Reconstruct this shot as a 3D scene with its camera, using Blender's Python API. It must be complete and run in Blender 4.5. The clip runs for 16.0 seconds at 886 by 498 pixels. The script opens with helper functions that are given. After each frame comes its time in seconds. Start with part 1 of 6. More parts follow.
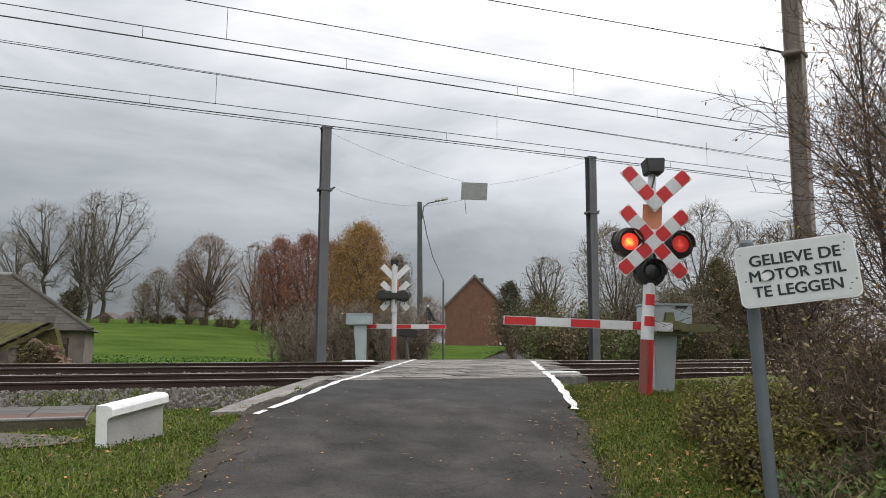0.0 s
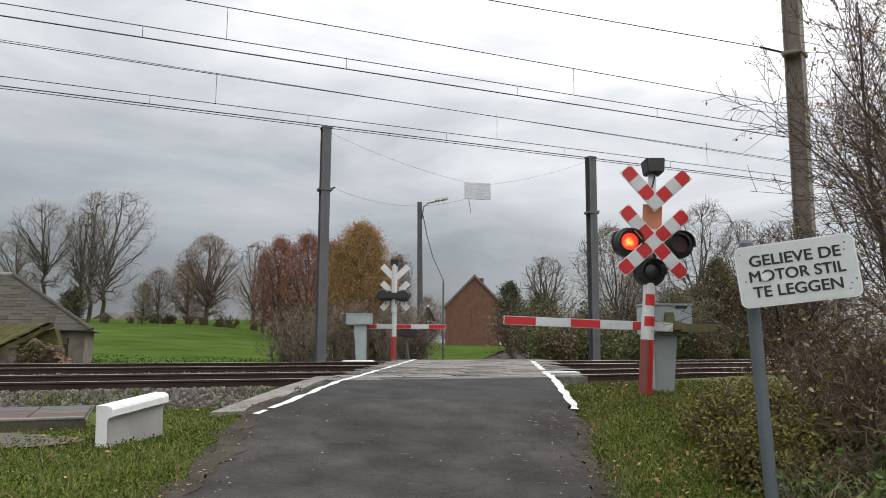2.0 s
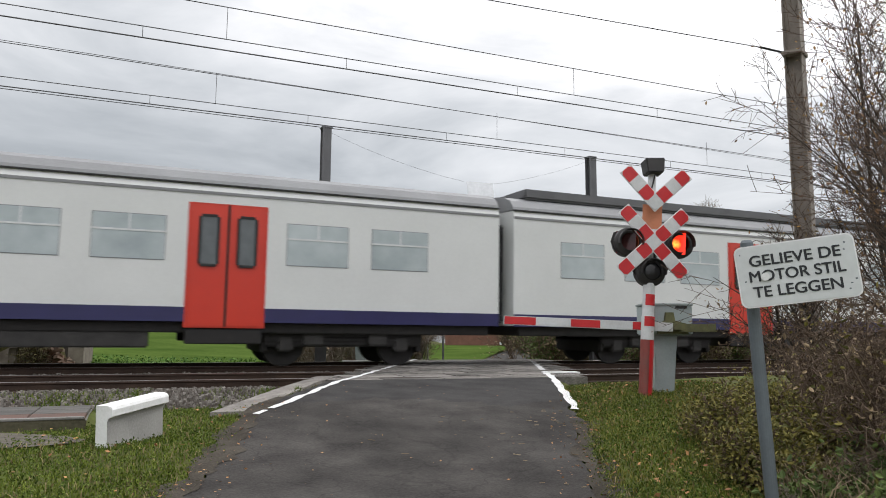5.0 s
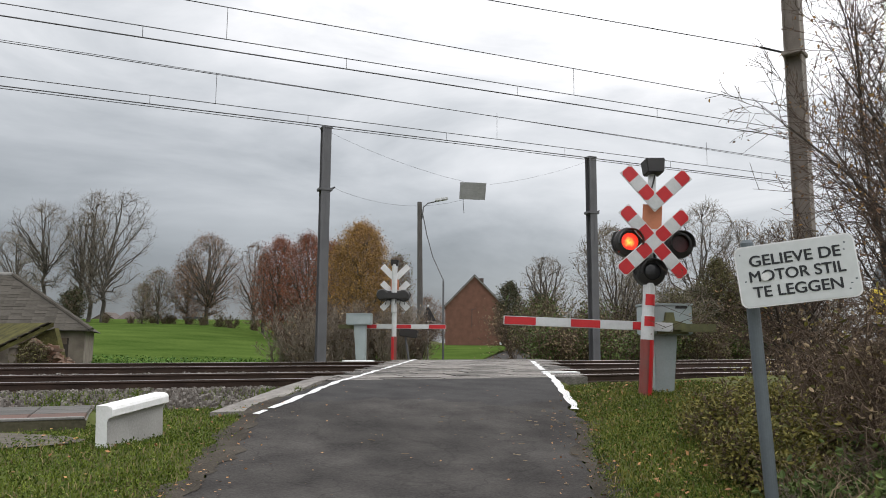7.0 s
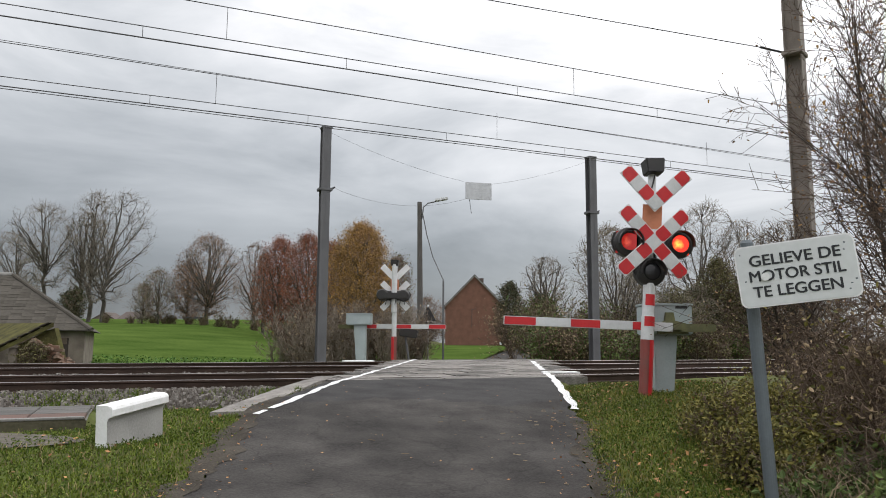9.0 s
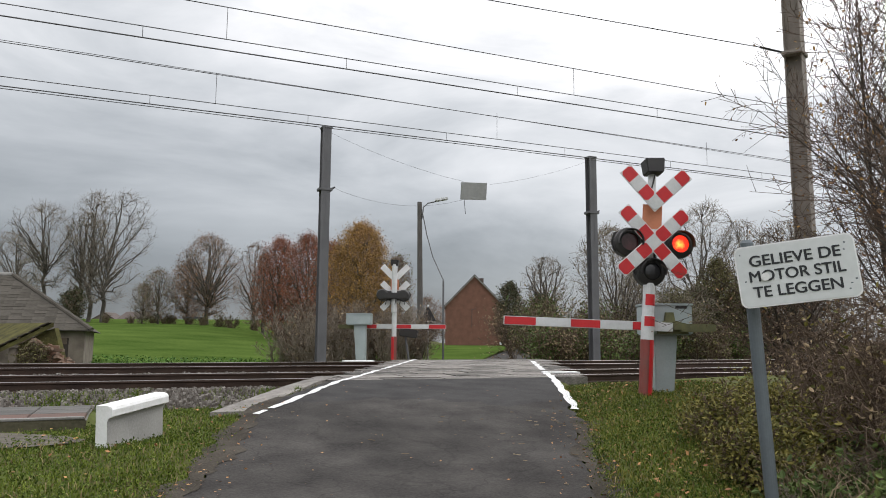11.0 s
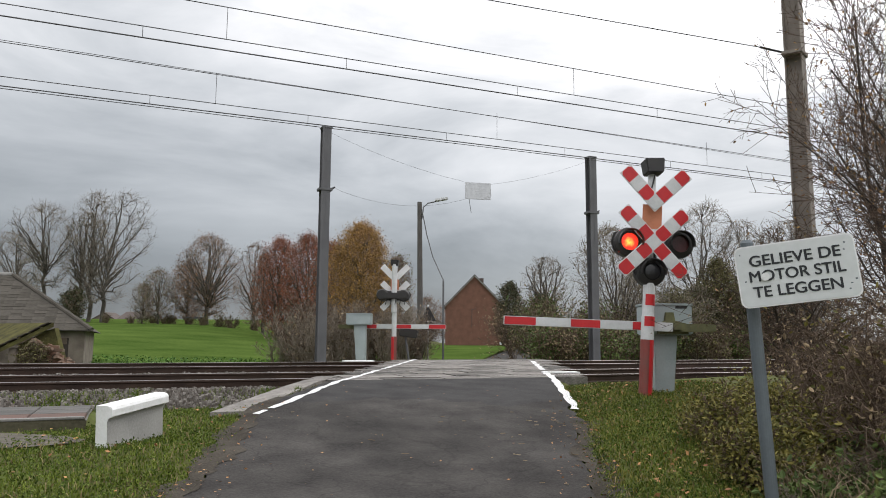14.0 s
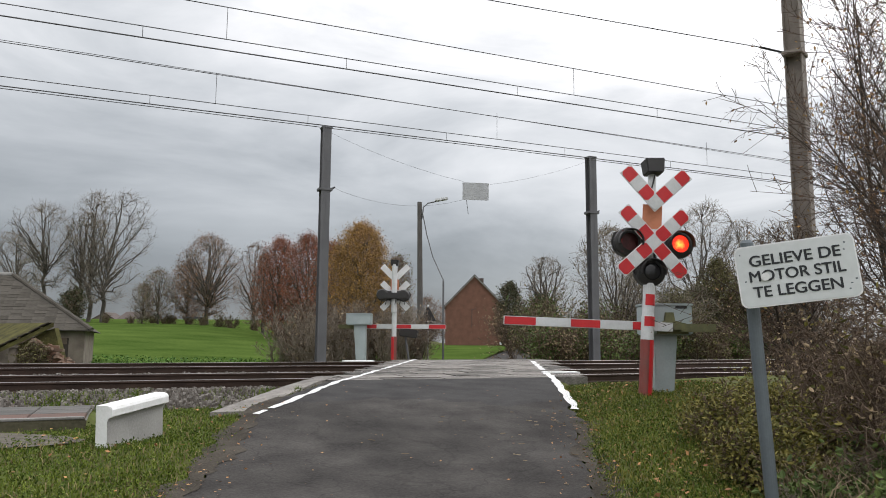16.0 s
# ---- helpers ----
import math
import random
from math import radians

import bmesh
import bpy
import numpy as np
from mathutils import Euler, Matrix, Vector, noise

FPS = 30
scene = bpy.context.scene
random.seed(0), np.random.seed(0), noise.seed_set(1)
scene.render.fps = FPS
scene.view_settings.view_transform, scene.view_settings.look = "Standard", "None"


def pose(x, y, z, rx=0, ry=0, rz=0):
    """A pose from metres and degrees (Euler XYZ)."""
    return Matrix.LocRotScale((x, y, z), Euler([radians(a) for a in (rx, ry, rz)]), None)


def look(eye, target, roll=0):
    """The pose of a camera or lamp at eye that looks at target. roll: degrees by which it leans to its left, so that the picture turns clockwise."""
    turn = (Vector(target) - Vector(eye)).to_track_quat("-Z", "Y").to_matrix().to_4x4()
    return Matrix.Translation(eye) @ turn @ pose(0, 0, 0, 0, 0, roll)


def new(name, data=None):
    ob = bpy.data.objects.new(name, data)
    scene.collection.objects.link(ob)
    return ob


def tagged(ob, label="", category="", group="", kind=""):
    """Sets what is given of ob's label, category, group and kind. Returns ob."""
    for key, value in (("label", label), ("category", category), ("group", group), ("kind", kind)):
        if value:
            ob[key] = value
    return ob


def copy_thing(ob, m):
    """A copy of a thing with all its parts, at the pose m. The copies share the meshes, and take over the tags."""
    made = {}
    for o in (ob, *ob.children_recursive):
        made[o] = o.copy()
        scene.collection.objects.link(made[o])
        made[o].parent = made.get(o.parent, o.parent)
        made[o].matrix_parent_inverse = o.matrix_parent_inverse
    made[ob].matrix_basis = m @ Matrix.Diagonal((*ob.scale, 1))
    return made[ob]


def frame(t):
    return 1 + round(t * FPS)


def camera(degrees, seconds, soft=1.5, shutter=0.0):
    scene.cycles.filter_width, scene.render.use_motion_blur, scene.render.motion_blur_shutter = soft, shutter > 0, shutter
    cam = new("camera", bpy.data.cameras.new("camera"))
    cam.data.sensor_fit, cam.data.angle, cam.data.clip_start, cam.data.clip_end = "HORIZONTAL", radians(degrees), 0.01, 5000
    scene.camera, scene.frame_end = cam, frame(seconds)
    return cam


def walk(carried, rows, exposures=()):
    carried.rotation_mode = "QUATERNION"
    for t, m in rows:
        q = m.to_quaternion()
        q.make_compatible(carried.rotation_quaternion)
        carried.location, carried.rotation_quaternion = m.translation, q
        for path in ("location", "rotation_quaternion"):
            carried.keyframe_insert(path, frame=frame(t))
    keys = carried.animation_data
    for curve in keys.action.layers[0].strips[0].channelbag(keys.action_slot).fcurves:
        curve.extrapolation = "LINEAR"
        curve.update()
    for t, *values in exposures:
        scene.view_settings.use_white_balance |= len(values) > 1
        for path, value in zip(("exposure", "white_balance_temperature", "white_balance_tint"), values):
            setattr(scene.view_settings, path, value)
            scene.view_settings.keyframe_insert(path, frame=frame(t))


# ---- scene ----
cam = camera(62.58, 16.0, soft=0.95, shutter=0.06)
EYE = (0.0, 0.0, 0.61)
AHEAD = (0.0, math.cos(radians(7.33)), 0.61 + math.sin(radians(7.33)))
walk(cam, [(0.0, look(EYE, AHEAD, 0.3)), (16.0, look(EYE, AHEAD, 0.3))])

# ---- world and sun: overcast, brightest behind the cloud ahead and to the right ----
SUN_WAY = Vector((0.42, 0.66, 0.62)).normalized()
world = bpy.data.worlds.new("overcast_sky")
scene.world = world
world.use_nodes = True
wn, wl = world.node_tree.nodes, world.node_tree.links
wn.clear()


def wnode(kind, **kw):
    n = wn.new(kind)
    for k, v in kw.items():
        n.inputs[k].default_value = v
    return n


def wmath(op, a, b, c=None):
    n = wn.new("ShaderNodeMath")
    n.operation = op
    for k, v in enumerate((a, b, c)):
        if v is None:
            continue
        if isinstance(v, (int, float)):
            n.inputs[k].default_value = v
        else:
            wl.new(v, n.inputs[k])
    return n.outputs[0]


# brightness grows towards the zenith, as under any overcast, and towards the hidden sun; cloud masses vary it
w_out = wn.new("ShaderNodeOutputWorld")
w_co = wn.new("ShaderNodeTexCoord")
w_xyz = wn.new("ShaderNodeSeparateXYZ")
w_map = wnode("ShaderNodeMapping", Scale=(1.0, 1.0, 3.2), Location=(0.35, 0.2, 0.1))
w_big = wnode("ShaderNodeTexNoise", Scale=2.6, Detail=7.0, Roughness=0.55, Distortion=0.4)
wl.new(w_co.outputs["Generated"], w_xyz.inputs[0])
wl.new(w_co.outputs["Generated"], w_map.inputs["Vector"])
wl.new(w_map.outputs["Vector"], w_big.inputs["Vector"])
w_up = wmath("MAXIMUM", w_xyz.outputs["Z"], 0.0)
w_l = wmath("MULTIPLY_ADD", w_up, 2.15, 0.315)
w_l = wmath("MULTIPLY_ADD", w_xyz.outputs["X"], 0.28, w_l)
w_l = wmath("MULTIPLY_ADD", w_xyz.outputs["Y"], -0.15, w_l)
w_l = wmath("MAXIMUM", w_l, 0.30)
w_var = wmath("MULTIPLY_ADD", w_big.outputs["Fac"], 1.45, 0.28)
w_l = wmath("MULTIPLY", w_l, w_var)
w_tint = wn.new("ShaderNodeValToRGB")
w_tint.color_ramp.elements[0].position, w_tint.color_ramp.elements[0].color = 0.35, (0.855, 0.925, 1.0, 1)
w_tint.color_ramp.elements[1].position, w_tint.color_ramp.elements[1].color = 1.0, (0.97, 0.975, 1.0, 1)
wl.new(w_l, w_tint.inputs["Fac"])
w_sky = wn.new("ShaderNodeTexSky")
w_sky.sky_type, w_sky.sun_disc = "NISHITA", False
w_sky.sun_elevation, w_sky.sun_rotation = math.asin(SUN_WAY.z), math.atan2(SUN_WAY.x, SUN_WAY.y)
w_bg_sky, w_bg = wnode("ShaderNodeBackground", Strength=0.006), wn.new("ShaderNodeBackground")
w_sum = wn.new("ShaderNodeAddShader")
wl.new(w_tint.outputs["Color"], w_bg.inputs["Color"])
wl.new(w_l, w_bg.inputs["Strength"])
wl.new(w_sky.outputs["Color"], w_bg_sky.inputs["Color"])
wl.new(w_bg.outputs["Background"], w_sum.inputs[0])
wl.new(w_bg_sky.outputs["Background"], w_sum.inputs[1])
wl.new(w_sum.outputs["Shader"], w_out.inputs["Surface"])

sun = new("sun", bpy.data.lights.new("sun", "SUN"))
sun.data.energy, sun.data.angle, sun.data.color = 0.6, radians(28), (1.0, 0.94, 0.86)
sun.matrix_basis = look(SUN_WAY * 50, (0, 0, 0))
scene.view_settings.exposure = 0.0


# ---- materials ----
def mat(name, a, b=None, rough=0.7, metal=0.0, scale=4.0, fine=60.0, bump=0.15, spec=0.5, emit=None, spread=0.35, rand=0.0, island=False):
    """Two colours mixed by a coarse and a fine grain, with relief; rand varies it from object to object or piece to piece."""
    m = bpy.data.materials.new(name)
    m.use_nodes = True
    nd, ln = m.node_tree.nodes, m.node_tree.links
    bs = nd["Principled BSDF"]
    b = b or tuple(c * 0.75 for c in a)
    co = nd.new("ShaderNodeTexCoord")
    n1, n2 = nd.new("ShaderNodeTexNoise"), nd.new("ShaderNodeTexNoise")
    n1.inputs["Scale"].default_value, n1.inputs["Detail"].default_value = scale, 5
    n2.inputs["Scale"].default_value, n2.inputs["Detail"].default_value = fine, 3
    ln.new(co.outputs["Object"], n1.inputs["Vector"])
    ln.new(co.outputs["Object"], n2.inputs["Vector"])
    mx = nd.new("ShaderNodeMath")
    mx.operation = "MULTIPLY_ADD"
    mx.inputs[1].default_value = 0.35
    ln.new(n2.outputs["Fac"], mx.inputs[0])
    sc = nd.new("ShaderNodeMath")
    sc.operation = "MULTIPLY"
    sc.inputs[1].default_value = 0.65
    ln.new(n1.outputs["Fac"], sc.inputs[0])
    ln.new(sc.outputs[0], mx.inputs[2])
    rp = nd.new("ShaderNodeValToRGB")
    rp.color_ramp.elements[0].position, rp.color_ramp.elements[0].color = 0.5 - spread / 2, (*b, 1)
    rp.color_ramp.elements[1].position, rp.color_ramp.elements[1].color = 0.5 + spread / 2, (*a, 1)
    last = mx.outputs[0]
    if rand:
        if island:
            src = nd.new("ShaderNodeNewGeometry").outputs["Random Per Island"]
        else:
            src = nd.new("ShaderNodeObjectInfo").outputs["Random"]
        ad = nd.new("ShaderNodeMath")
        ad.operation = "MULTIPLY_ADD"
        ad.inputs[1].default_value = rand
        of = nd.new("ShaderNodeMath")
        of.inputs[1].default_value = -rand / 2
        ln.new(src, ad.inputs[0])
        ln.new(last, ad.inputs[2])
        ln.new(ad.outputs[0], of.inputs[0])
        last = of.outputs[0]
    ln.new(last, rp.inputs["Fac"])
    ln.new(rp.outputs["Color"], bs.inputs["Base Color"])
    bs.inputs["Roughness"].default_value, bs.inputs["Metallic"].default_value = rough, metal
    bs.inputs["Specular IOR Level"].default_value = spec
    if bump:
        bp = nd.new("ShaderNodeBump")
        bp.inputs["Strength"].default_value, bp.inputs["Distance"].default_value = bump, 0.02
        ln.new(mx.outputs[0], bp.inputs["Height"])
        ln.new(bp.outputs["Normal"], bs.inputs["Normal"])
    return m


M = {
    "asphalt": mat("asphalt", (0.070, 0.065, 0.060), (0.024, 0.022, 0.021), 0.9, scale=2.0, fine=38, bump=1.0, spread=0.36, spec=0.12),
    "asphalt_new": mat("dark_asphalt", (0.048, 0.046, 0.045), (0.022, 0.021, 0.021), 0.87, scale=2.0, fine=45, bump=0.5, spread=0.3, spec=0.15),
    "slab": mat("crossing_concrete", (0.238, 0.220, 0.202), (0.061, 0.058, 0.053), 0.9, scale=3.0, fine=26, bump=0.8, rand=0.3, spec=0.15),
    "concrete": mat("weathered_concrete", (0.265, 0.257, 0.242), (0.125, 0.121, 0.109), 0.9, scale=3, fine=50, bump=0.4),
    "block_side": mat("rain_stained_concrete", (0.40, 0.39, 0.375), (0.22, 0.215, 0.20), 0.9, scale=2.2, fine=45, bump=0.4, spread=0.45),
    "white_line": mat("worn_white_paint", (0.75, 0.75, 0.75), (0.50, 0.50, 0.50), 0.7, scale=6, fine=60, bump=0.4),
    "white": mat("white_paint", (0.83, 0.83, 0.83), (0.58, 0.58, 0.57), 0.5, scale=3, fine=40, bump=0.05),
    "limewash": mat("chalky_white_paint", (0.80, 0.80, 0.80), (0.60, 0.60, 0.58), 0.8, scale=5, fine=50, bump=0.2),
    "grey_white": mat("dirty_white_sheet", (0.66, 0.67, 0.67), (0.52, 0.53, 0.53), 0.45, scale=4, fine=40, bump=0.05),
    "red": mat("signal_red", (0.60, 0.022, 0.026), (0.46, 0.018, 0.022), 0.4, scale=4, fine=50, bump=0.05),
    "red_faded": mat("faded_red_paint", (0.40, 0.07, 0.06), (0.30, 0.13, 0.11), 0.65, scale=5, fine=40, bump=0.2),
    "red_post": mat("weathered_red_post", (0.26, 0.036, 0.030), (0.17, 0.075, 0.06), 0.6, scale=3, fine=30, bump=0.2, spread=0.5),
    "orange": mat("orange_board", (0.60, 0.22, 0.11), (0.45, 0.17, 0.09), 0.6, bump=0.05),
    "black": mat("black_enamel", (0.036, 0.033, 0.031), (0.017, 0.016, 0.016), 0.55, bump=0.1, spread=0.5),
    "dark_glass": mat("dark_lens", (0.03, 0.03, 0.032), (0.02, 0.02, 0.022), 0.12, bump=0.0),
    "cabinet": mat("grey_green_cabinet", (0.40, 0.455, 0.46), (0.31, 0.36, 0.36), 0.55, scale=3, fine=40, bump=0.1),
    "olive": mat("olive_bracket", (0.17, 0.17, 0.07), (0.09, 0.09, 0.045), 0.65, scale=8, bump=0.2),
    "mast": mat("grey_mast_steel", (0.125, 0.125, 0.13), (0.085, 0.085, 0.09), 0.6, scale=2, fine=40, bump=0.15),
    "mast_old": mat("old_mast", (0.27, 0.235, 0.205), (0.17, 0.145, 0.125), 0.85, scale=2.5, fine=45, bump=0.4),
    "rail": mat("rusty_rail", (0.061, 0.040, 0.030), (0.032, 0.022, 0.018), 0.85, scale=3, fine=50, bump=0.4, spec=0.2),
    "railhead": mat("polished_railhead", (0.30, 0.28, 0.27), (0.2, 0.18, 0.17), 0.35, metal=0.8, bump=0.05),
    "sleeper": mat("dark_sleeper", (0.052, 0.041, 0.032), (0.028, 0.022, 0.018), 0.9, scale=4, bump=0.5),
    "ballast": mat("ballast_bed", (0.150, 0.130, 0.114), (0.054, 0.045, 0.038), 0.95, scale=14, fine=45, bump=1.0, spec=0.1),
    "stone": mat("ballast_stone", (0.212, 0.195, 0.176), (0.101, 0.088, 0.076), 0.9, scale=8, bump=0.4, rand=0.6, island=True, spec=0.1),
    "soil": mat("grassy_soil", (0.090, 0.116, 0.030), (0.064, 0.053, 0.026), 0.95, scale=0.9, fine=25, bump=0.8, spec=0.05),
    "field": mat("green_field", (0.080, 0.118, 0.028), (0.037, 0.066, 0.014), 0.95, scale=0.22, fine=4.0, bump=1.0, spec=0.0, spread=0.30),
    "dirt": mat("shoulder_dirt", (0.082, 0.072, 0.060), (0.030, 0.026, 0.021), 0.95, scale=2.5, fine=40, bump=1.0, spec=0.05),
    "gravel": mat("fine_gravel", (0.150, 0.135, 0.116), (0.075, 0.068, 0.056), 0.95, scale=6, fine=60, bump=1.0, spec=0.05),
    "sign_face": mat("white_sign_enamel", (0.62, 0.64, 0.64), (0.53, 0.55, 0.55), 0.35, scale=3, fine=25, bump=0.03),
    "letter": mat("black_lettering", (0.018, 0.02, 0.024), None, 0.45, bump=0.0),
    "post": mat("blue_grey_post", (0.115, 0.135, 0.15), (0.085, 0.10, 0.11), 0.55, scale=3, bump=0.15),
    "wire": mat("dark_wire", (0.06, 0.06, 0.062), None, 0.6, bump=0.0),
    "alu": mat("light_sheet_metal", (0.50, 0.51, 0.52), (0.40, 0.41, 0.42), 0.42, metal=0.35, scale=3, fine=12, bump=0.08),
    "body": mat("train_white_paint", (0.66, 0.67, 0.66), (0.60, 0.61, 0.60), 0.32, scale=0.8, fine=18, bump=0.015),
    "roof_grey": mat("train_roof_grey", (0.235, 0.24, 0.245), (0.17, 0.17, 0.175), 0.55, scale=1.2, fine=25, bump=0.05),
    "navy": mat("train_navy_band", (0.028, 0.026, 0.10), (0.022, 0.021, 0.075), 0.35, scale=2, bump=0.02),
    "door_red": mat("train_door_red", (0.62, 0.045, 0.022), (0.52, 0.035, 0.02), 0.3, scale=1, bump=0.02),
    "yellow": mat("train_yellow", (0.74, 0.56, 0.025), (0.62, 0.45, 0.03), 0.35, scale=4, bump=0.03),
    "bogie": mat("oily_underframe", (0.018, 0.016, 0.015), (0.009, 0.008, 0.008), 0.75, scale=5, bump=0.3),
    "under_grey": mat("underfloor_box", (0.046, 0.043, 0.041), (0.022, 0.021, 0.020), 0.75, scale=4, bump=0.2),
    # side panes: the bright sky reflection is put into the pale base colour
    "glass_train": mat("sky_paled_train_glass", (0.46, 0.51, 0.52), (0.30, 0.35, 0.36), 0.08, scale=1.1, fine=3, bump=0.0, spec=0.8),
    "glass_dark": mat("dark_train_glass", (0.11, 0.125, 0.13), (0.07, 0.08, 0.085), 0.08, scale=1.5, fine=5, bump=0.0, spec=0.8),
    "twig_dark": mat("dark_bramble_stems", (0.15, 0.11, 0.085), (0.06, 0.043, 0.034), 0.95, bump=0.0, rand=0.4, island=True, spec=0.1),
    "rubber": mat("black_rubber", (0.018, 0.018, 0.018), None, 0.7, bump=0.05),
    "wood_pole": mat("grey_pole", (0.115, 0.105, 0.095), (0.07, 0.065, 0.06), 0.85, scale=3, bump=0.3),
    "brick": mat("house_brick", (0.205, 0.108, 0.078), (0.135, 0.072, 0.054), 0.9, scale=1.5, fine=14, bump=0.3, spec=0.1),
    "tile_roof": mat("dark_tile_roof", (0.10, 0.075, 0.065), (0.06, 0.045, 0.04), 0.85, scale=2, bump=0.4),
    "slate": mat("old_slate", (0.098, 0.088, 0.076), (0.045, 0.041, 0.033), 0.9, scale=1.6, fine=25, bump=0.4, rand=0.18, spec=0.1),
    "moss": mat("mossy_roof", (0.125, 0.118, 0.042), (0.038, 0.034, 0.022), 0.95, scale=3.0, fine=18, bump=1.0, spec=0.05),
    "plaster": mat("stained_plaster", (0.24, 0.205, 0.17), (0.09, 0.072, 0.056), 0.9, scale=2, bump=0.4),
    "ruin_brick": mat("old_red_brick", (0.20, 0.11, 0.075), (0.11, 0.085, 0.06), 0.9, scale=4, bump=0.5, rand=0.5),
    "dark_wood": mat("dark_timber", (0.045, 0.035, 0.028), None, 0.9, bump=0.3),
    "paving_red": mat("worn_red_paving", (0.108, 0.059, 0.045), (0.063, 0.049, 0.041), 0.9, scale=3, fine=30, bump=0.5, rand=0.3),
    "paving_grey": mat("worn_grey_paving", (0.115, 0.108, 0.10), (0.06, 0.057, 0.052), 0.9, scale=3, fine=30, bump=0.5, rand=0.3),
    "kerb_old": mat("algae_stained_kerb", (0.115, 0.105, 0.07), (0.05, 0.047, 0.03), 0.95, scale=4, fine=30, bump=0.6, spec=0.1),
    "bark": mat("grey_bark", (0.105, 0.092, 0.078), (0.055, 0.048, 0.04), 0.95, scale=3, fine=20, bump=0.6),
    "bark_dark": mat("dark_bark", (0.085, 0.072, 0.06), (0.045, 0.038, 0.032), 0.95, scale=3, fine=20, bump=0.6, spec=0.1),
    "twig": mat("pale_twigs", (0.27, 0.230, 0.185), (0.15, 0.125, 0.098), 0.95, bump=0.0, rand=0.4, island=True, spec=0.1),
    "twig_russet": mat("russet_twigs", (0.27, 0.190, 0.145), (0.14, 0.098, 0.078), 0.95, bump=0.0, rand=0.4, island=True, spec=0.1),
    "twig_brown": mat("brown_twigs", (0.178, 0.132, 0.098), (0.081, 0.058, 0.044), 0.95, bump=0.0, rand=0.4, island=True, spec=0.1),
}


def crack(m, scale, dark):
    """Fine wandering cracks that darken and sink into a surface."""
    nd, ln = m.node_tree.nodes, m.node_tree.links
    bs = nd["Principled BSDF"]
    co = next(n for n in nd if n.bl_idname == "ShaderNodeTexCoord")
    ns = nd.new("ShaderNodeTexNoise")
    ns.inputs["Scale"].default_value, ns.inputs["Detail"].default_value = 1.7, 6
    mixv = nd.new("ShaderNodeVectorMath")
    mixv.operation = "MULTIPLY_ADD"
    mixv.inputs[1].default_value = (0.9, 0.9, 0.0)
    ln.new(ns.outputs["Color"], mixv.inputs[0])
    ln.new(co.outputs["Object"], ns.inputs["Vector"])
    ln.new(co.outputs["Object"], mixv.inputs[2])
    vo = nd.new("ShaderNodeTexVoronoi")
    vo.feature = "DISTANCE_TO_EDGE"
    vo.inputs["Scale"].default_value = scale
    ln.new(mixv.outputs[0], vo.inputs["Vector"])
    mr = nd.new("ShaderNodeMapRange")
    mr.inputs["From Max"].default_value = 0.014
    mr.inputs["To Min"].default_value = dark
    ln.new(vo.outputs["Distance"], mr.inputs["Value"])
    patch = nd.new("ShaderNodeTexNoise")
    patch.inputs["Scale"].default_value = 0.35
    ln.new(co.outputs["Object"], patch.inputs["Vector"])
    pr = nd.new("ShaderNodeMapRange")
    pr.inputs["From Min"].default_value, pr.inputs["From Max"].default_value = 0.35, 0.65
    pr.inputs["To Min"].default_value, pr.inputs["To Max"].default_value = 0.72, 1.25
    ln.new(patch.outputs["Fac"], pr.inputs["Value"])
    mu = nd.new("ShaderNodeMath")
    mu.operation = "MULTIPLY"
    ln.new(mr.outputs["Result"], mu.inputs[0])
    ln.new(pr.outputs["Result"], mu.inputs[1])
    sc = nd.new("ShaderNodeVectorMath")
    sc.operation = "SCALE"
    old = bs.inputs["Base Color"].links[0].from_socket
    ln.new(old, sc.inputs[0])
    ln.new(mu.outputs[0], sc.inputs["Scale"])
    ln.new(sc.outputs[0], bs.inputs["Base Color"])


crack(M["asphalt"], 1.1, 0.72)
crack(M["slab"], 1.6, 0.5)


def leaf_mat(name, a, b, rough=0.65):
    m = mat(name, a, b, rough, scale=0.6, fine=9, bump=0.0, spread=0.5, rand=0.8, island=True, spec=0.15)
    return m


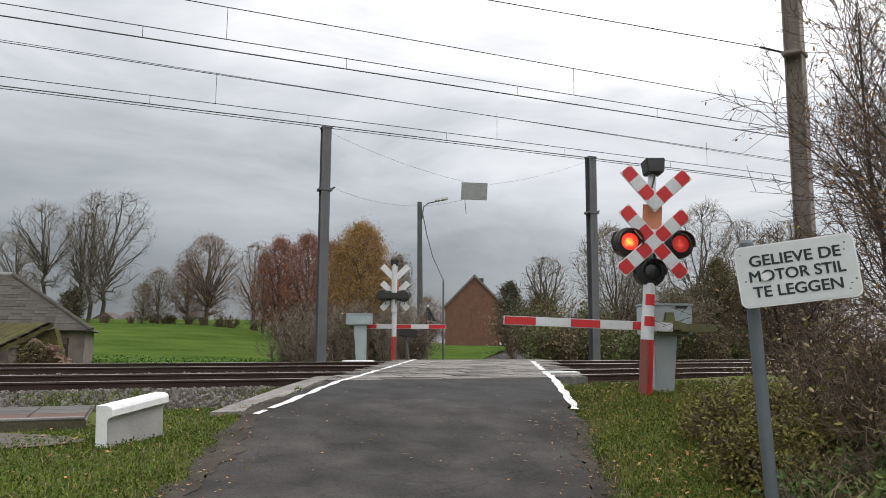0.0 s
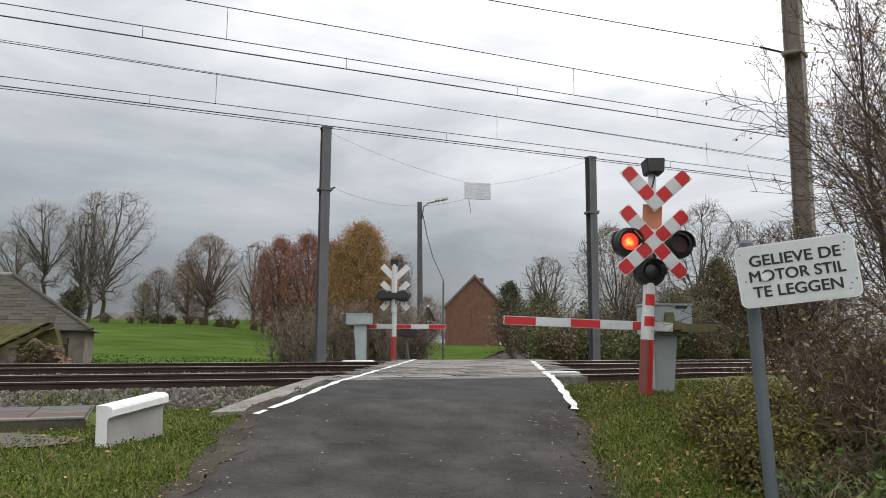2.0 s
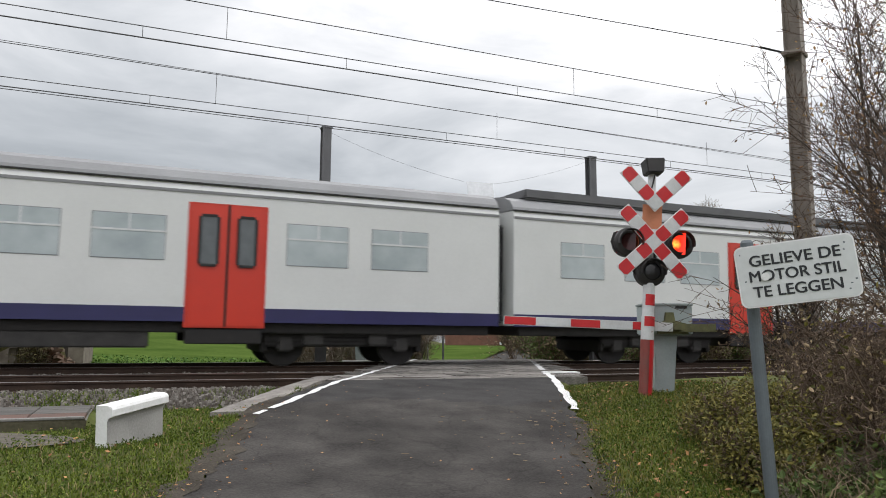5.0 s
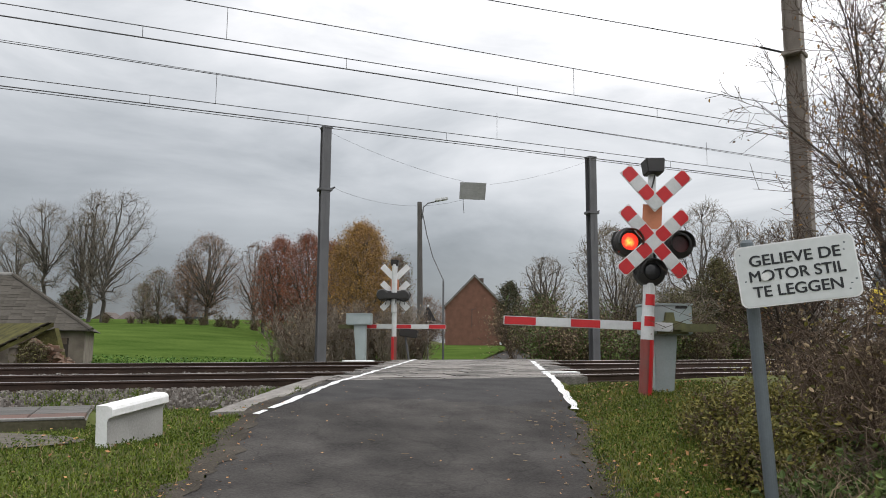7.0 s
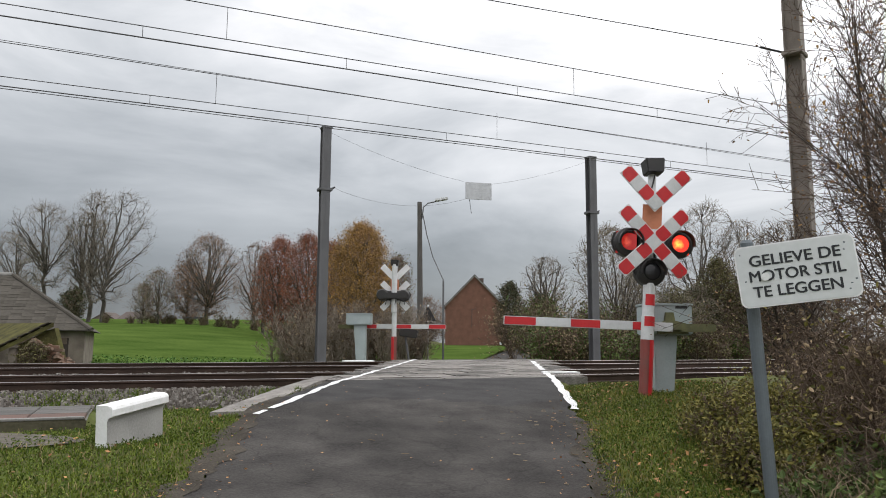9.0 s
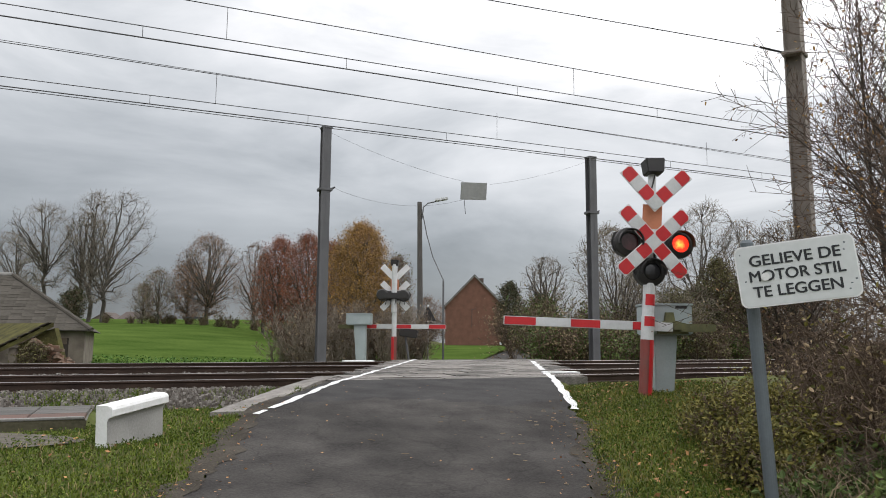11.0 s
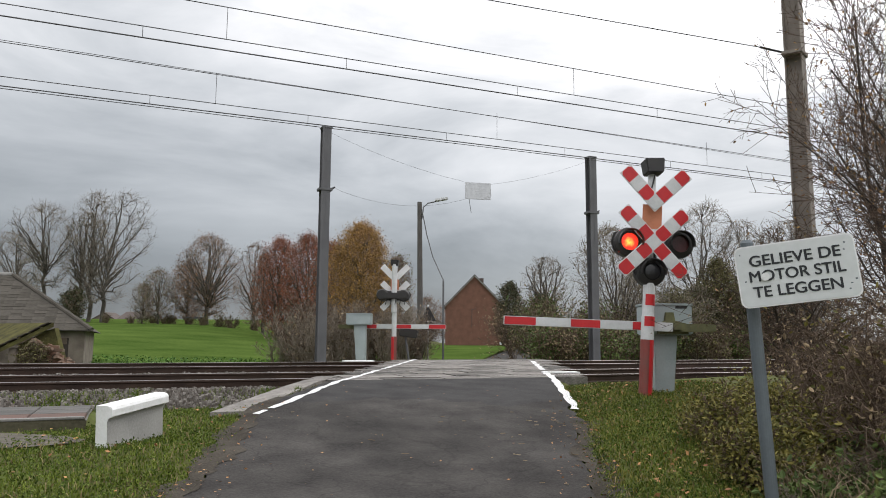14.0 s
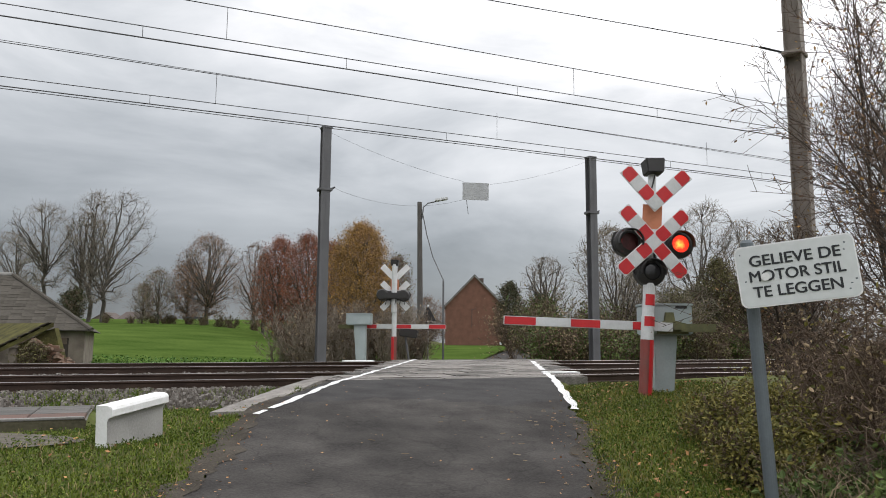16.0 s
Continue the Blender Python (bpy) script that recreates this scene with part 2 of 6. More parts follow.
M.update({
    "grass": leaf_mat("verge_grass", (0.145, 0.180, 0.026), (0.048, 0.084, 0.011)),
    "grass_dry": leaf_mat("dry_grass", (0.315, 0.255, 0.128), (0.165, 0.128, 0.060)),
    "crop": leaf_mat("crop_leaves", (0.085, 0.17, 0.030), (0.04, 0.09, 0.018)),
    "leaf_yellow": leaf_mat("yellow_green_leaves", (0.215, 0.185, 0.050), (0.085, 0.085, 0.026)),
    "leaf_olive": leaf_mat("olive_leaves", (0.165, 0.150, 0.062), (0.060, 0.058, 0.028)),
    "grass_gold": leaf_mat("yellowing_grass", (0.255, 0.225, 0.060), (0.105, 0.125, 0.028)),
    "leaf_gold": leaf_mat("golden_leaves", (0.42, 0.245, 0.075), (0.24, 0.145, 0.055)),
    "leaf_red": leaf_mat("russet_leaves", (0.32, 0.112, 0.058), (0.165, 0.064, 0.040)),
    "leaf_brown": leaf_mat("brown_leaves", (0.31, 0.18, 0.09), (0.15, 0.085, 0.048)),
    "leaf_green": leaf_mat("ivy_leaves", (0.135, 0.180, 0.055), (0.055, 0.082, 0.027)),
    "leaf_tan": leaf_mat("withered_leaves", (0.323, 0.242, 0.145), (0.162, 0.119, 0.072)),
    "leaf_dark": leaf_mat("dark_evergreen", (0.085, 0.09, 0.042), (0.035, 0.036, 0.02)),
    "weed": leaf_mat("verge_weeds", (0.112, 0.150, 0.024), (0.038, 0.062, 0.010)),
    "straw": leaf_mat("dead_stalks", (0.300, 0.232, 0.150), (0.150, 0.109, 0.068)),
    "fallen": leaf_mat("fallen_leaves", (0.44, 0.24, 0.10), (0.22, 0.10, 0.05)),
})


def emitter(name, hot, rim, power):
    """A lit lens: hot filament patch in the middle, red towards the rim."""
    m = bpy.data.materials.new(name)
    m.use_nodes = True
    nd, ln = m.node_tree.nodes, m.node_tree.links
    bs = nd["Principled BSDF"]
    bs.inputs["Base Color"].default_value = (0.12, 0.01, 0.01, 1)
    bs.inputs["Roughness"].default_value = 0.2
    co = nd.new("ShaderNodeTexCoord")
    ns = nd.new("ShaderNodeTexNoise")
    ns.inputs["Scale"].default_value = 18
    ln.new(co.outputs["Object"], ns.inputs["Vector"])
    lg = nd.new("ShaderNodeVectorMath")
    lg.operation = "LENGTH"
    ln.new(co.outputs["Object"], lg.inputs[0])
    ad = nd.new("ShaderNodeMath")
    ad.operation = "MULTIPLY_ADD"
    ad.inputs[1].default_value = 0.06
    ln.new(ns.outputs["Fac"], ad.inputs[0])
    ln.new(lg.outputs["Value"], ad.inputs[2])
    rp = nd.new("ShaderNodeValToRGB")
    rp.color_ramp.elements[0].position, rp.color_ramp.elements[0].color = 0.102, (*hot, 1)
    rp.color_ramp.elements[1].position, rp.color_ramp.elements[1].color = 0.150, (*rim, 1)
    mid = rp.color_ramp.elements.new(0.126)
    mid.color = (*(0.35 * h + 0.65 * r for h, r in zip(hot, rim)), 1)
    ln.new(ad.outputs[0], rp.inputs["Fac"])
    ln.new(rp.outputs["Color"], bs.inputs["Emission Color"])
    bs.inputs["Emission Strength"].default_value = power
    return m


M["lens_lit"] = emitter("lit_red_lens", (1.0, 0.66, 0.10), (0.80, 0.03, 0.012), 1.5)
M["lens_fading"] = emitter("fading_red_lens", (1.0, 0.13, 0.07), (0.42, 0.016, 0.014), 0.75)
M["lens_off"] = mat("dark_red_lens", (0.10, 0.035, 0.035), (0.05, 0.02, 0.02), 0.15, bump=0.0)


# ---- mesh helpers ----
def part(name, bm, material, parent=None, label=""):
    me = bpy.data.meshes.new(name)
    bm.to_mesh(me)
    bm.free()
    me.materials.append(M[material])
    ob = new(name, me)
    if parent is not None:
        ob.parent = parent
    if label:
        ob["label"] = label
    return ob


def mesh_part(name, verts, faces, material, parent=None, label=""):
    me = bpy.data.meshes.new(name)
    me.from_pydata(verts, [], faces)
    me.materials.append(M[material])
    ob = new(name, me)
    if parent is not None:
        ob.parent = parent
    if label:
        ob["label"] = label
    return ob


def thing(name, m, label, category, group="", kind=""):
    ob = new(name)
    ob.matrix_basis = m
    ob.empty_display_size = 0.2
    return tagged(ob, label, category, group, kind)


def box(bm, x0, x1, y0, y1, z0, z1, bevel=0.0, m=None):
    r = bmesh.ops.create_cube(bm, size=1.0)
    vs = r["verts"]
    for v in vs:
        v.co = Vector(((x0 + x1) / 2 + v.co.x * (x1 - x0), (y0 + y1) / 2 + v.co.y * (y1 - y0), (z0 + z1) / 2 + v.co.z * (z1 - z0)))
    if bevel:
        es = list({e for v in vs for e in v.link_edges})
        g = bmesh.ops.bevel(bm, geom=es, offset=bevel, segments=2, affect="EDGES")
        vs = [v for v in g["verts"]]
        if m is not None:
            seen = set()
            stack = list(vs)
            while stack:
                v = stack.pop()
                if v in seen:
                    continue
                seen.add(v)
                stack.extend(e.other_vert(v) for e in v.link_edges)
            vs = list(seen)
    if m is not None:
        bmesh.ops.transform(bm, matrix=m, verts=vs)
    return bm


def nbox(*a, **k):
    return box(bmesh.new(), *a, **k)


def rod(bm, p, q, r0, r1=None, n=10, caps=True):
    p, q = Vector(p), Vector(q)
    r1 = r0 if r1 is None else r1
    d = q - p
    m = Matrix.Translation((p + q) / 2) @ d.to_track_quat("Z", "Y").to_matrix().to_4x4()
    bmesh.ops.create_cone(bm, cap_ends=caps, segments=n, radius1=r0, radius2=r1, depth=d.length, matrix=m)
    return bm


def nrod(*a, **k):
    return rod(bmesh.new(), *a, **k)


def prism(bm, outline, y0, y1, m=None):
    """An outline in x, z drawn out from y0 to y1."""
    lo = [bm.verts.new((x, y0, z)) for x, z in outline]
    hi = [bm.verts.new((x, y1, z)) for x, z in outline]
    n = len(outline)
    bm.faces.new(lo)
    bm.faces.new(hi[::-1])
    for i in range(n):
        bm.faces.new((lo[i], hi[i], hi[(i + 1) % n], lo[(i + 1) % n]))
    bmesh.ops.recalc_face_normals(bm, faces=bm.faces[:])
    if m is not None:
        bmesh.ops.transform(bm, matrix=m, verts=lo + hi)
    return bm


def tube(points, r, n=5):
    """Verts and faces of a thin round tube along the points."""
    vs, fs = [], []
    pts = [Vector(p) for p in points]
    for i, p in enumerate(pts):
        d = (pts[min(i + 1, len(pts) - 1)] - pts[max(i - 1, 0)]).normalized()
        a = d.orthogonal().normalized()
        b = d.cross(a)
        for k in range(n):
            t = 2 * math.pi * k / n
            vs.append(p + (a * math.cos(t) + b * math.sin(t)) * r)
    for i in range(len(pts) - 1):
        for k in range(n):
            k2 = (k + 1) % n
            fs.append((i * n + k, i * n + k2, (i + 1) * n + k2, (i + 1) * n + k))
    return vs, fs


# ---- plan: the line runs along ALONG, and depth is counted along ACROSS ----
TURN = 23.0
ALONG = Vector((math.cos(radians(TURN)), math.sin(radians(TURN)), 0))
ACROSS = Vector((-math.sin(radians(TURN)), math.cos(radians(TURN)), 0))


def plan(s, d, z=0.0):
    p = ALONG * s + ACROSS * d
    return Vector((p.x, p.y, z))


def depth(x, y):
    return ACROSS.x * x + ACROSS.y * y


def ramp(v, table):
    for (a, fa), (b, fb) in zip(table, table[1:]):
        if v <= b:
            return fa + (fb - fa) * max(0.0, (v - a) / (b - a))
    return table[-1][1]


def smooth(v, a, b):
    t = min(1.0, max(0.0, (v - a) / (b - a)))
    return t * t * (3 - 2 * t)


ROAD_Z = ((-40, -1.3), (0, -0.95), (3.5, -0.84), (5.5, -0.68), (7.3, -0.5), (8.5, -0.33), (9.5, -0.21), (10.7, -0.10), (11.85, -0.015), (12.4, 0.0), (18.4, 0.155), (19.2, 0.14), (22, -0.10), (26, -0.42), (36, -0.42), (45, -0.22), (60, 0.0), (90, 0.3))
ROAD_L = ((-30, -1.6), (0, -1.9), (4, -2.0), (6.1, -2.03), (8.0, -2.12), (9.6, -2.28), (12.8, -1.70), (15.5, -1.35), (19.6, -0.75), (25, -0.3), (35, 1.7), (45, 2.7), (60, 5.0), (85, 9.5), (130, 18))
ROAD_R = ((-30, 0.9), (0, 0.95), (4, 1.1), (6.1, 1.31), (8.0, 1.5), (10, 1.80), (14.3, 2.08), (19.8, 2.42), (25, 2.7), (35, 4.4), (45, 5.2), (60, 7.6), (85, 12.0), (130, 21))
RAILS = (12.4, 13.9, 16.0, 17.5)


def road_z(x, y):
    return ramp(depth(x, y), ROAD_Z)


def land(x, y):
    """Height of the ground."""
    d = depth(x, y)
    zr = ramp(d, ROAD_Z)
    l, r = ramp(y, ROAD_L), ramp(y, ROAD_R)
    e = max(l - x, x - r)
    if d < 11.0:
        side = min(zr + 0.08, -0.385 + 0.05 * smooth(d, 9, 10.5)) if x < 0 else min(zr + 0.20, -0.08) + 0.08 * smooth(x, 2.5, 6)
        k = smooth(e, -0.05, 0.8)
        z = (zr - 0.05) * (1 - k) + side * k
    else:
        z = zr - 0.06 - (0.36 if x < 0 else 0.28) * smooth(e, 0.05, 0.8)
    if d > 19:
        far = smooth(d, 19, 23)
        t = min(1.25, max(0.0, (y - 22) / 110))
        hill = -0.25 + 4.4 * t ** 1.1
        w = smooth(-x, 4, 32)
        low = min(zr, 0.4) - 0.08 - 0.12 * smooth(e, 0, 2)
        z = z * (1 - far) + far * (hill * w + low * (1 - w))
    return z + 0.02 * noise.noise((x * 0.7, y * 0.7, 0)) * (1 if e > 0.3 else 0)


BED = ((10.9, -0.46), (11.5, -0.32), (12.0, -0.165), (18.1, -0.02), (18.6, -0.10), (19.7, -0.38))


# ---- ground, road, line ----
def axis(*spans):
    out = []
    for a, b, step in spans:
        n = max(1, round((b - a) / step))
        out += [a + (b - a) * i / n for i in range(n)]
    return out + [spans[-1][1]]


def build_ground():
    xs = axis((-2500, -200, 230), (-200, -30, 10), (-30, -8, 1.0), (-8, 8, 0.22), (8, 30, 1.0), (30, 200, 10), (200, 2500, 230))
    ys = axis((-1500, -20, 185), (-20, 0, 1.0), (0, 26, 0.22), (26, 60, 1.0), (60, 250, 6), (250, 3000, 250))
    vs = [(x, y, land(x, y)) for y in ys for x in xs]
    n = len(xs)
    fs = [(j * n + i, j * n + i + 1, (j + 1) * n + i + 1, (j + 1) * n + i) for j in range(len(ys) - 1) for i in range(n - 1)]
    g = mesh_part("ground", vs, fs, "soil")
    tagged(g, "rough grassy ground with brown soil showing through", "ground", kind="structure")
    for p in g.data.polygons:
        p.use_smooth = True


def strip(name, y0, y1, step, left, right, lift, material, cols=8, zf=road_z):
    rows = axis((y0, y1, step))
    vs = []
    for y in rows:
        for i in range(cols + 1):
            x = left(y) + (right(y) - left(y)) * i / cols
            vs.append((x, y, zf(x, y) + lift))
    n = cols + 1
    fs = [(j * n + i, j * n + i + 1, (j + 1) * n + i + 1, (j + 1) * n + i) for j in range(len(rows) - 1) for i in range(cols)]
    ob = mesh_part(name, vs, fs, material)
    for p in ob.data.polygons:
        p.use_smooth = True
    return ob


def wob(y, k, a=0.11):
    return a * (noise.noise((y * 1.3, k, 0)) + 0.6 * noise.noise((y * 4.1, k + 5, 0)) + 0.4 * noise.noise((y * 11, k + 8, 0)))


def build_road():
    tagged(strip("road", -30, 17, 0.1, lambda y: ramp(y, ROAD_L) + wob(y, 1), lambda y: ramp(y, ROAD_R) + wob(y, 2), 0.0, "asphalt", 12, lambda x, y: road_z(x, y) if depth(x, y) < 11.85 else -0.12),
           "worn grey asphalt lane climbing to the level crossing", "road", kind="structure")
    tagged(strip("road", 20.2, 130, 0.8, lambda y: ramp(y, ROAD_L), lambda y: ramp(y, ROAD_R), 0.0, "asphalt", 6),
           "narrow grey asphalt lane beyond the railway", "road", kind="structure")
    for nm, table, sgn, y1 in (("left", ROAD_L, -1, 10.2), ("right", ROAD_R, 1, 9.6)):
        tagged(strip("dirt_shoulder", 0, y1, 0.06, lambda y: ramp(y, table) + sgn * 0.10 - 0.15 + wob(y, 9 + sgn, 0.16), lambda y: ramp(y, table) + sgn * 0.10 + 0.15 + wob(y, 14 + sgn, 0.16), 0.0, "dirt", 5, lambda x, y: (max(land(x, y), road_z(x, y)) + 0.005) * (1 - smooth((x - ramp(y, table)) * sgn, 0.05, 0.32)) + (land(x, y) + 0.012) * smooth((x - ramp(y, table)) * sgn, 0.05, 0.32)),
               "strip of brown dirt along the asphalt edge", "shoulder", "shoulders", "structure")
    # the newer, darker asphalt before the rails
    vs, fs = [], []
    n = 90
    for j in range(13):
        for i in range(n + 1):
            f = i / n
            d0 = 9.6 + 0.35 * math.sin(f * 6) + 0.30 * noise.noise((f * 7, 3, 0)) + 0.16 * noise.noise((f * 29, 8, 0))
            d = d0 + (11.83 - d0) * j / 12
            y = d / ACROSS.y
            for _ in range(3):
                x = (ramp(y, ROAD_L) + 0.03) * (1 - f) + (ramp(y, ROAD_R) - 0.03) * f
                y = (d - ACROSS.x * x) / ACROSS.y
            vs.append((x, y, ramp(d, ROAD_Z) + 0.001 + 0.004 * min(1, j)))
    fs = [(j * (n + 1) + i, j * (n + 1) + i + 1, (j + 1) * (n + 1) + i + 1, (j + 1) * (n + 1) + i) for j in range(12) for i in range(n)]
    tagged(mesh_part("asphalt_patch", vs, fs, "asphalt_new"), "darker newer asphalt patch before the rails", "road", kind="structure")


LINE_L = ((8.95, -2.24), (9.6, -2.08), (10.6, -1.90), (11.6, -1.75), (12.7, -1.55), (14.5, -1.34), (16.8, -1.07), (19.7, -0.74))
LINE_R = ((10.3, 1.85), (10.7, 1.87), (11.6, 1.92), (13.0, 2.0), (14.4, 2.07), (16.5, 2.2), (19.8, 2.42))


def build_line(table, wid, breaks):
    """A hand-painted edge line with ragged sides."""
    vs, fs = [], []
    y = table[0][0]
    k = 0
    while y < table[-1][0]:
        x = ramp(y, table)
        w = wid * (0.8 + 0.45 * noise.noise((y * 3.1, 2.0, wid)))
        sh = 0.03 * noise.noise((y * 2.3, 7.0, wid))
        for sx in (-0.5, 0.5):
            xx = x + sh + sx * w + 0.012 * noise.noise((y * 17, sx, 0))
            vs.append((xx, y, road_z(xx, y) + 0.009))
        if k and not any(a < y < b for a, b in breaks):
            fs.append((2 * k - 2, 2 * k - 1, 2 * k + 1, 2 * k))
        k += 1
        y += 0.06
    tagged(mesh_part("edge_line", vs, fs, "white_line"), "hand-painted ragged white edge line on the road", "road marking", "edge lines", "structure")


def build_field():
    xs, ys = axis((-120, -2, 2.0)), axis((0, 1, 0.02))
    vs = []
    for v in ys:
        for x in xs:
            y0 = (20.3 - ACROSS.x * x) / ACROSS.y + 1.2 + max(0, x + 9) * 0.9
            y = y0 + (145 - y0) * v ** 1.6
            vs.append((x, y, land(x, y) + 0.10 + 0.12 * smooth(y - y0, 1, 4)))
    n = len(xs)
    fs = [(j * n + i, j * n + i + 1, (j + 1) * n + i + 1, (j + 1) * n + i) for j in range(len(ys) - 1) for i in range(n - 1)]
    f = mesh_part("field", vs, fs, "field")
    for p in f.data.polygons:
        p.use_smooth = True
    tagged(f, "bright green crop field rising gently to the trees", "field", kind="structure")
    # the grassy bank between the lane and the brick house
    vs = []
    rows, cols = axis((24, 96, 1.5)), 10
    for y in rows:
        for i in range(cols + 1):
            x = -6 + (ramp(y, ROAD_L) - 0.2 + 6) * i / cols
            vs.append((x, y, land(x, y) + 0.05 + 0.25 * smooth(y, 40, 85)))
    n2 = cols + 1
    bank = mesh_part("grass_bank", vs, [(j * n2 + i, j * n2 + i + 1, (j + 1) * n2 + i + 1, (j + 1) * n2 + i) for j in range(len(rows) - 1) for i in range(cols)], "field")
    tagged(bank, "bright green grass bank before the brick house", "grass", kind="structure")
    # the leafy front rows of the crop
    rng = np.random.default_rng(4)
    q, fc = [], []
    for i in range(24000):
        x = rng.uniform(-24, -3.6)
        y0 = (20.3 - ACROSS.x * x) / ACROSS.y + 2.6 + max(0, x + 9) * 0.9
        y = y0 + 2.0 + rng.uniform(0, 1) ** 2 * 14
        leaf_quad(q, fc, rng, (x, y, land(x, y) + rng.uniform(0.10, 0.34)), rng.uniform(0.03, 0.075))
    tagged(mesh_part("crop_rows", q, fc, "crop"), "leafy dark green front rows of the crop", "crop", kind="stuff")


def leaf_quad(vs, fs, rng, p, s, flat=0.0):
    """One small bent leaf of two triangles at p."""
    a = rng.normal(size=3)
    b = rng.normal(size=3)
    if flat:
        a[2] *= 1 - flat
        b[2] *= 1 - flat
    a /= np.linalg.norm(a) + 1e-6
    b -= a * a.dot(b)
    b /= np.linalg.norm(b) + 1e-6
    p = np.array(p)
    k = len(vs)
    vs.extend([tuple(p - a * s), tuple(p + b * s * 0.55), tuple(p + a * s), tuple(p - b * s * 0.55)])
    fs.append((k, k + 1, k + 2, k + 3))


def build_bed():
    prof = BED
    for a, b in ((-160, 1.2), (11.2, 260)):
        ss = axis((a, b, 1.0))
        vs, fs = [], []
        for s in ss:
            for d, z in prof:
                p = plan(s, d, z + 0.03 * noise.noise((s * 1.5, d * 1.5, 3)))
                vs.append(p)
        n = len(prof)
        fs = [(i * n + j, (i + 1) * n + j, (i + 1) * n + j + 1, i * n + j + 1) for i in range(len(ss) - 1) for j in range(n - 1)]
        tagged(mesh_part("ballast", vs, fs, "ballast"), "grey-brown stone ballast bed under two tracks", "ballast", kind="structure")
    # loose stones, thick along the edges
    rng = np.random.default_rng(2)
    base = np.array([(-1, -1, -1), (1, -1, -1), (1, 1, -1), (-1, 1, -1), (-.7, -.7, 1), (.7, -.7, 1), (.7, .7, 1), (-.7, .7, 1)], float) * 0.5
    quads = ((0, 1, 5, 4), (1, 2, 6, 5), (2, 3, 7, 6), (3, 0, 4, 7), (4, 5, 6, 7))
    vs, fs = [], []
    for i in range(13000):
        s = rng.uniform(-9, 4.0) if i % 5 else rng.uniform(10.5, 24)
        d = rng.choice((rng.uniform(11.2, 12.25), rng.uniform(11.4, 12.2), rng.uniform(14.1, 15.9), rng.uniform(17.7, 18.9)))
        x, y = plan(s, d).xy
        if ramp(y, ROAD_L) - 0.9 < x < ramp(y, ROAD_R) + 0.3:
            continue
        z = ramp(d, prof) + 0.03
        sz = rng.uniform(0.03, 0.062)
        jit = base * sz * rng.uniform(0.6, 1.2, 3) + rng.normal(0, 0.12, (8, 3)) * sz
        t = rng.uniform(0, 6.28)
        c, sn = math.cos(t), math.sin(t)
        k = len(vs)
        vs.extend((x + c * u - sn * v, y + sn * u + c * v, z + w) for u, v, w in jit)
        fs.extend(tuple(k + q for q in f) for f in quads)
    tagged(mesh_part("ballast_stones", vs, fs, "stone"), "loose pale grey ballast stones beside the rails", "ballast stones", kind="stuff")


def rail_top(d):
    return 0.004 + (d - 12.4) * 0.026


def build_tracks():
    prof = ((-0.07, -0.16), (0.07, -0.16), (0.07, -0.145), (0.012, -0.125), (0.012, -0.045), (0.034, -0.032), (0.034, -0.004), (-0.034, -0.004), (-0.034, -0.032), (-0.012, -0.045), (-0.012, -0.125), (-0.07, -0.145))
    sl = bmesh.new()
    box(sl, -0.12, 0.12, -1.25, 1.25, -0.17, 0.0, 0.02)
    sl_me = bpy.data.meshes.new("sleeper")
    sl.to_mesh(sl_me)
    sl.free()
    sl_me.materials.append(M["sleeper"])
    for k, (d0, d1) in enumerate(((12.4, 13.9), (16.0, 17.5))):
        mid = (d0 + d1) / 2
        t = thing("railway_track", pose(0, 0, 0), "pair of rusty brown steel rails on dark sleepers", "railway track", "tracks", "structure")
        for d in (d0, d1):
            vs, fs = [], []
            for s in (-220, 420):
                for o, z in prof:
                    vs.append(plan(s, d + o, z + rail_top(d)))
            n = len(prof)
            fs = [(i, (i + 1) % n, n + (i + 1) % n, n + i) for i in range(n)]
            r = mesh_part("rail", vs, fs, "rail", t)
            top = [plan(s, d + o, rail_top(d) + h) for s in (-220, 420) for o, h in ((-0.033, -0.004), (-0.024, 0.0), (0.024, 0.0), (0.033, -0.004))]
            mesh_part("railhead", top, [(0, 1, 5, 4), (1, 2, 6, 5), (2, 3, 7, 6)], "railhead", r, "polished running surface")
        for i in range(110):
            s = -22 + i * 0.62
            if 2.0 < s < 10.5:
                continue
            o = new("sleeper", sl_me)
            o.parent = t
            p = plan(s, mid, rail_top(mid) - 0.165)
            o.matrix_basis = Matrix.Translation(p) @ pose(0, 0, 0, 1.5, 0, TURN)


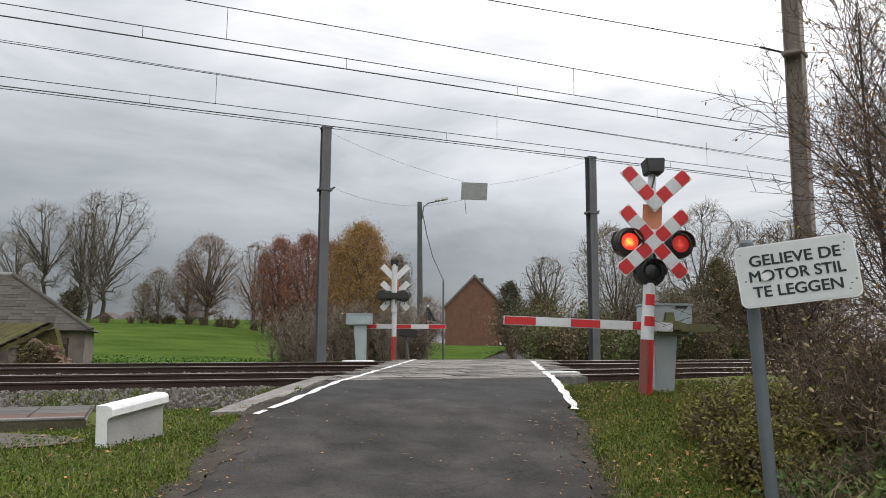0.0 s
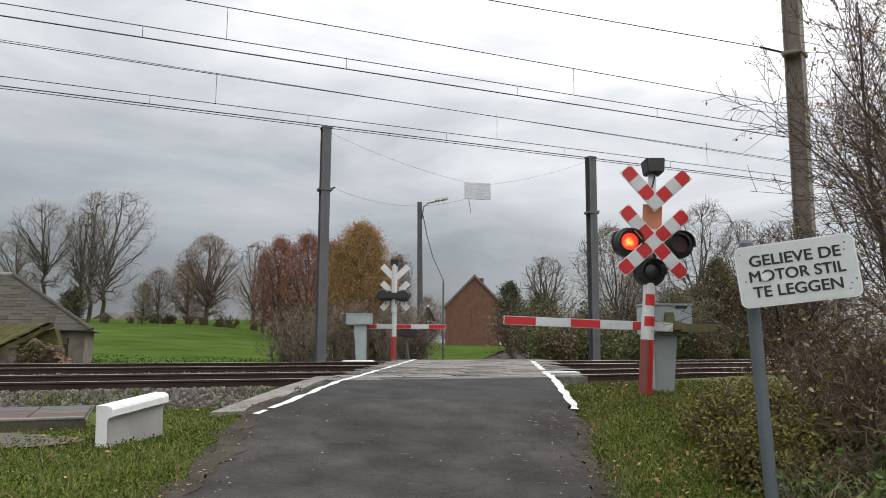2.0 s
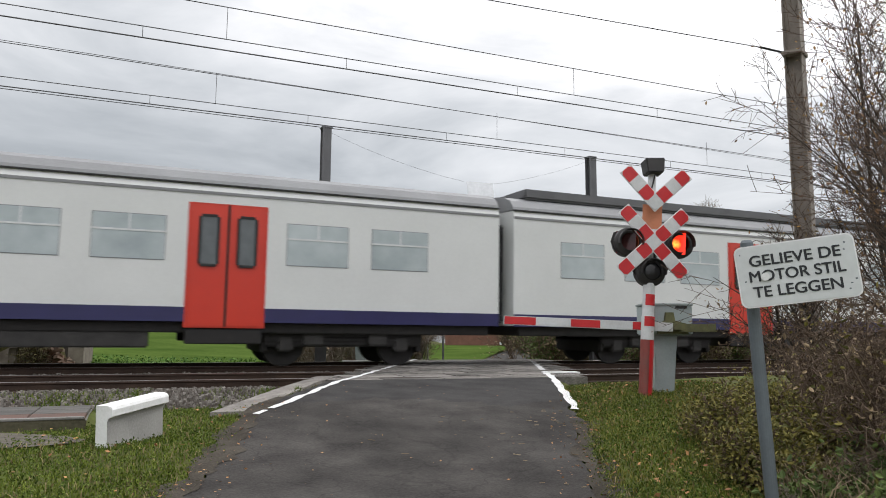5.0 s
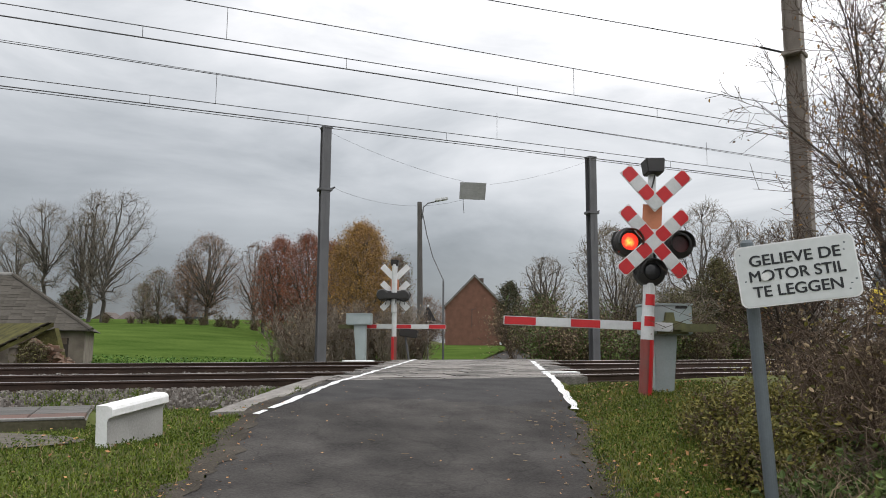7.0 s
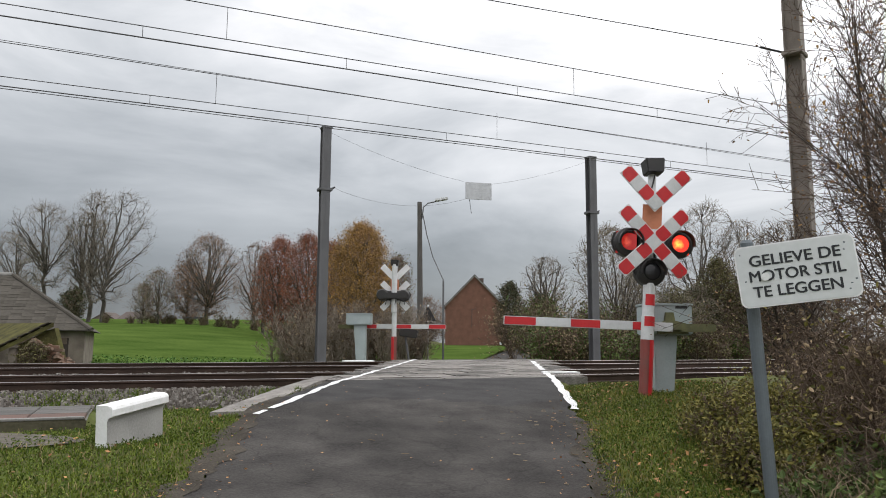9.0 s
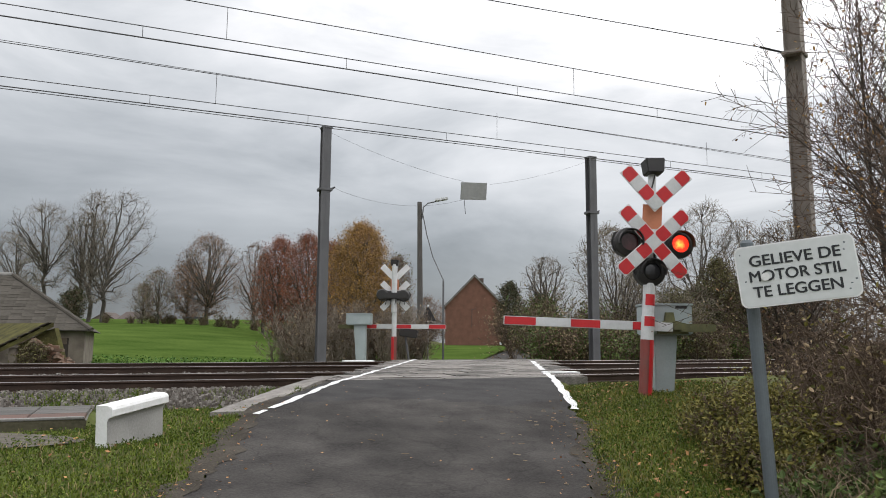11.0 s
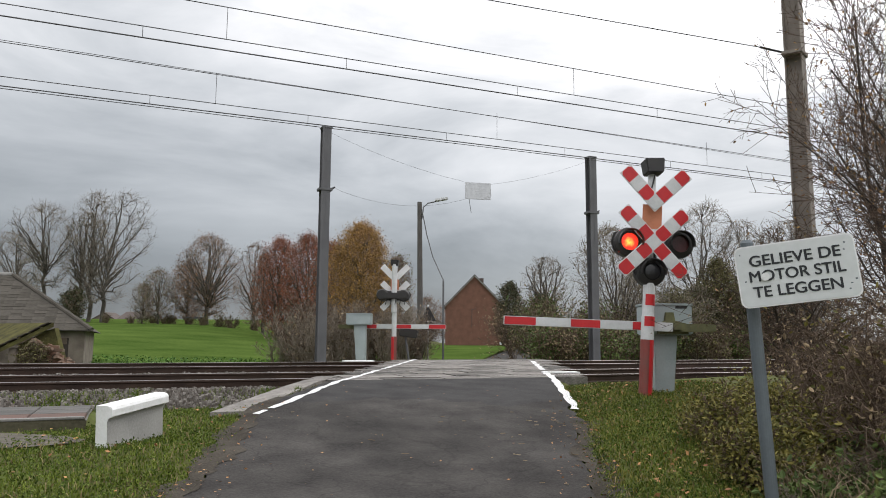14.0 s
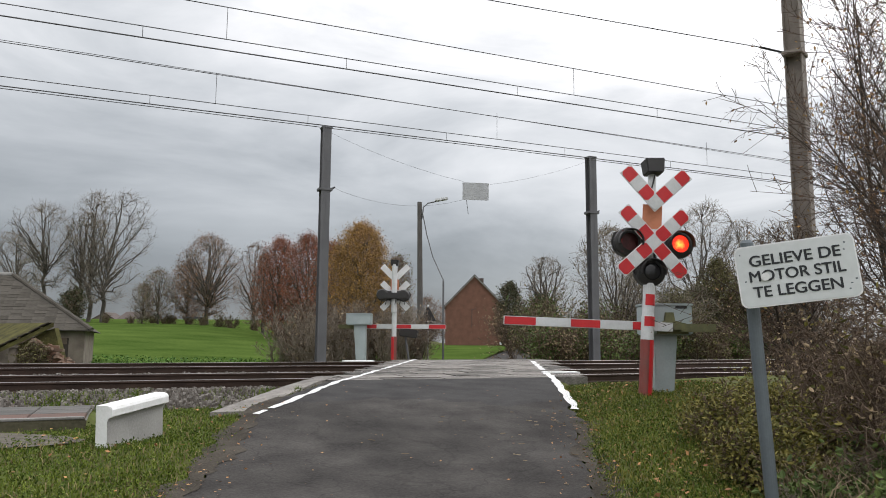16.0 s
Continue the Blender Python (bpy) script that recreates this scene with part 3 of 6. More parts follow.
def build_crossing():
    rows = ((11.86, 12.31), (12.49, 13.15), (13.17, 13.81), (13.99, 14.62), (14.64, 15.28), (15.3, 15.91), (16.09, 16.74), (16.76, 17.41), (17.59, 18.4))
    rng = random.Random(3)
    deck = thing("crossing_deck", pose(0, 0, 0), "worn grey concrete slabs laid between the rails", "crossing deck", kind="structure")
    for d0, d1 in rows:
        y = (d0 + d1) / 2 / ACROSS.y
        a = ALONG.x * (ramp(y, ROAD_L) - 0.55) + ALONG.y * y * 0.985
        b = ALONG.x * (ramp(y + 1, ROAD_R) + 0.7) + ALONG.y * (y + 0.95)
        s = a
        while s < b - 0.3:
            ln = rng.uniform(0.85, 1.3)
            e = min(s + ln, b)
            mid = plan((s + e) / 2, (d0 + d1) / 2, ramp((d0 + d1) / 2, ROAD_Z) - 0.075 + rng.uniform(-0.006, 0.004))
            bm = nbox(-(e - s) / 2 + 0.008, (e - s) / 2 - 0.008, -(d1 - d0) / 2, (d1 - d0) / 2, -0.08, 0.08, 0.012)
            o = part("slab", bm, "slab", deck)
            o.matrix_basis = Matrix.Translation(mid) @ pose(0, 0, 0, 1.45 + rng.uniform(-0.3, 0.3), rng.uniform(-0.3, 0.3), TURN)
            s = e
    # white-painted slab ends beside the lane
    for s0, s1, d in ((7.75, 8.55, 12.98), (4.9, 5.7, 17.9)):
        o = part("slab_end", nbox(-(s1 - s0) / 2, (s1 - s0) / 2, -0.10, 0.10, -0.10, 0.012, 0.008), "limewash", deck, "white-painted slab end")
        o.matrix_basis = Matrix.Translation(plan((s0 + s1) / 2, d, ramp(d, ROAD_Z) + 0.006)) @ pose(0, 0, 0, 1.45, 0, TURN + rng.uniform(-3, 3))
    # broken concrete apron along the lane's side
    vs = [(-2.95, 9.45, -0.28), (-2.42, 9.3, -0.25), (-2.0, 11.9, -0.02), (-1.8, 12.95, 0.03), (-2.2, 12.9, 0.02), (-2.55, 11.6, -0.1)]
    bm = bmesh.new()
    top = [bm.verts.new(v) for v in vs]
    bm.faces.new(top)
    r = bmesh.ops.extrude_face_region(bm, geom=bm.faces[:])
    for v in r["geom"]:
        if isinstance(v, bmesh.types.BMVert):
            v.co.z -= 0.2
    bmesh.ops.recalc_face_normals(bm, faces=bm.faces[:])
    tagged(part("concrete_apron", bm, "slab"), "broken grey concrete apron along the lane edge", "concrete slab", kind="structure")


# ---- overhead line ----
def build_wires():
    def run(name, d, z, label, fall=0.0, r=0.0095):
        pts = [plan(s, d, z - fall * (s + 2.8)) for s in range(-70, 200, 3)]
        v, f = tube(pts, r, 5)
        return tagged(mesh_part(name, v, f, "wire"), label, "overhead wire", "overhead wires")
    for d, za, zb, zc, long_s, short_s in (
            (13.15, 6.65, 6.04, 5.83, (1.3, 8.7, 16.1, -6.1, 23.5), (-0.1, 3.54, 7.28, 10.97, 14.7, -3.8, -7.5, 18.4)),
            (16.75, 6.70, 5.97, 5.77, (1.48, 8.65, 15.8, -5.7, 23), (0.1, 3.6, 7.19, 10.75, 14.4, -3.5, -7.1, 18))):
        run("messenger_wire", d, za, "dark upper messenger wire above the track", 0.010 if d > 15 else 0.0)
        run("auxiliary_wire", d, zb, "dark auxiliary wire above the track")
        run("contact_wire", d, zc, "dark contact wire above the track", r=0.013)
        if d > 15:
            run("messenger_wire", d + 0.05, za + 0.06, "second dark messenger wire above the track", 0.014, r=0.007)
            run("contact_wire", d + 0.06, zc - 0.035, "second dark contact wire above the track", r=0.009)
        for ss, z0, z1 in ((long_s, zb, za), (short_s, zc, zb)):
            for s in ss:
                v, f = tube([plan(s, d, z0), plan(s, d, z1)], 0.006, 4)
                o = tagged(mesh_part("dropper", v, f, "wire"), "thin vertical dropper between overhead wires", "dropper", "droppers")
    # feeder tied off at the near mast
    v, f = tube([(5.71, 12.6, 5.94), (0.78, 13.0, 7.02), (-5, 13.6, 8.4)], 0.009, 5)
    tagged(mesh_part("feeder_wire", v, f, "wire"), "thin feeder wire tied to the mast", "wire")


def build_mast(x, y, z, h, w, label, material="mast", turn=TURN, arms=(4.75,)):
    t = thing("catenary_mast", pose(x, y, z, 0, 0, turn), label, "catenary mast", "catenary masts")
    bm = bmesh.new()
    box(bm, -w / 2, w / 2, -w / 2, -w / 2 + 0.02, 0, h, 0.004)
    box(bm, -w / 2, w / 2, w / 2 - 0.02, w / 2, 0, h, 0.004)
    box(bm, -0.012, 0.012, -w / 2, w / 2, 0, h)
    part("column", bm, material, t)
    part("cap_plate", nbox(-w * 0.6, w * 0.6, -w * 0.55, w * 0.55, h, h + 0.035, 0.008), material, t)
    part("foundation", nbox(-w, w, -w, w, -0.5, 0.08, 0.03), "concrete", t, "grey concrete foundation block")
    for a in arms:
        b = part("bracket", nbox(-w * 0.75, w * 0.75, -w * 0.6, w * 0.6, a - 0.04, a + 0.04, 0.01), material, t)
        part("insulator", nrod((w * 0.7, 0, a + 0.03), (w * 1.15, 0, a + 0.10), 0.035, 0.02, 8), "rubber", b, "dark insulator stub")
    return t


def build_masts():
    build_mast(-3.25, 19.6, 0.0, 6.47, 0.25, "grey steel catenary mast beyond the tracks")
    build_mast(4.75, 22.98, 0.0, 6.55, 0.26, "grey steel catenary mast beside the bushes")
    m = build_mast(6.33, 12.6, -0.1, 8.6, 0.29, "brown-grey weathered mast among bare shrubs", "mast_old", 50, (5.9,))
    part("tie_rod", nrod((-0.077, 0.092, 5.92), (-0.40, 0.475, 6.04), 0.02), "rubber", m, "dark insulated tie rod")


# ---- crossing signals ----
RED_AND_WHITE = ("grey_white", "red", "grey_white", "red")


def build_arm(parent, cx, cz, ang, cells, cell, y):
    """One striped arm of a cross: a white backing with coloured squares on its face."""
    n = len(cells)
    m = Matrix.Translation((cx, 0, cz)) @ pose(0, 0, 0, 0, ang, 0)
    b = part("cross_arm", nbox(-n * cell / 2 - 0.012, n * cell / 2 + 0.012, y, y + 0.012, -cell / 2 - 0.012, cell / 2 + 0.012, 0.005), "white", parent, "white-backed striped cross arm")
    b.matrix_basis = m
    for i, c in enumerate(cells):
        bm = bmesh.new()
        x0, x1, h = -n * cell / 2 + i * cell, -n * cell / 2 + (i + 1) * cell, cell / 2
        k = 0.035 if i in (0, n - 1) else 0.0
        o = [(x0, -h), (x1, -h), (x1, h), (x0, h)]
        if i == 0:
            o = [(x0 + k, -h), (x1, -h), (x1, h), (x0 + k, h), (x0, h - k), (x0, -h + k)]
        if i == n - 1:
            o = [(x0, -h), (x1 - k, -h), (x1, -h + k), (x1, h - k), (x1 - k, h), (x0, h)]
        part("stripe", prism(bm, o, y - 0.006, y), c, b)
    return b


DRUMS = []


def ring_wall(bm, x, z, rows, n=28, a_from=0.0, a_to=360.0):
    """A turned wall about the y axis at (x, z): rows of (radius, y)."""
    loops = []
    full = a_to - a_from >= 360
    for r, y in rows:
        loops.append([bm.verts.new((x + r * math.cos(radians(a_from + (a_to - a_from) * i / n)), y, z + r * math.sin(radians(a_from + (a_to - a_from) * i / n)))) for i in range(n if full else n + 1)])
    for l0, l1 in zip(loops, loops[1:]):
        for i in range(n):
            j = (i + 1) % n if full else i + 1
            bm.faces.new((l0[i], l0[j], l1[j], l1[i]))
    return bm


def build_lamp(parent, x, z, lit, r=0.128):
    """A hooded signal head; a three-faced drum behind the opening shows the lit, fading or dark lens."""
    h = part("housing", ring_wall(bmesh.new(), x, z, ((0.01, 0.22), (1.3 * r, 0.22), (1.6 * r, 0.16), (1.68 * r, -0.02), (1.62 * r, -0.06), (1.3 * r, -0.08), (1.0 * r, -0.10), (1.0 * r, -0.07))), "black", parent)
    part("hood", ring_wall(bmesh.new(), x, z, ((1.38 * r, -0.09), (1.42 * r, -0.20), (1.36 * r, -0.20), (1.30 * r, -0.09)), 22, -15, 195), "black", h)
    if not lit:
        lens = bmesh.new()
        bmesh.ops.create_uvsphere(lens, u_segments=20, v_segments=10, radius=r)
        bmesh.ops.transform(lens, matrix=Matrix.Translation((x, -0.075, z)) @ Matrix.Diagonal((1, 0.25, 1, 1)), verts=lens.verts[:])
        part("lens", lens, "dark_glass", h, "dark unlit clear lens")
        return
    a, hgt = 0.086, 0.16
    c = a * 2
    vs, fs = [], []
    for k in range(3):
        t = radians(-90 + 60 + 120 * k)
        vs += [(c * math.cos(t), c * math.sin(t), -hgt), (c * math.cos(t), c * math.sin(t), hgt)]
    for k in range(3):
        k2 = (k + 2) % 3
        fs.append((2 * k2, 2 * k, 2 * k + 1, 2 * k2 + 1))
    d = mesh_part("lamp_drum", vs, fs, "lens_lit", parent, "round red lens that glows when lit")
    d.data.materials.append(M["lens_fading"])
    d.data.materials.append(M["lens_off"])
    for k, p in enumerate(d.data.polygons):
        p.material_index = k
    d.matrix_basis = pose(x, 0.04, z)
    return d


def build_signal(m, label, back=False):
    t = thing("crossing_signal", m, label, "crossing signal", "crossing signals")
    bands = ((-0.25, 0.80, "red_post"), (0.80, 0.99, "grey_white"), (0.99, 1.14, "red"), (1.14, 1.29, "grey_white"), (1.29, 1.46, "red"), (1.46, 1.62, "grey_white"))
    if back:
        bands = ((-0.25, 0.78, "red_post"), (0.78, 1.62, "grey_white"))
    for a, b, c in bands:
        r = 0.094 if b < 1.2 else 0.085
        band = part("post_band", nrod((0, 0, a), (0, 0, b), r, n=20), "grey_white" if c == "red" else c, t)
        if c == "red" or a < 0:
            # the red film has stayed on one side only
            fresh = bmesh.new()
            loops = [[fresh.verts.new((q * math.cos(radians(g)), q * math.sin(radians(g)), z)) for g in range(-138 if c == "red" else -84, 102, 12) for q in (r + 0.003,)] for z in (a + 0.004 if a > 0 else a, b - 0.004)]
            for i in range(len(loops[0]) - 1):
                fresh.faces.new((loops[0][i], loops[0][i + 1], loops[1][i + 1], loops[1][i]))
            part("red_film", fresh, "red", band, "bright red film on one side")
    part("upper_post", nrod((0, 0.05, 1.62), (0, 0.05, 3.30), 0.10 if back else 0.06, n=14), "grey_white", t)
    bell = bmesh.new()
    prism(bell, ((-0.125, 3.25), (0.12, 3.25), (0.145, 3.47), (-0.145, 3.47)), -0.12, 0.14)
    bmesh.ops.bevel(bell, geom=bell.edges[:], offset=0.014, segments=2, affect="EDGES")
    bmesh.ops.transform(bell, matrix=Matrix.Translation((0, 0, 3.36)) @ pose(0, 0, 0, -4, -5, 0) @ Matrix.Translation((0, 0, -3.36)), verts=bell.verts[:])
    part("bell_box", bell, "black", t, "black tapered warning bell box")
    part("bell_cable", nrod((0.02, -0.04, 3.25), (-0.03, -0.05, 3.02), 0.012, n=6), "rubber", t)
    # black shield behind the lamps
    sh = bmesh.new()
    prism(sh, ((-0.58, 2.20), (-0.54, 2.34), (-0.42, 2.37), (0.42, 2.37), (0.54, 2.34), (0.58, 2.20), (0.52, 2.06), (0.30, 2.03), (-0.30, 2.03), (-0.52, 2.06)), 0.05, 0.07)
    part("backplate", sh, "black", t)
    if back:
        part("lamp_box", nbox(-0.52, 0.52, 0.10, 0.26, 2.08, 2.30, 0.03), "black", t, "black lamp case seen from behind")
        for k in range(6):
            x = -0.42 + 0.165 * k
            part("cable_loop", nrod((x, 0.2, 2.09), (x + 0.05, 0.2, 1.88), 0.014, n=6), "rubber", t)
    else:
        part("lower_backplate", prism(bmesh.new(), ((-0.30, 1.86), (0.0, 2.10), (0.30, 1.86), (0.16, 1.68), (-0.16, 1.68)), 0.04, 0.052), "black", t)
    part("orange_board", nbox(-0.145, 0.145, -0.03, -0.018, 2.42, 2.78, 0.004), "orange", t, "faded orange board")
    part("white_board", nbox(-0.10, 0.10, -0.034, -0.02, 2.30, 2.42, 0.004), "grey_white", t)
    cell = 0.185
    st = cell * math.sqrt(0.5)
    w, r = "grey_white", "red"
    build_arm(t, 0, 2.21, 45, (r, w, r, w, r, w, r), cell, -0.135)
    build_arm(t, 2 * st, 2.21 + 2 * st, -45, (r, w, r), cell, -0.1335)
    build_arm(t, -2 * st, 2.21 - 2 * st, -45, (r, w, r), cell, -0.1335)
    # open upper chevron
    build_arm(t, 1.5 * st, 2.80 + 1.5 * st, -45, (w, r, w, r), cell, -0.135)
    build_arm(t, -2 * st, 2.80 + 2 * st, 45, (r, w, r), cell, -0.1335)
    dl = build_lamp(t, -0.335, 2.20, True)
    dr = build_lamp(t, 0.415, 2.225, True)
    if not back:
        build_lamp(t, 0.01, 1.785, False)
    DRUMS.append((dl, dr))
    return t


def build_barrier(m, reach, label, bands, drop=0.0, shelf=0.84):
    """A half barrier; the arm reaches towards -x from the pivot at height 0.95."""
    t = thing("barrier_machine", m, label, "level crossing barrier", "barriers")
    ped = bmesh.new()
    prism(ped, ((-0.225, -0.2), (0.03, -0.2), (0.12, shelf), (-0.225, shelf)), 0.12, 0.42)
    bmesh.ops.bevel(ped, geom=ped.edges[:], offset=0.012, segments=2, affect="EDGES")
    part("pedestal", ped, "cabinet", t)
    part("cabinet", nbox(-0.38, 0.33, 0.05, 0.50, shelf, 1.28, 0.02), "cabinet", t)
    part("cabinet_lid", nbox(-0.395, 0.345, 0.035, 0.515, 1.27, 1.305, 0.01), "cabinet", t)
    part("nameplate", nbox(0.08, 0.25, 0.044, 0.05, 1.23, 1.27), "black", t)
    br = bmesh.new()
    prism(br, ((-0.2, 0.86), (0.24, 0.86), (0.24, 1.0), (0.05, 1.05), (0.03, 1.17), (-0.08, 1.17), (-0.1, 1.05), (-0.2, 1.0)), -0.02, 0.046)
    part("pivot_bracket", br, "olive", t)
    part("pivot", nrod((-0.02, -0.05, 0.95), (-0.02, 0.1, 0.95), 0.05, n=14), "black", t)
    cw = bmesh.new()
    box(cw, 0.0, 0.62, -0.10, -0.03, 0.91, 1.0, 0.006)
    box(cw, 0.10, 0.62, -0.12, 0.0, 0.885, 0.91, 0.004)
    part("counterweight", cw, "olive", t)
    arm = part("arm", nbox(-reach, 0.0, -0.07, -0.03, 0.885, 1.015, 0.006), "grey_white", t, "red and white striped barrier arm")
    x = -reach
    for k, w in enumerate(bands):
        if k % 2 == 0:
            part("red_band", nbox(x + 0.01, x + w, -0.073, -0.027, 0.893, 1.007, 0.003), "red", arm)
        x += w
    arm.matrix_basis = Matrix.Translation((0, 0, 0.95)) @ pose(0, 0, 0, 0, drop, 0) @ Matrix.Translation((0, 0, -0.95))
    return t


def build_crossing_signals():
    build_signal(pose(2.90, 10.6, -0.13, 0, 3.9, 3), "red and white crossing signal with twin flashing red lamps")
    build_signal(pose(-1.39, 21.0, 0.14, 0, 0, 176) @ Matrix.Diagonal((0.82, 0.82, 0.82, 1)), "crossing signal seen from its white-painted back", True)
    build_barrier(pose(3.36, 10.75, -0.10, 0, 0, 0), 2.47, "grey barrier machine with lowered striped arm beside the signal", (0.47, 0.50, 0.44, 0.46, 0.3), 2.2)
    t = build_barrier(pose(-2.40, 21.2, 0.12, 0, 0, 180), 2.5, "grey barrier machine with lowered striped arm beyond the tracks", (0.5, 0.5, 0.5, 0.5, 0.3), 0.0, 0.98)


def text_mesh(txt, size, material, parent, x, z, y, width=None, bold=0.0016):
    cu = bpy.data.curves.new("letters", "FONT")
    cu.body, cu.size, cu.align_x, cu.align_y = txt, size, "CENTER", "CENTER"
    cu.extrude = 0.001
    tmp = bpy.data.objects.new("letters", cu)
    src = bpy.data.meshes.new_from_object(tmp)
    bpy.data.objects.remove(tmp)
    # layers side by side make the strokes bolder
    bm = bmesh.new()
    for dx, dy, dz in ((-bold, 0.0, 0.0), (0.0, bold * 0.6, 0.0004), (0.0, -bold * 0.6, 0.0008), (bold, 0.0, 0.0012)):
        k = len(bm.verts)
        bm.from_mesh(src)
        bm.verts.ensure_lookup_table()
        for v in bm.verts[k:]:
            v.co += Vector((dx, dy, dz))
    me = bpy.data.meshes.new("lettering")
    bm.to_mesh(me)
    bm.free()
    xs = [v.co.x for v in me.vertices]
    if width:
        k, c = width / (max(xs) - min(xs)), (max(xs) + min(xs)) / 2
        for v in me.vertices:
            v.co.x = (v.co.x - c) * k
    me.materials.clear()
    me.materials.append(M[material])
    o = new("lettering", me)
    o.parent = parent
    o.matrix_basis = pose(x, y, z, 90, 0, 0)
    return o


def build_sign():
    t = thing("road_sign", pose(2.19, 4.97, -0.95), "white rectangular sign with black lettering on a leaning post", "road sign")
    foot, head = Vector((0.094, 0.15, -0.3)), Vector((-0.037, 0.15, 2.27))
    part("post", nrod(foot, head, 0.044, n=18), "post", t, "leaning blue-grey round post")
    part("cap", nrod(head, head + Vector((-0.001, 0, 0.022)), 0.046, 0.03, n=18), "post", t)
    w, h, r = 0.745, 0.425, 0.05
    o = []
    for cx, cz, a0 in ((w / 2 - r, h / 2 - r, 0), (-w / 2 + r, h / 2 - r, 90), (-w / 2 + r, -h / 2 + r, 180), (w / 2 - r, -h / 2 + r, 270)):
        o += [(cx + r * math.cos(radians(a0 + k * 15)), cz + r * math.sin(radians(a0 + k * 15))) for k in range(7)]
    p = part("plate", prism(bmesh.new(), o, -0.012, 0.012), "white", t, "white enamel plate with rounded corners")
    p.matrix_basis = pose(0.197, -0.07, 2.050, 0, -6.2, -21.9)
    inner = [(x * 0.975, z * 0.96) for x, z in o]
    part("face", prism(bmesh.new(), inner, -0.014, -0.012), "sign_face", p)
    text_mesh("GELIEVE DE", 0.104, "letter", p, 0.0, 0.100, -0.016, 0.565, 0.0024)
    text_mesh("MOTOR STIL", 0.104, "letter", p, 0.0, -0.006, -0.016, 0.592, 0.0024)
    text_mesh("TE LEGGEN", 0.104, "letter", p, -0.012, -0.114, -0.016, 0.552, 0.0024)
    part("bolt", nrod((-0.196, -0.032, -0.012), (-0.196, -0.014, -0.012), 0.027, n=16), "white", p, "round white cap over the fixing bolt")
    rg = random.Random(21)
    for k in range(7):
        side = rg.choice((-1, 1))
        x, z = side * rg.uniform(0.30, 0.352), rg.uniform(-0.18, 0.18)
        chip = [(x + rg.uniform(0.003, 0.011) * math.cos(a), z + rg.uniform(0.003, 0.009) * math.sin(a)) for a in (0, 1.2, 2.4, 3.6, 5)]
        part("chip", prism(bmesh.new(), chip, -0.0152, -0.0138), "post", p, "grey chip in the enamel")
    part("clamp", nbox(-0.08, 0.03, 0.03, 0.20, 2.0, 2.04, 0.004), "mast", t)


def build_block():
    t = thing("concrete_block", pose(-3.115, 7.52, -0.40), "white-topped concrete edge block lying in the grass", "concrete block")
    prof = ((-0.06, -0.06), (0.045, -0.06), (0.045, 0.285), (0.06, 0.315), (0.10, 0.335), (0.10, 0.395), (0.085, 0.42), (0.05, 0.432), (-0.06, 0.432))
    a = prism(bmesh.new(), prof, -0.49, 0.49)
    bmesh.ops.bevel(a, geom=a.edges[:], offset=0.006, segments=1, affect="EDGES")
    b = part("block", a, "block_side", t, "stained grey concrete side")
    b.matrix_basis = pose(0, 0, 0, 3.6, 0, -9.5)
    # the paint ends in a wandering lower edge along the side
    vs, fs = [], []
    for i in range(61):
        y = -0.494 + 0.988 * i / 60
        e = 0.318 + 0.010 * noise.noise((y * 9, 1, 0)) + 0.006 * noise.noise((y * 31, 4, 0))
        vs += [(0.066, y, e), (0.1045, y, 0.336), (0.1045, y, 0.397), (0.088, y, 0.424), (0.052, y, 0.437), (-0.058, y, 0.437), (-0.0645, y, 0.43), (-0.0645, y, 0.05)]
    for i in range(60):
        for k in range(7):
            fs.append((i * 8 + k, i * 8 + k + 1, i * 8 + k + 9, i * 8 + k + 8))
    fs += [tuple(range(7, -1, -1)), tuple(480 + k for k in range(8))]
    mesh_part("white_top", vs, fs, "limewash", b, "chalky white painted cap")
    part("white_end", prism(bmesh.new(), ((-0.0645, -0.06), (0.05, -0.06), (0.05, 0.29), (0.066, 0.318), (0.1045, 0.336), (0.1045, 0.397), (0.052, 0.437), (-0.0645, 0.437)), -0.4985, -0.4945), "limewash", b, "chalky white painted end face")


# ---- hanging panel and its wires ----
def build_panel():
    p = thing("hanging_panel", pose(1.0, 21.4, 5.36), "light grey sheet-metal panel swinging on span wires", "hanging panel")
    part("sheet", nbox(-0.40, 0.40, -0.012, 0.012, -0.52, 0.0, 0.006), "alu", p)
    part("stiffener", nbox(-0.40, 0.40, 0.012, 0.04, -0.05, -0.01, 0.004), "alu", p)
    part("dangling_wire", nrod((-0.28, 0, -0.52), (-0.22, 0, -0.95), 0.008, n=5), "wire", p)
    def sagging(a, b, sag):
        a, b = Vector(a), Vector(b)
        return [a.lerp(b, k / 14) - Vector((0, 0, sag * 4 * (k / 14) * (1 - k / 14))) for k in range(15)]
    for a, b, sag in (((-3.1, 19.66, 6.36), (0.6, 21.2, 5.36), 0.12), ((1.4, 21.6, 5.36), (4.62, 22.9, 6.42), 0.10), ((-3.08, 19.66, 4.84), (0.65, 21.25, 4.84), 0.35)):
        v, f = tube(sagging(a, b, sag), 0.0035, 4)
        tagged(mesh_part("span_wire", v, f, "wire"), "thin slack span wire between the masts", "span wire", "span wires")
    return p


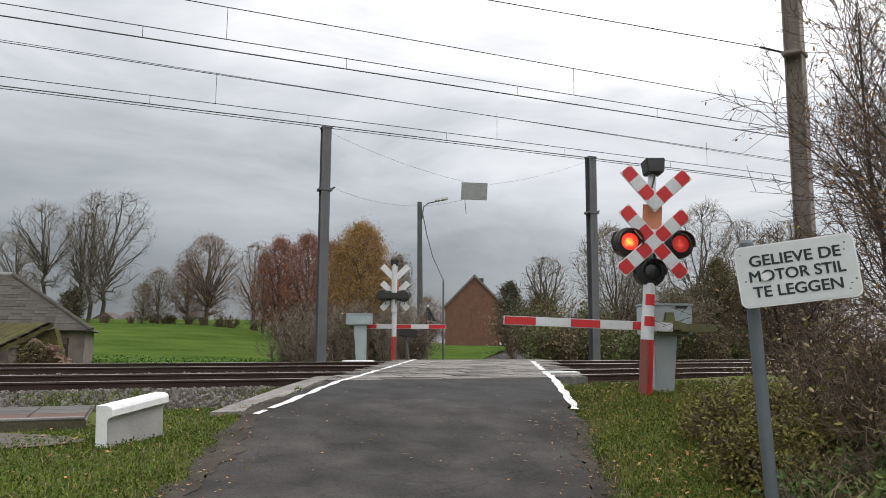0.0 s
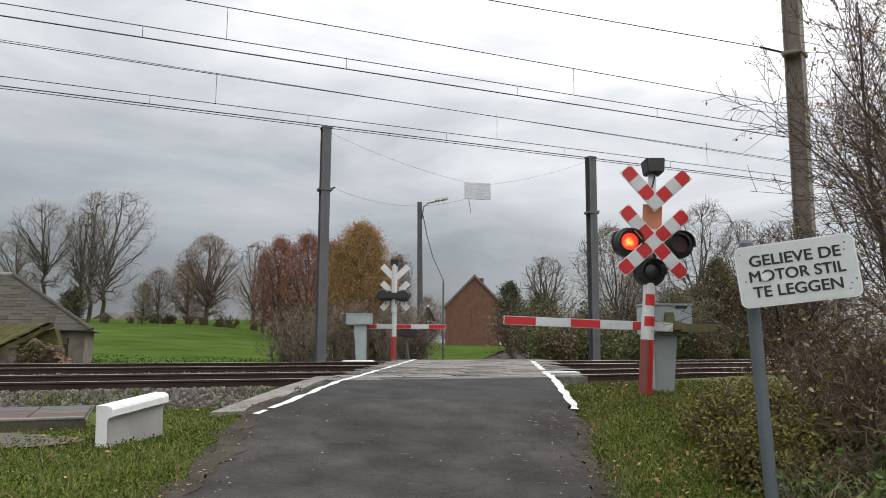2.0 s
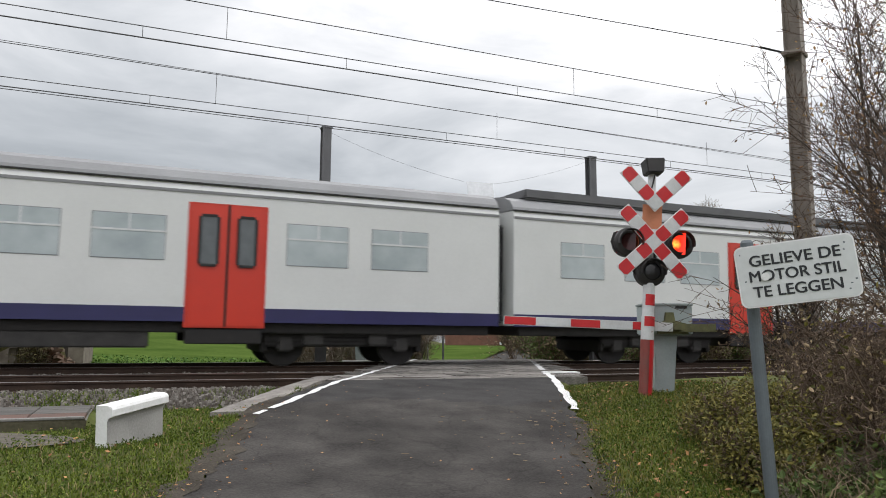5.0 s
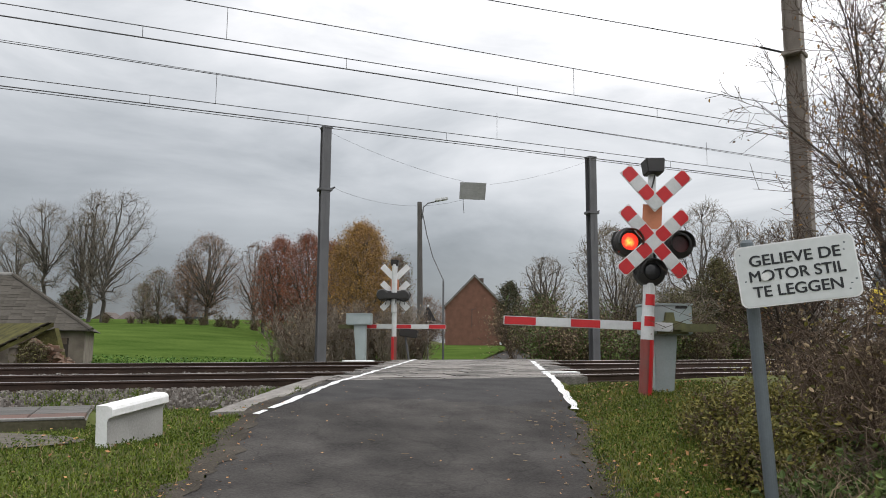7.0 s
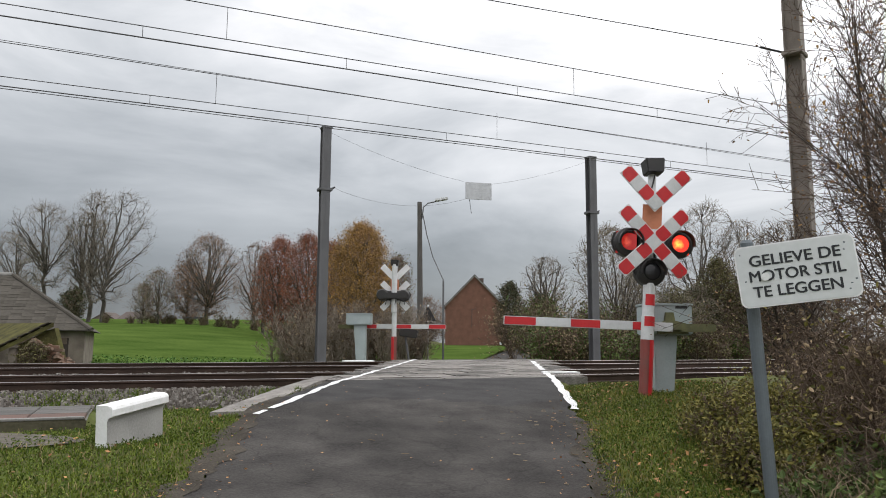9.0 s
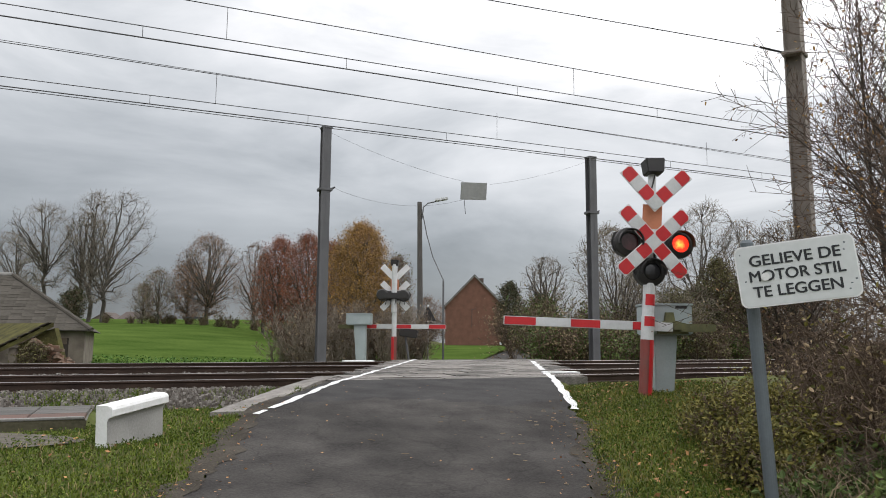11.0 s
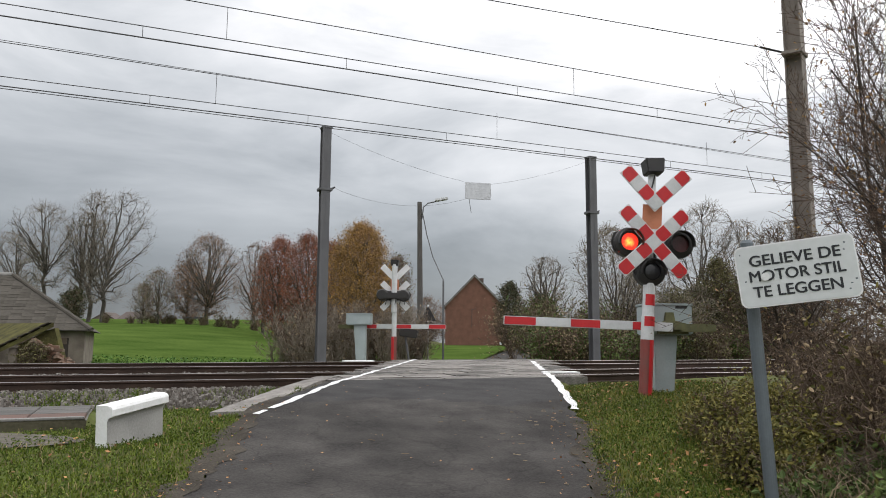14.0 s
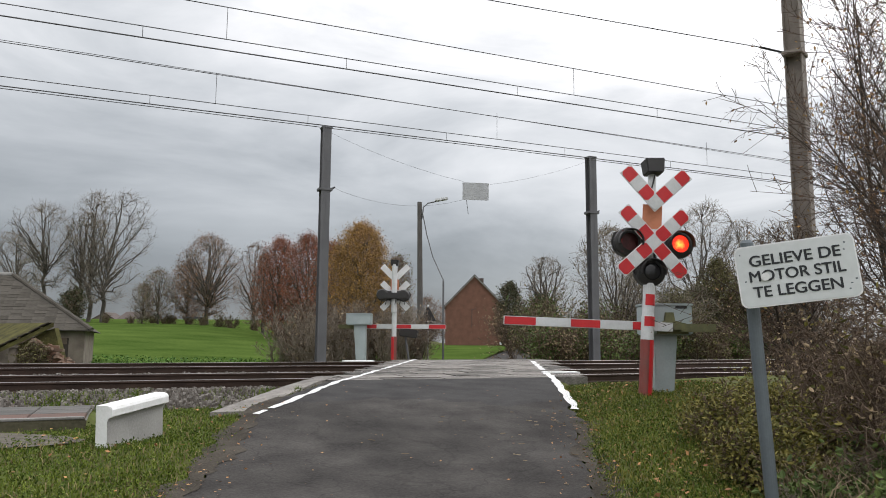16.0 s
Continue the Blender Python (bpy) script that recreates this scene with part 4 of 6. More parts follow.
# ---- train ----
HALF = 1.42
NOSE = ((0.62, 0.62, 1.15), (0.75, 1.32, 1.2), (1.2, 1.58, 1.22), (1.6, 1.70, 1.22), (2.1, 1.62, 1.2), (2.5, 1.48, 1.18), (3.0, 1.30, 1.15), (3.45, 1.12, 1.08), (3.6, 1.02, 1.05), (3.85, 0.72, 0.95), (4.05, 0.32, 0.8), (4.16, 0.0, 0.7))


def nose_row(z):
    """Forward reach and half width of the front at height z."""
    for (a, f0, w0), (b, f1, w1) in zip(NOSE, NOSE[1:]):
        if z <= b:
            t = (z - a) / (b - a)
            return f0 + (f1 - f0) * t, w0 + (w1 - w0) * t
    return NOSE[-1][1:]


def side_half(z):
    return HALF if z < 3.55 else HALF - 0.62 * ((z - 3.55) / 0.61) ** 2.2


def nose_outline(z, grow=0.0):
    f, w = nose_row(z)
    w = min(w, side_half(z) - 0.02)
    s = side_half(z) + grow
    half = [(-0.02, s), (max(0.0, f * 0.35), s - 0.01), (f * 0.72, (s + w) / 2 + 0.04), (f * 0.93 + grow, w * 0.93 + grow), (f + grow, w * 0.62), (f + 0.03 + grow, 0.0)]
    return half[:-1] + [half[-1]] + [(x, -y) for x, y in half[-2::-1]]


def nose_patch(z0, z1, u0, u1, grow, steps=6):
    """A patch of the front between two heights and two points of its outline."""
    vs, fs = [], []
    n = 13
    us = [u0 + (u1 - u0) * i / n for i in range(n + 1)]
    for j in range(steps + 1):
        z = z0 + (z1 - z0) * j / steps
        o = nose_outline(z, grow)
        for u in us:
            k = min(int(u), len(o) - 2)
            t = u - k
            vs.append((o[k][0] + (o[k + 1][0] - o[k][0]) * t, o[k][1] + (o[k + 1][1] - o[k][1]) * t, z))
    for j in range(steps):
        for i in range(n):
            fs.append((j * (n + 1) + i, j * (n + 1) + i + 1, (j + 1) * (n + 1) + i + 1, (j + 1) * (n + 1) + i))
    return vs, fs


def car_body(t, x0, x1):
    side = bmesh.new()
    prof = ((-HALF, 0.93), (-HALF, 3.55), (-HALF + 0.05, 3.70), (-0.9, 3.72), (0.9, 3.72), (HALF - 0.05, 3.70), (HALF, 3.55), (HALF, 0.93))
    vs = [[side.verts.new((x, y, z)) for y, z in prof] for x in (x0, x1)]
    n = len(prof)
    for i in range(n):
        side.faces.new((vs[0][i], vs[0][(i + 1) % n], vs[1][(i + 1) % n], vs[1][i]))
    side.faces.new(vs[0][::-1])
    side.faces.new(vs[1])
    bmesh.ops.recalc_face_normals(side, faces=side.faces[:])
    part("body", side, "body", t)
    part("underframe", nbox(x0 + 0.2, x1 - 0.2, -1.28, 1.28, 0.70, 0.925, 0.02), "bogie", t, "black underframe")
    roof = bmesh.new()
    arc = [(-(HALF - 0.03), 3.73), (-(HALF - 0.06), 3.80), (-1.2, 3.97), (-0.9, 4.09), (-0.5, 4.16), (0, 4.18), (0.5, 4.16), (0.9, 4.09), (1.2, 3.97), (HALF - 0.06, 3.80), (HALF - 0.03, 3.73)]
    vs = [[roof.verts.new((x, y, z)) for y, z in arc] for x in (x0, x1)]
    for i in range(len(arc)):
        roof.faces.new((vs[0][i], vs[0][(i + 1) % len(arc)], vs[1][(i + 1) % len(arc)], vs[1][i]))
    roof.faces.new(vs[0][::-1])
    roof.faces.new(vs[1])
    bmesh.ops.recalc_face_normals(roof, faces=roof.faces[:])
    part("roof", roof, "roof_grey", t, "grey arched roof")
    for sy in (-1, 1):
        y = sy * HALF
        part("sill_band", nbox(x0, x1, min(y, y + sy * 0.008), max(y, y + sy * 0.008), 0.92, 1.21), "navy", t, "navy blue lower band")
        part("gutter", nbox(x0, x1, min(y, y + sy * 0.015), max(y, y + sy * 0.015), 3.50, 3.56), "roof_grey", t)
        part("gutter", nbox(x0, x1, min(y - sy * 0.04, y), max(y - sy * 0.04, y), 3.695, 3.725), "rubber", t)


def car_window(t, x0, x1, z0, z1, sy=-1, split=True, rounded=False):
    y = sy * HALF
    def yy(a, b):
        return (min(y + sy * a, y + sy * b), max(y + sy * a, y + sy * b))
    f = part("window", nbox(x0, x1, *yy(-0.02, 0.006), z0, z1, 0.012), "roof_grey", t, "sealed window with pale sky reflection painted in")
    # the pane's pale colour carries the reflected sky
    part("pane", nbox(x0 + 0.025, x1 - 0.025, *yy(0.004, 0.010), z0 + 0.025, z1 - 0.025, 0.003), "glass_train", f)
    if split:
        zm = z0 + (z1 - z0) * 0.63
        part("glazing_bar", nbox(x0 + 0.02, x1 - 0.02, *yy(0.006, 0.018), zm - 0.018, zm + 0.018), "grey_white", f)
        xm = (x0 + x1) / 2
        part("glazing_bar", nbox(xm - 0.015, xm + 0.015, *yy(0.006, 0.016), zm, z1 - 0.02), "grey_white", f)


def car_door(t, x0, x1, material, sy=-1, leaves=2, z0=0.80, z1=3.32):
    y = sy * HALF
    def yy(a, b):
        return (min(y + sy * a, y + sy * b), max(y + sy * a, y + sy * b))
    d = part("door", nbox(x0 - 0.04, x1 + 0.04, *yy(-0.03, 0.010), z0, z1, 0.01), "roof_grey" if material == "body" else material, t, "red passenger doors" if material == "door_red" else "white luggage doors")
    w = (x1 - x0) / leaves
    for k in range(leaves):
        a, b = x0 + k * w, x0 + (k + 1) * w
        l = part("leaf", nbox(a + 0.022, b - 0.022, *yy(0.0, 0.018), z0 + 0.03, z1 - 0.03, 0.01), material, d)
        c = (a + b) / 2
        part("pane", nbox(c - w * 0.27, c + w * 0.27, *yy(0.01, 0.024), z1 - 1.29, z1 - 0.235, 0.05), "rubber", d)
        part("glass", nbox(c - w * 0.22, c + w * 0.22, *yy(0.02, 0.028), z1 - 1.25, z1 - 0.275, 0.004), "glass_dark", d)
        if k:
            part("seal", nbox(a - 0.02, a + 0.02, *yy(0.0, 0.022), z0 + 0.02, z1 - 0.02), "rubber", d)
    part("step", nbox(x0, x1, *yy(-0.25, -0.02), z0 - 0.32, z0 - 0.02, 0.02), "bogie", d)


def bogie(t, x):
    b = part("bogie", nbox(x - 1.75, x + 1.75, -1.08, 1.08, 0.42, 0.62, 0.04), "bogie", t, "black oily bogie")
    part("bolster", nbox(x - 1.0, x + 1.0, -1.15, 1.15, 0.60, 0.93, 0.04), "bogie", b)
    for k, sx in enumerate((-1, 1)):
        part("end_frame", nbox(x + sx * 1.75 - 0.06, x + sx * 1.75 + 0.06, -1.05, 1.05, 0.30, 0.60, 0.03), "bogie", b)
        part("sand_box", nbox(x + sx * 0.72 - 0.22, x + sx * 0.72 + 0.22, -1.2, -0.95, 0.45, 0.90, 0.03), "under_grey", b)
    for dx in (-1.3, 1.3):
        for sy in (-1, 1):
            part("wheel", nrod((x + dx, sy * 0.68, 0.46), (x + dx, sy * 0.82, 0.46), 0.46, n=26), "bogie", b)
            part("axle_box", nbox(x + dx - 0.17, x + dx + 0.17, sy * 1.0 - 0.12, sy * 1.0 + 0.12, 0.32, 0.66, 0.04), "under_grey", b)
            part("spring", nrod((x + dx + 0.28, sy * 1.0, 0.55), (x + dx + 0.28, sy * 1.0, 0.85), 0.09, n=10), "under_grey", b)
        part("axle", nrod((x + dx, -0.8, 0.46), (x + dx, 0.8, 0.46), 0.08, n=10), "bogie", b)
    for sy in (-1, 1):
        part("side_frame", nbox(x - 1.8, x + 1.8, sy * 1.05 - 0.06, sy * 1.05 + 0.06, 0.50, 0.74, 0.04), "bogie", b)


def cab(t, sign):
    """The sloping front, built towards +x from the cab line at x = 0; sign -1 turns it round."""
    def put(name, v, f, material, label=""):
        if sign < 0:
            v = [(-x, -y, z) for x, y, z in v]
        o = mesh_part(name, [(x + t["cab_x"], y, z) for x, y, z in v], f, material, t, label)
        for p in o.data.polygons:
            p.use_smooth = True
        return o
    put("front_shell", *nose_patch(1.2, 3.58, 0, 10, 0.0, 24), "body", "white sloping cab front")
    put("front_roof", *nose_patch(3.58, 4.16, 0, 10, 0.0, 10), "roof_grey", "grey cab roof")
    put("front_skirt", *nose_patch(0.62, 1.2, 0, 10, 0.006, 8), "navy", "navy blue cab skirt")
    put("yellow_panel", *nose_patch(1.52, 2.42, 2.9, 7.1, 0.012, 8), "yellow", "yellow warning panel")
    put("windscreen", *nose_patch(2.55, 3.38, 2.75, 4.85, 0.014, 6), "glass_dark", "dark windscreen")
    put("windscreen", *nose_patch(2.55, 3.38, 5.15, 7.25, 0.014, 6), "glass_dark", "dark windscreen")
    put("windscreen_surround", *nose_patch(2.48, 3.45, 2.65, 7.35, 0.006, 6), "rubber")
    for u in (3.2, 6.45):
        put("headlamp", *nose_patch(1.60, 1.84, u, u + 0.38, 0.022, 2), "rubber", "dark lamp cluster")
    for a, b in ((0.45, 1.9), (8.1, 9.55)):
        put("cab_window", *nose_patch(2.65, 3.35, a, b, 0.012, 4), "rubber")
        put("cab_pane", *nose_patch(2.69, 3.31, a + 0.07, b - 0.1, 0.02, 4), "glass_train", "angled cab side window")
        put("cab_bar", *nose_patch(2.66, 3.34, a + 0.68, a + 0.76, 0.026, 4), "roof_grey", "thin bar between two cab panes")
    x = t["cab_x"]
    for sy in (-1, 1):
        part("cab_seal", nbox(x - 0.035, x + 0.035, sy * HALF - 0.015, sy * HALF + 0.015, 1.2, 3.7), "rubber", t)
    g = bmesh.new()
    box(g, x + sign * 1.45 - 0.3, x + sign * 1.45 + 0.3, -0.35, 0.35, 0.75, 1.25, 0.06)
    for sy in (-0.8, 0.8):
        rod(g, (x + sign * 1.4, sy, 1.02), (x + sign * 2.0, sy, 1.02), 0.09, n=12)
        rod(g, (x + sign * 1.98, sy, 1.02), (x + sign * 2.05, sy, 1.02), 0.2, n=16)
    box(g, x + sign * 1.9 - 0.2, x + sign * 1.9 + 0.2, -0.18, 0.18, 0.8, 1.15, 0.03)
    part("coupler", g, "bogie", t, "black coupler and buffers")
    gr = bmesh.new()
    for k in range(9):
        y = -1.1 + k * 0.275
        rod(gr, (x + sign * 1.05, y, 0.66), (x + sign * 1.55, y, 0.24), 0.018, n=5)
    rod(gr, (x + sign * 1.55, -1.15, 0.24), (x + sign * 1.55, 1.15, 0.24), 0.03, n=6)
    part("pilot_grille", gr, "bogie", t)


def underfloor(t, items):
    for x0, x1, z0 in items:
        part("equipment_box", nbox(x0, x1, -1.25, 1.25, z0, 0.92, 0.03), "under_grey", t)


TRAIN = []


def build_train():
    """Three cars; x counts from the leading cab line, forwards positive."""
    def car(label):
        t = thing("railcar", pose(0, 0, 0), label, "train car", "train cars")
        TRAIN.append(t)
        return t
    # leading car
    t = car("white electric train car with red doors and navy band")
    t["cab_x"] = 0.0
    car_body(t, -25.0, 0.0)
    cab(t, 1)
    for sy in (-1, 1):
        for x0, x1 in ((-1.61, -0.27), (-3.42, -2.04), (-5.19, -3.87), (-9.1, -7.74), (-10.95, -9.6), (-12.8, -11.45), (-14.65, -13.3), (-16.5, -15.15), (-20.0, -18.65), (-21.8, -20.5), (-23.7, -22.4)):
            car_window(t, x0, x1, 2.10, 3.02, sy)
        car_door(t, -7.21, -5.70, "door_red", sy)
        car_door(t, -18.3, -16.8, "door_red", sy)
        if sy < 0:
            text_mesh("2", 0.36, "roof_grey", t, -3.65, 2.72, -HALF - 0.004)
    bogie(t, -1.66)
    bogie(t, -20.5)
    underfloor(t, ((-8.6, -7.4, 0.36), (-5.6, -4.4, 0.36), (-12.5, -9.2, 0.40), (-16.6, -13.4, 0.42)))
    part("roof_pod", nbox(-24.5, -4.38, -1.05, 1.05, 4.08, 4.34, 0.05), "mast", t, "dark grey roof equipment housing")
    part("roof_vent", nbox(-1.6, -0.6, -0.6, 0.6, 4.14, 4.25, 0.03), "bogie", t)
    # middle car
    t = car("white electric train car between two cab cars")
    car_body(t, -50.0, -25.4)
    for sy in (-1, 1):
        for k in range(12):
            x = -27.2 - k * 1.86
            if k not in (2, 9):
                car_window(t, x - 1.36, x, 2.10, 3.02, sy)
        car_door(t, -32.35, -30.85, "door_red", sy)
        car_door(t, -45.4, -43.9, "door_red", sy)
    bogie(t, -29.0)
    bogie(t, -46.4)
    underfloor(t, ((-36.5, -33.0, 0.4), (-42.5, -38.5, 0.4)))
    part("gangway", nbox(-25.4, -25.0, -0.9, 0.9, 1.0, 3.4, 0.05), "rubber", t, "black rubber gangway")
    part("gangway", nbox(-50.4, -50.0, -0.9, 0.9, 1.0, 3.4, 0.05), "rubber", t, "black rubber gangway")
    # trailing car
    e = -75.2
    t = car("white electric train car with yellow front and yellow cantrail stripe")
    t["cab_x"] = e
    car_body(t, e, -50.4)
    cab(t, -1)
    for sy in (-1, 1):
        car_door(t, e + 0.40, e + 1.83, "body", sy, z0=1.21, z1=3.36)
        car_window(t, e + 2.66, e + 3.29, 2.22, 3.16, sy, split=False)
        car_door(t, e + 3.95, e + 4.75, "door_red", sy, leaves=1)
        for k in range(4):
            car_window(t, e + 5.38 + 1.92 * k, e + 6.77 + 1.92 * k, 2.12, 2.98, sy)
        car_door(t, e + 13.25, e + 14.6, "door_red", sy)
        for k in range(5):
            car_window(t, e + 15.3 + 1.86 * k, e + 16.65 + 1.86 * k, 2.12, 2.98, sy)
        y = sy * HALF
        part("class_stripe", nbox(e + 4.85, e + 13.1, min(y, y + sy * 0.006), max(y, y + sy * 0.006), 3.22, 3.31), "yellow", t, "thin yellow cantrail stripe")
    bogie(t, e + 1.45)
    bogie(t, e + 21.0)
    underfloor(t, ((e + 4.9, e + 5.7, 0.5), (e + 6.1, e + 8.6, 0.34), (e + 9.2, e + 12.8, 0.34), (e + 15.5, e + 17.5, 0.4)))
    part("number_bar", nbox(e - 0.55, e - 0.25, -HALF - 0.004, -HALF + 0.004, 1.36, 1.42), "roof_grey", t)
    for a, b in ((3.0, 3.6), (9.2, 10.4), (14.5, 16)):
        part("roof_vent", nbox(e + a, e + b, -0.5, 0.5, 4.15, 4.23, 0.03), "bogie", t)


def motions():
    # the train crosses from the left to the right on the far track
    speed, d = 33.65, 16.75
    dense = []
    for k in range(33):
        s = -0.33 + speed * (k * 0.5 - 4.0)
        dense.append((k * 0.5, Matrix.Translation(plan(s, d, rail_top(d))) @ pose(0, 0, 0, 0, 0, TURN) @ pose(0, 0, 0, 1.49, 0, 0)))
    for t in TRAIN:
        walk(t, dense)
    # the twin lamps flash in turn
    period = 0.86
    for (left, right) in DRUMS[:1]:
        for drum, on0 in ((left, -0.07), (right, 0.36)):
            base = drum.matrix_basis.copy()
            on = on0 - period
            turn = 0
            seq = []
            while on < 16.5:
                off = on + period * 0.5
                # dark is at 240, lit at 360, fading at 480 of each round
                seq += [(on - 0.04, turn + 240), (on - 0.02, turn + 300), (on, turn + 360), (off - 0.04, turn + 360), (off - 0.02, turn + 420), (off, turn + 480), (off + 0.125, turn + 480), (off + 0.145, turn + 540), (off + 0.165, turn + 600)]
                on += period
                turn += 360
            def deg_at(tt):
                for (a, da), (b, db) in zip(seq, seq[1:]):
                    if a <= tt <= b:
                        return da + (db - da) * (tt - a) / (b - a)
                return seq[-1][1]
            rows2 = [(0.0, deg_at(0.0))] + [(a, g) for a, g in seq if 0.02 < a < 15.98] + [(16.0, deg_at(16.0))]
            walk(drum, [(a, base @ pose(0, 0, 0, 0, 0, -g)) for a, g in rows2])
    # the panel swings in the wind: time, sideways shift, tilt
    swing = ((0, -0.06, -14), (0.4, 0.0, 6), (0.9, -0.01, 4), (1.5, -0.08, -18), (2.0, 0.02, 6), (2.6, 0.09, 24), (3.0, 0.06, 16), (3.7, 0.10, 26), (4.2, 0.02, -6), (5.2, 0.10, 26), (6.0, 0.04, 10), (6.3, 0.03, 20), (6.5, 0.02, 8), (6.8, -0.06, -22), (7.4, -0.13, -22), (7.8, -0.14, -18), (8.2, -0.05, -2), (8.5, -0.03, -10), (8.8, 0.03, 2), (9.2, 0.06, 2), (10.2, -0.04, -10), (11.3, -0.08, -16), (11.6, -0.06, -14), (12.0, 0.02, 0), (12.3, 0.12, 26), (12.7, 0.17, 30), (13.1, 0.11, 26), (13.5, 0.03, 6), (13.8, 0.02, 2), (14.4, 0.09, 18), (14.9, 0.10, 22), (15.4, 0.04, 6), (16.0, -0.03, -4))
    walk(PANEL, [(a, pose(1.0 + dx, 21.4, 5.36 + abs(dx) * 0.2, -tilt, dx * 12, TURN * 0.5)) for a, dx, tilt in swing])
    for shrub, amp, ph in SWAYING:
        base = shrub.matrix_basis.copy()
        walk(shrub, [(k * 0.5, base @ pose(0, 0, 0, amp * math.sin(k * 1.7 + ph), amp * math.sin(k * 1.13 + ph * 2), 0)) for k in range(33)])


# ---- trees and shrubs ----
def seg_mesh(segs, n):
    """Tapered n-sided prisms for rows of p, q, r0, r1."""
    a = np.array([s[0] for s in segs])
    b = np.array([s[1] for s in segs])
    r0 = np.array([s[2] for s in segs])[:, None]
    r1 = np.array([s[3] for s in segs])[:, None]
    d = b - a
    d /= np.linalg.norm(d, axis=1, keepdims=True) + 1e-9
    ref = np.where(np.abs(d[:, 2:3]) > 0.9, np.array([[1.0, 0, 0]]), np.array([[0, 0, 1.0]]))
    u = np.cross(d, ref)
    u /= np.linalg.norm(u, axis=1, keepdims=True) + 1e-9
    v = np.cross(d, u)
    m = len(segs)
    vs = np.zeros((m, 2 * n, 3))
    for k in range(n):
        t = 2 * math.pi * k / n
        w = u * math.cos(t) + v * math.sin(t)
        vs[:, k] = a + w * r0
        vs[:, n + k] = b + w * r1
    idx = (np.arange(m) * 2 * n)[:, None]
    fs = [idx + np.array([[k, (k + 1) % n, n + (k + 1) % n, n + k]]) for k in range(n)]
    return vs.reshape(-1, 3).tolist(), np.concatenate(fs).tolist()


def leaf_mesh(pts, size, rng, droop=0.0, oval=False):
    """Small four-cornered leaves, each turned its own way."""
    pts = np.asarray(pts)
    m = len(pts)
    a = rng.normal(size=(m, 3))
    a[:, 2] -= droop
    a /= np.linalg.norm(a, axis=1, keepdims=True) + 1e-9
    b = np.cross(a, rng.normal(size=(m, 3)))
    b /= np.linalg.norm(b, axis=1, keepdims=True) + 1e-9
    s = size * rng.uniform(0.55, 1.3, (m, 1))
    if oval:
        n = np.cross(a, b) * s * 0.18
        vs = np.stack([pts - a * s, pts - a * s * 0.35 + b * s * 0.5 + n, pts + a * s * 0.4 + b * s * 0.42 + n, pts + a * s, pts + a * s * 0.4 - b * s * 0.42 + n, pts - a * s * 0.35 - b * s * 0.5 + n], 1).reshape(-1, 3)
        k = (np.arange(m) * 6)[:, None]
        fs = np.concatenate([k + np.array([[0, 1, 2, 3]]), k + np.array([[0, 3, 4, 5]])])
        return vs.tolist(), fs.tolist()
    vs = np.stack([pts - a * s, pts + b * s * 0.55, pts + a * s, pts - b * s * 0.55], 1).reshape(-1, 3)
    fs = np.arange(4 * m).reshape(-1, 4)
    return vs.tolist(), fs.tolist()


def grow(rng, stems, counts, ratios, angles, up, jitter=0.12, first=0.25, taper=0.25):
    """Branches level by level. stems: rows of foot, direction, length, radius. Returns the segments of each level and the tips."""
    levels, tips = [], []
    cur = [(np.array(p, float), np.array(d, float) / np.linalg.norm(d), l, r) for p, d, l, r in stems]
    for lev in range(len(counts) + 1):
        segs, nxt = [], []
        for p, d, l, r in cur:
            n = 5 if lev == 0 else (4 if lev == 1 else (3 if lev == 2 else 2))
            pts, q, dd = [p], p, d
            for k in range(n):
                dd = dd + rng.normal(0, jitter, 3) + np.array((0, 0, up[lev] / n))
                dd = dd / np.linalg.norm(dd)
                q = q + dd * l / n
                pts.append(q)
            for k in range(n):
                ra, rb = r * (1 - (1 - taper) * k / n), r * (1 - (1 - taper) * (k + 1) / n)
                segs.append((pts[k], pts[k + 1], ra, rb))
            if lev == len(counts):
                tips.append((pts[-2], pts[-1]))
                continue
            c = counts[lev]
            for j in range(c):
                f = first if lev == 0 else 0.15
                t = f + (1 - f) * (j + rng.uniform(0.1, 0.9)) / c
                k = min(int(t * n), n - 1)
                base = pts[k] + (pts[k + 1] - pts[k]) * (t * n - k)
                ax = pts[k + 1] - pts[k]
                ax = ax / np.linalg.norm(ax)
                side = np.cross(ax, rng.normal(size=3))
                side /= np.linalg.norm(side) + 1e-9
                an = radians(rng.uniform(*angles[lev]))
                nd = ax * math.cos(an) + side * math.sin(an)
                ll = l * ratios[lev] * rng.uniform(0.7, 1.15) * (1.15 - 0.55 * t)
                nxt.append((base, nd, ll, max(0.004, r * (1 - (1 - taper) * t) * 0.55)))
        levels.append(segs)
        cur = nxt
    return levels, tips


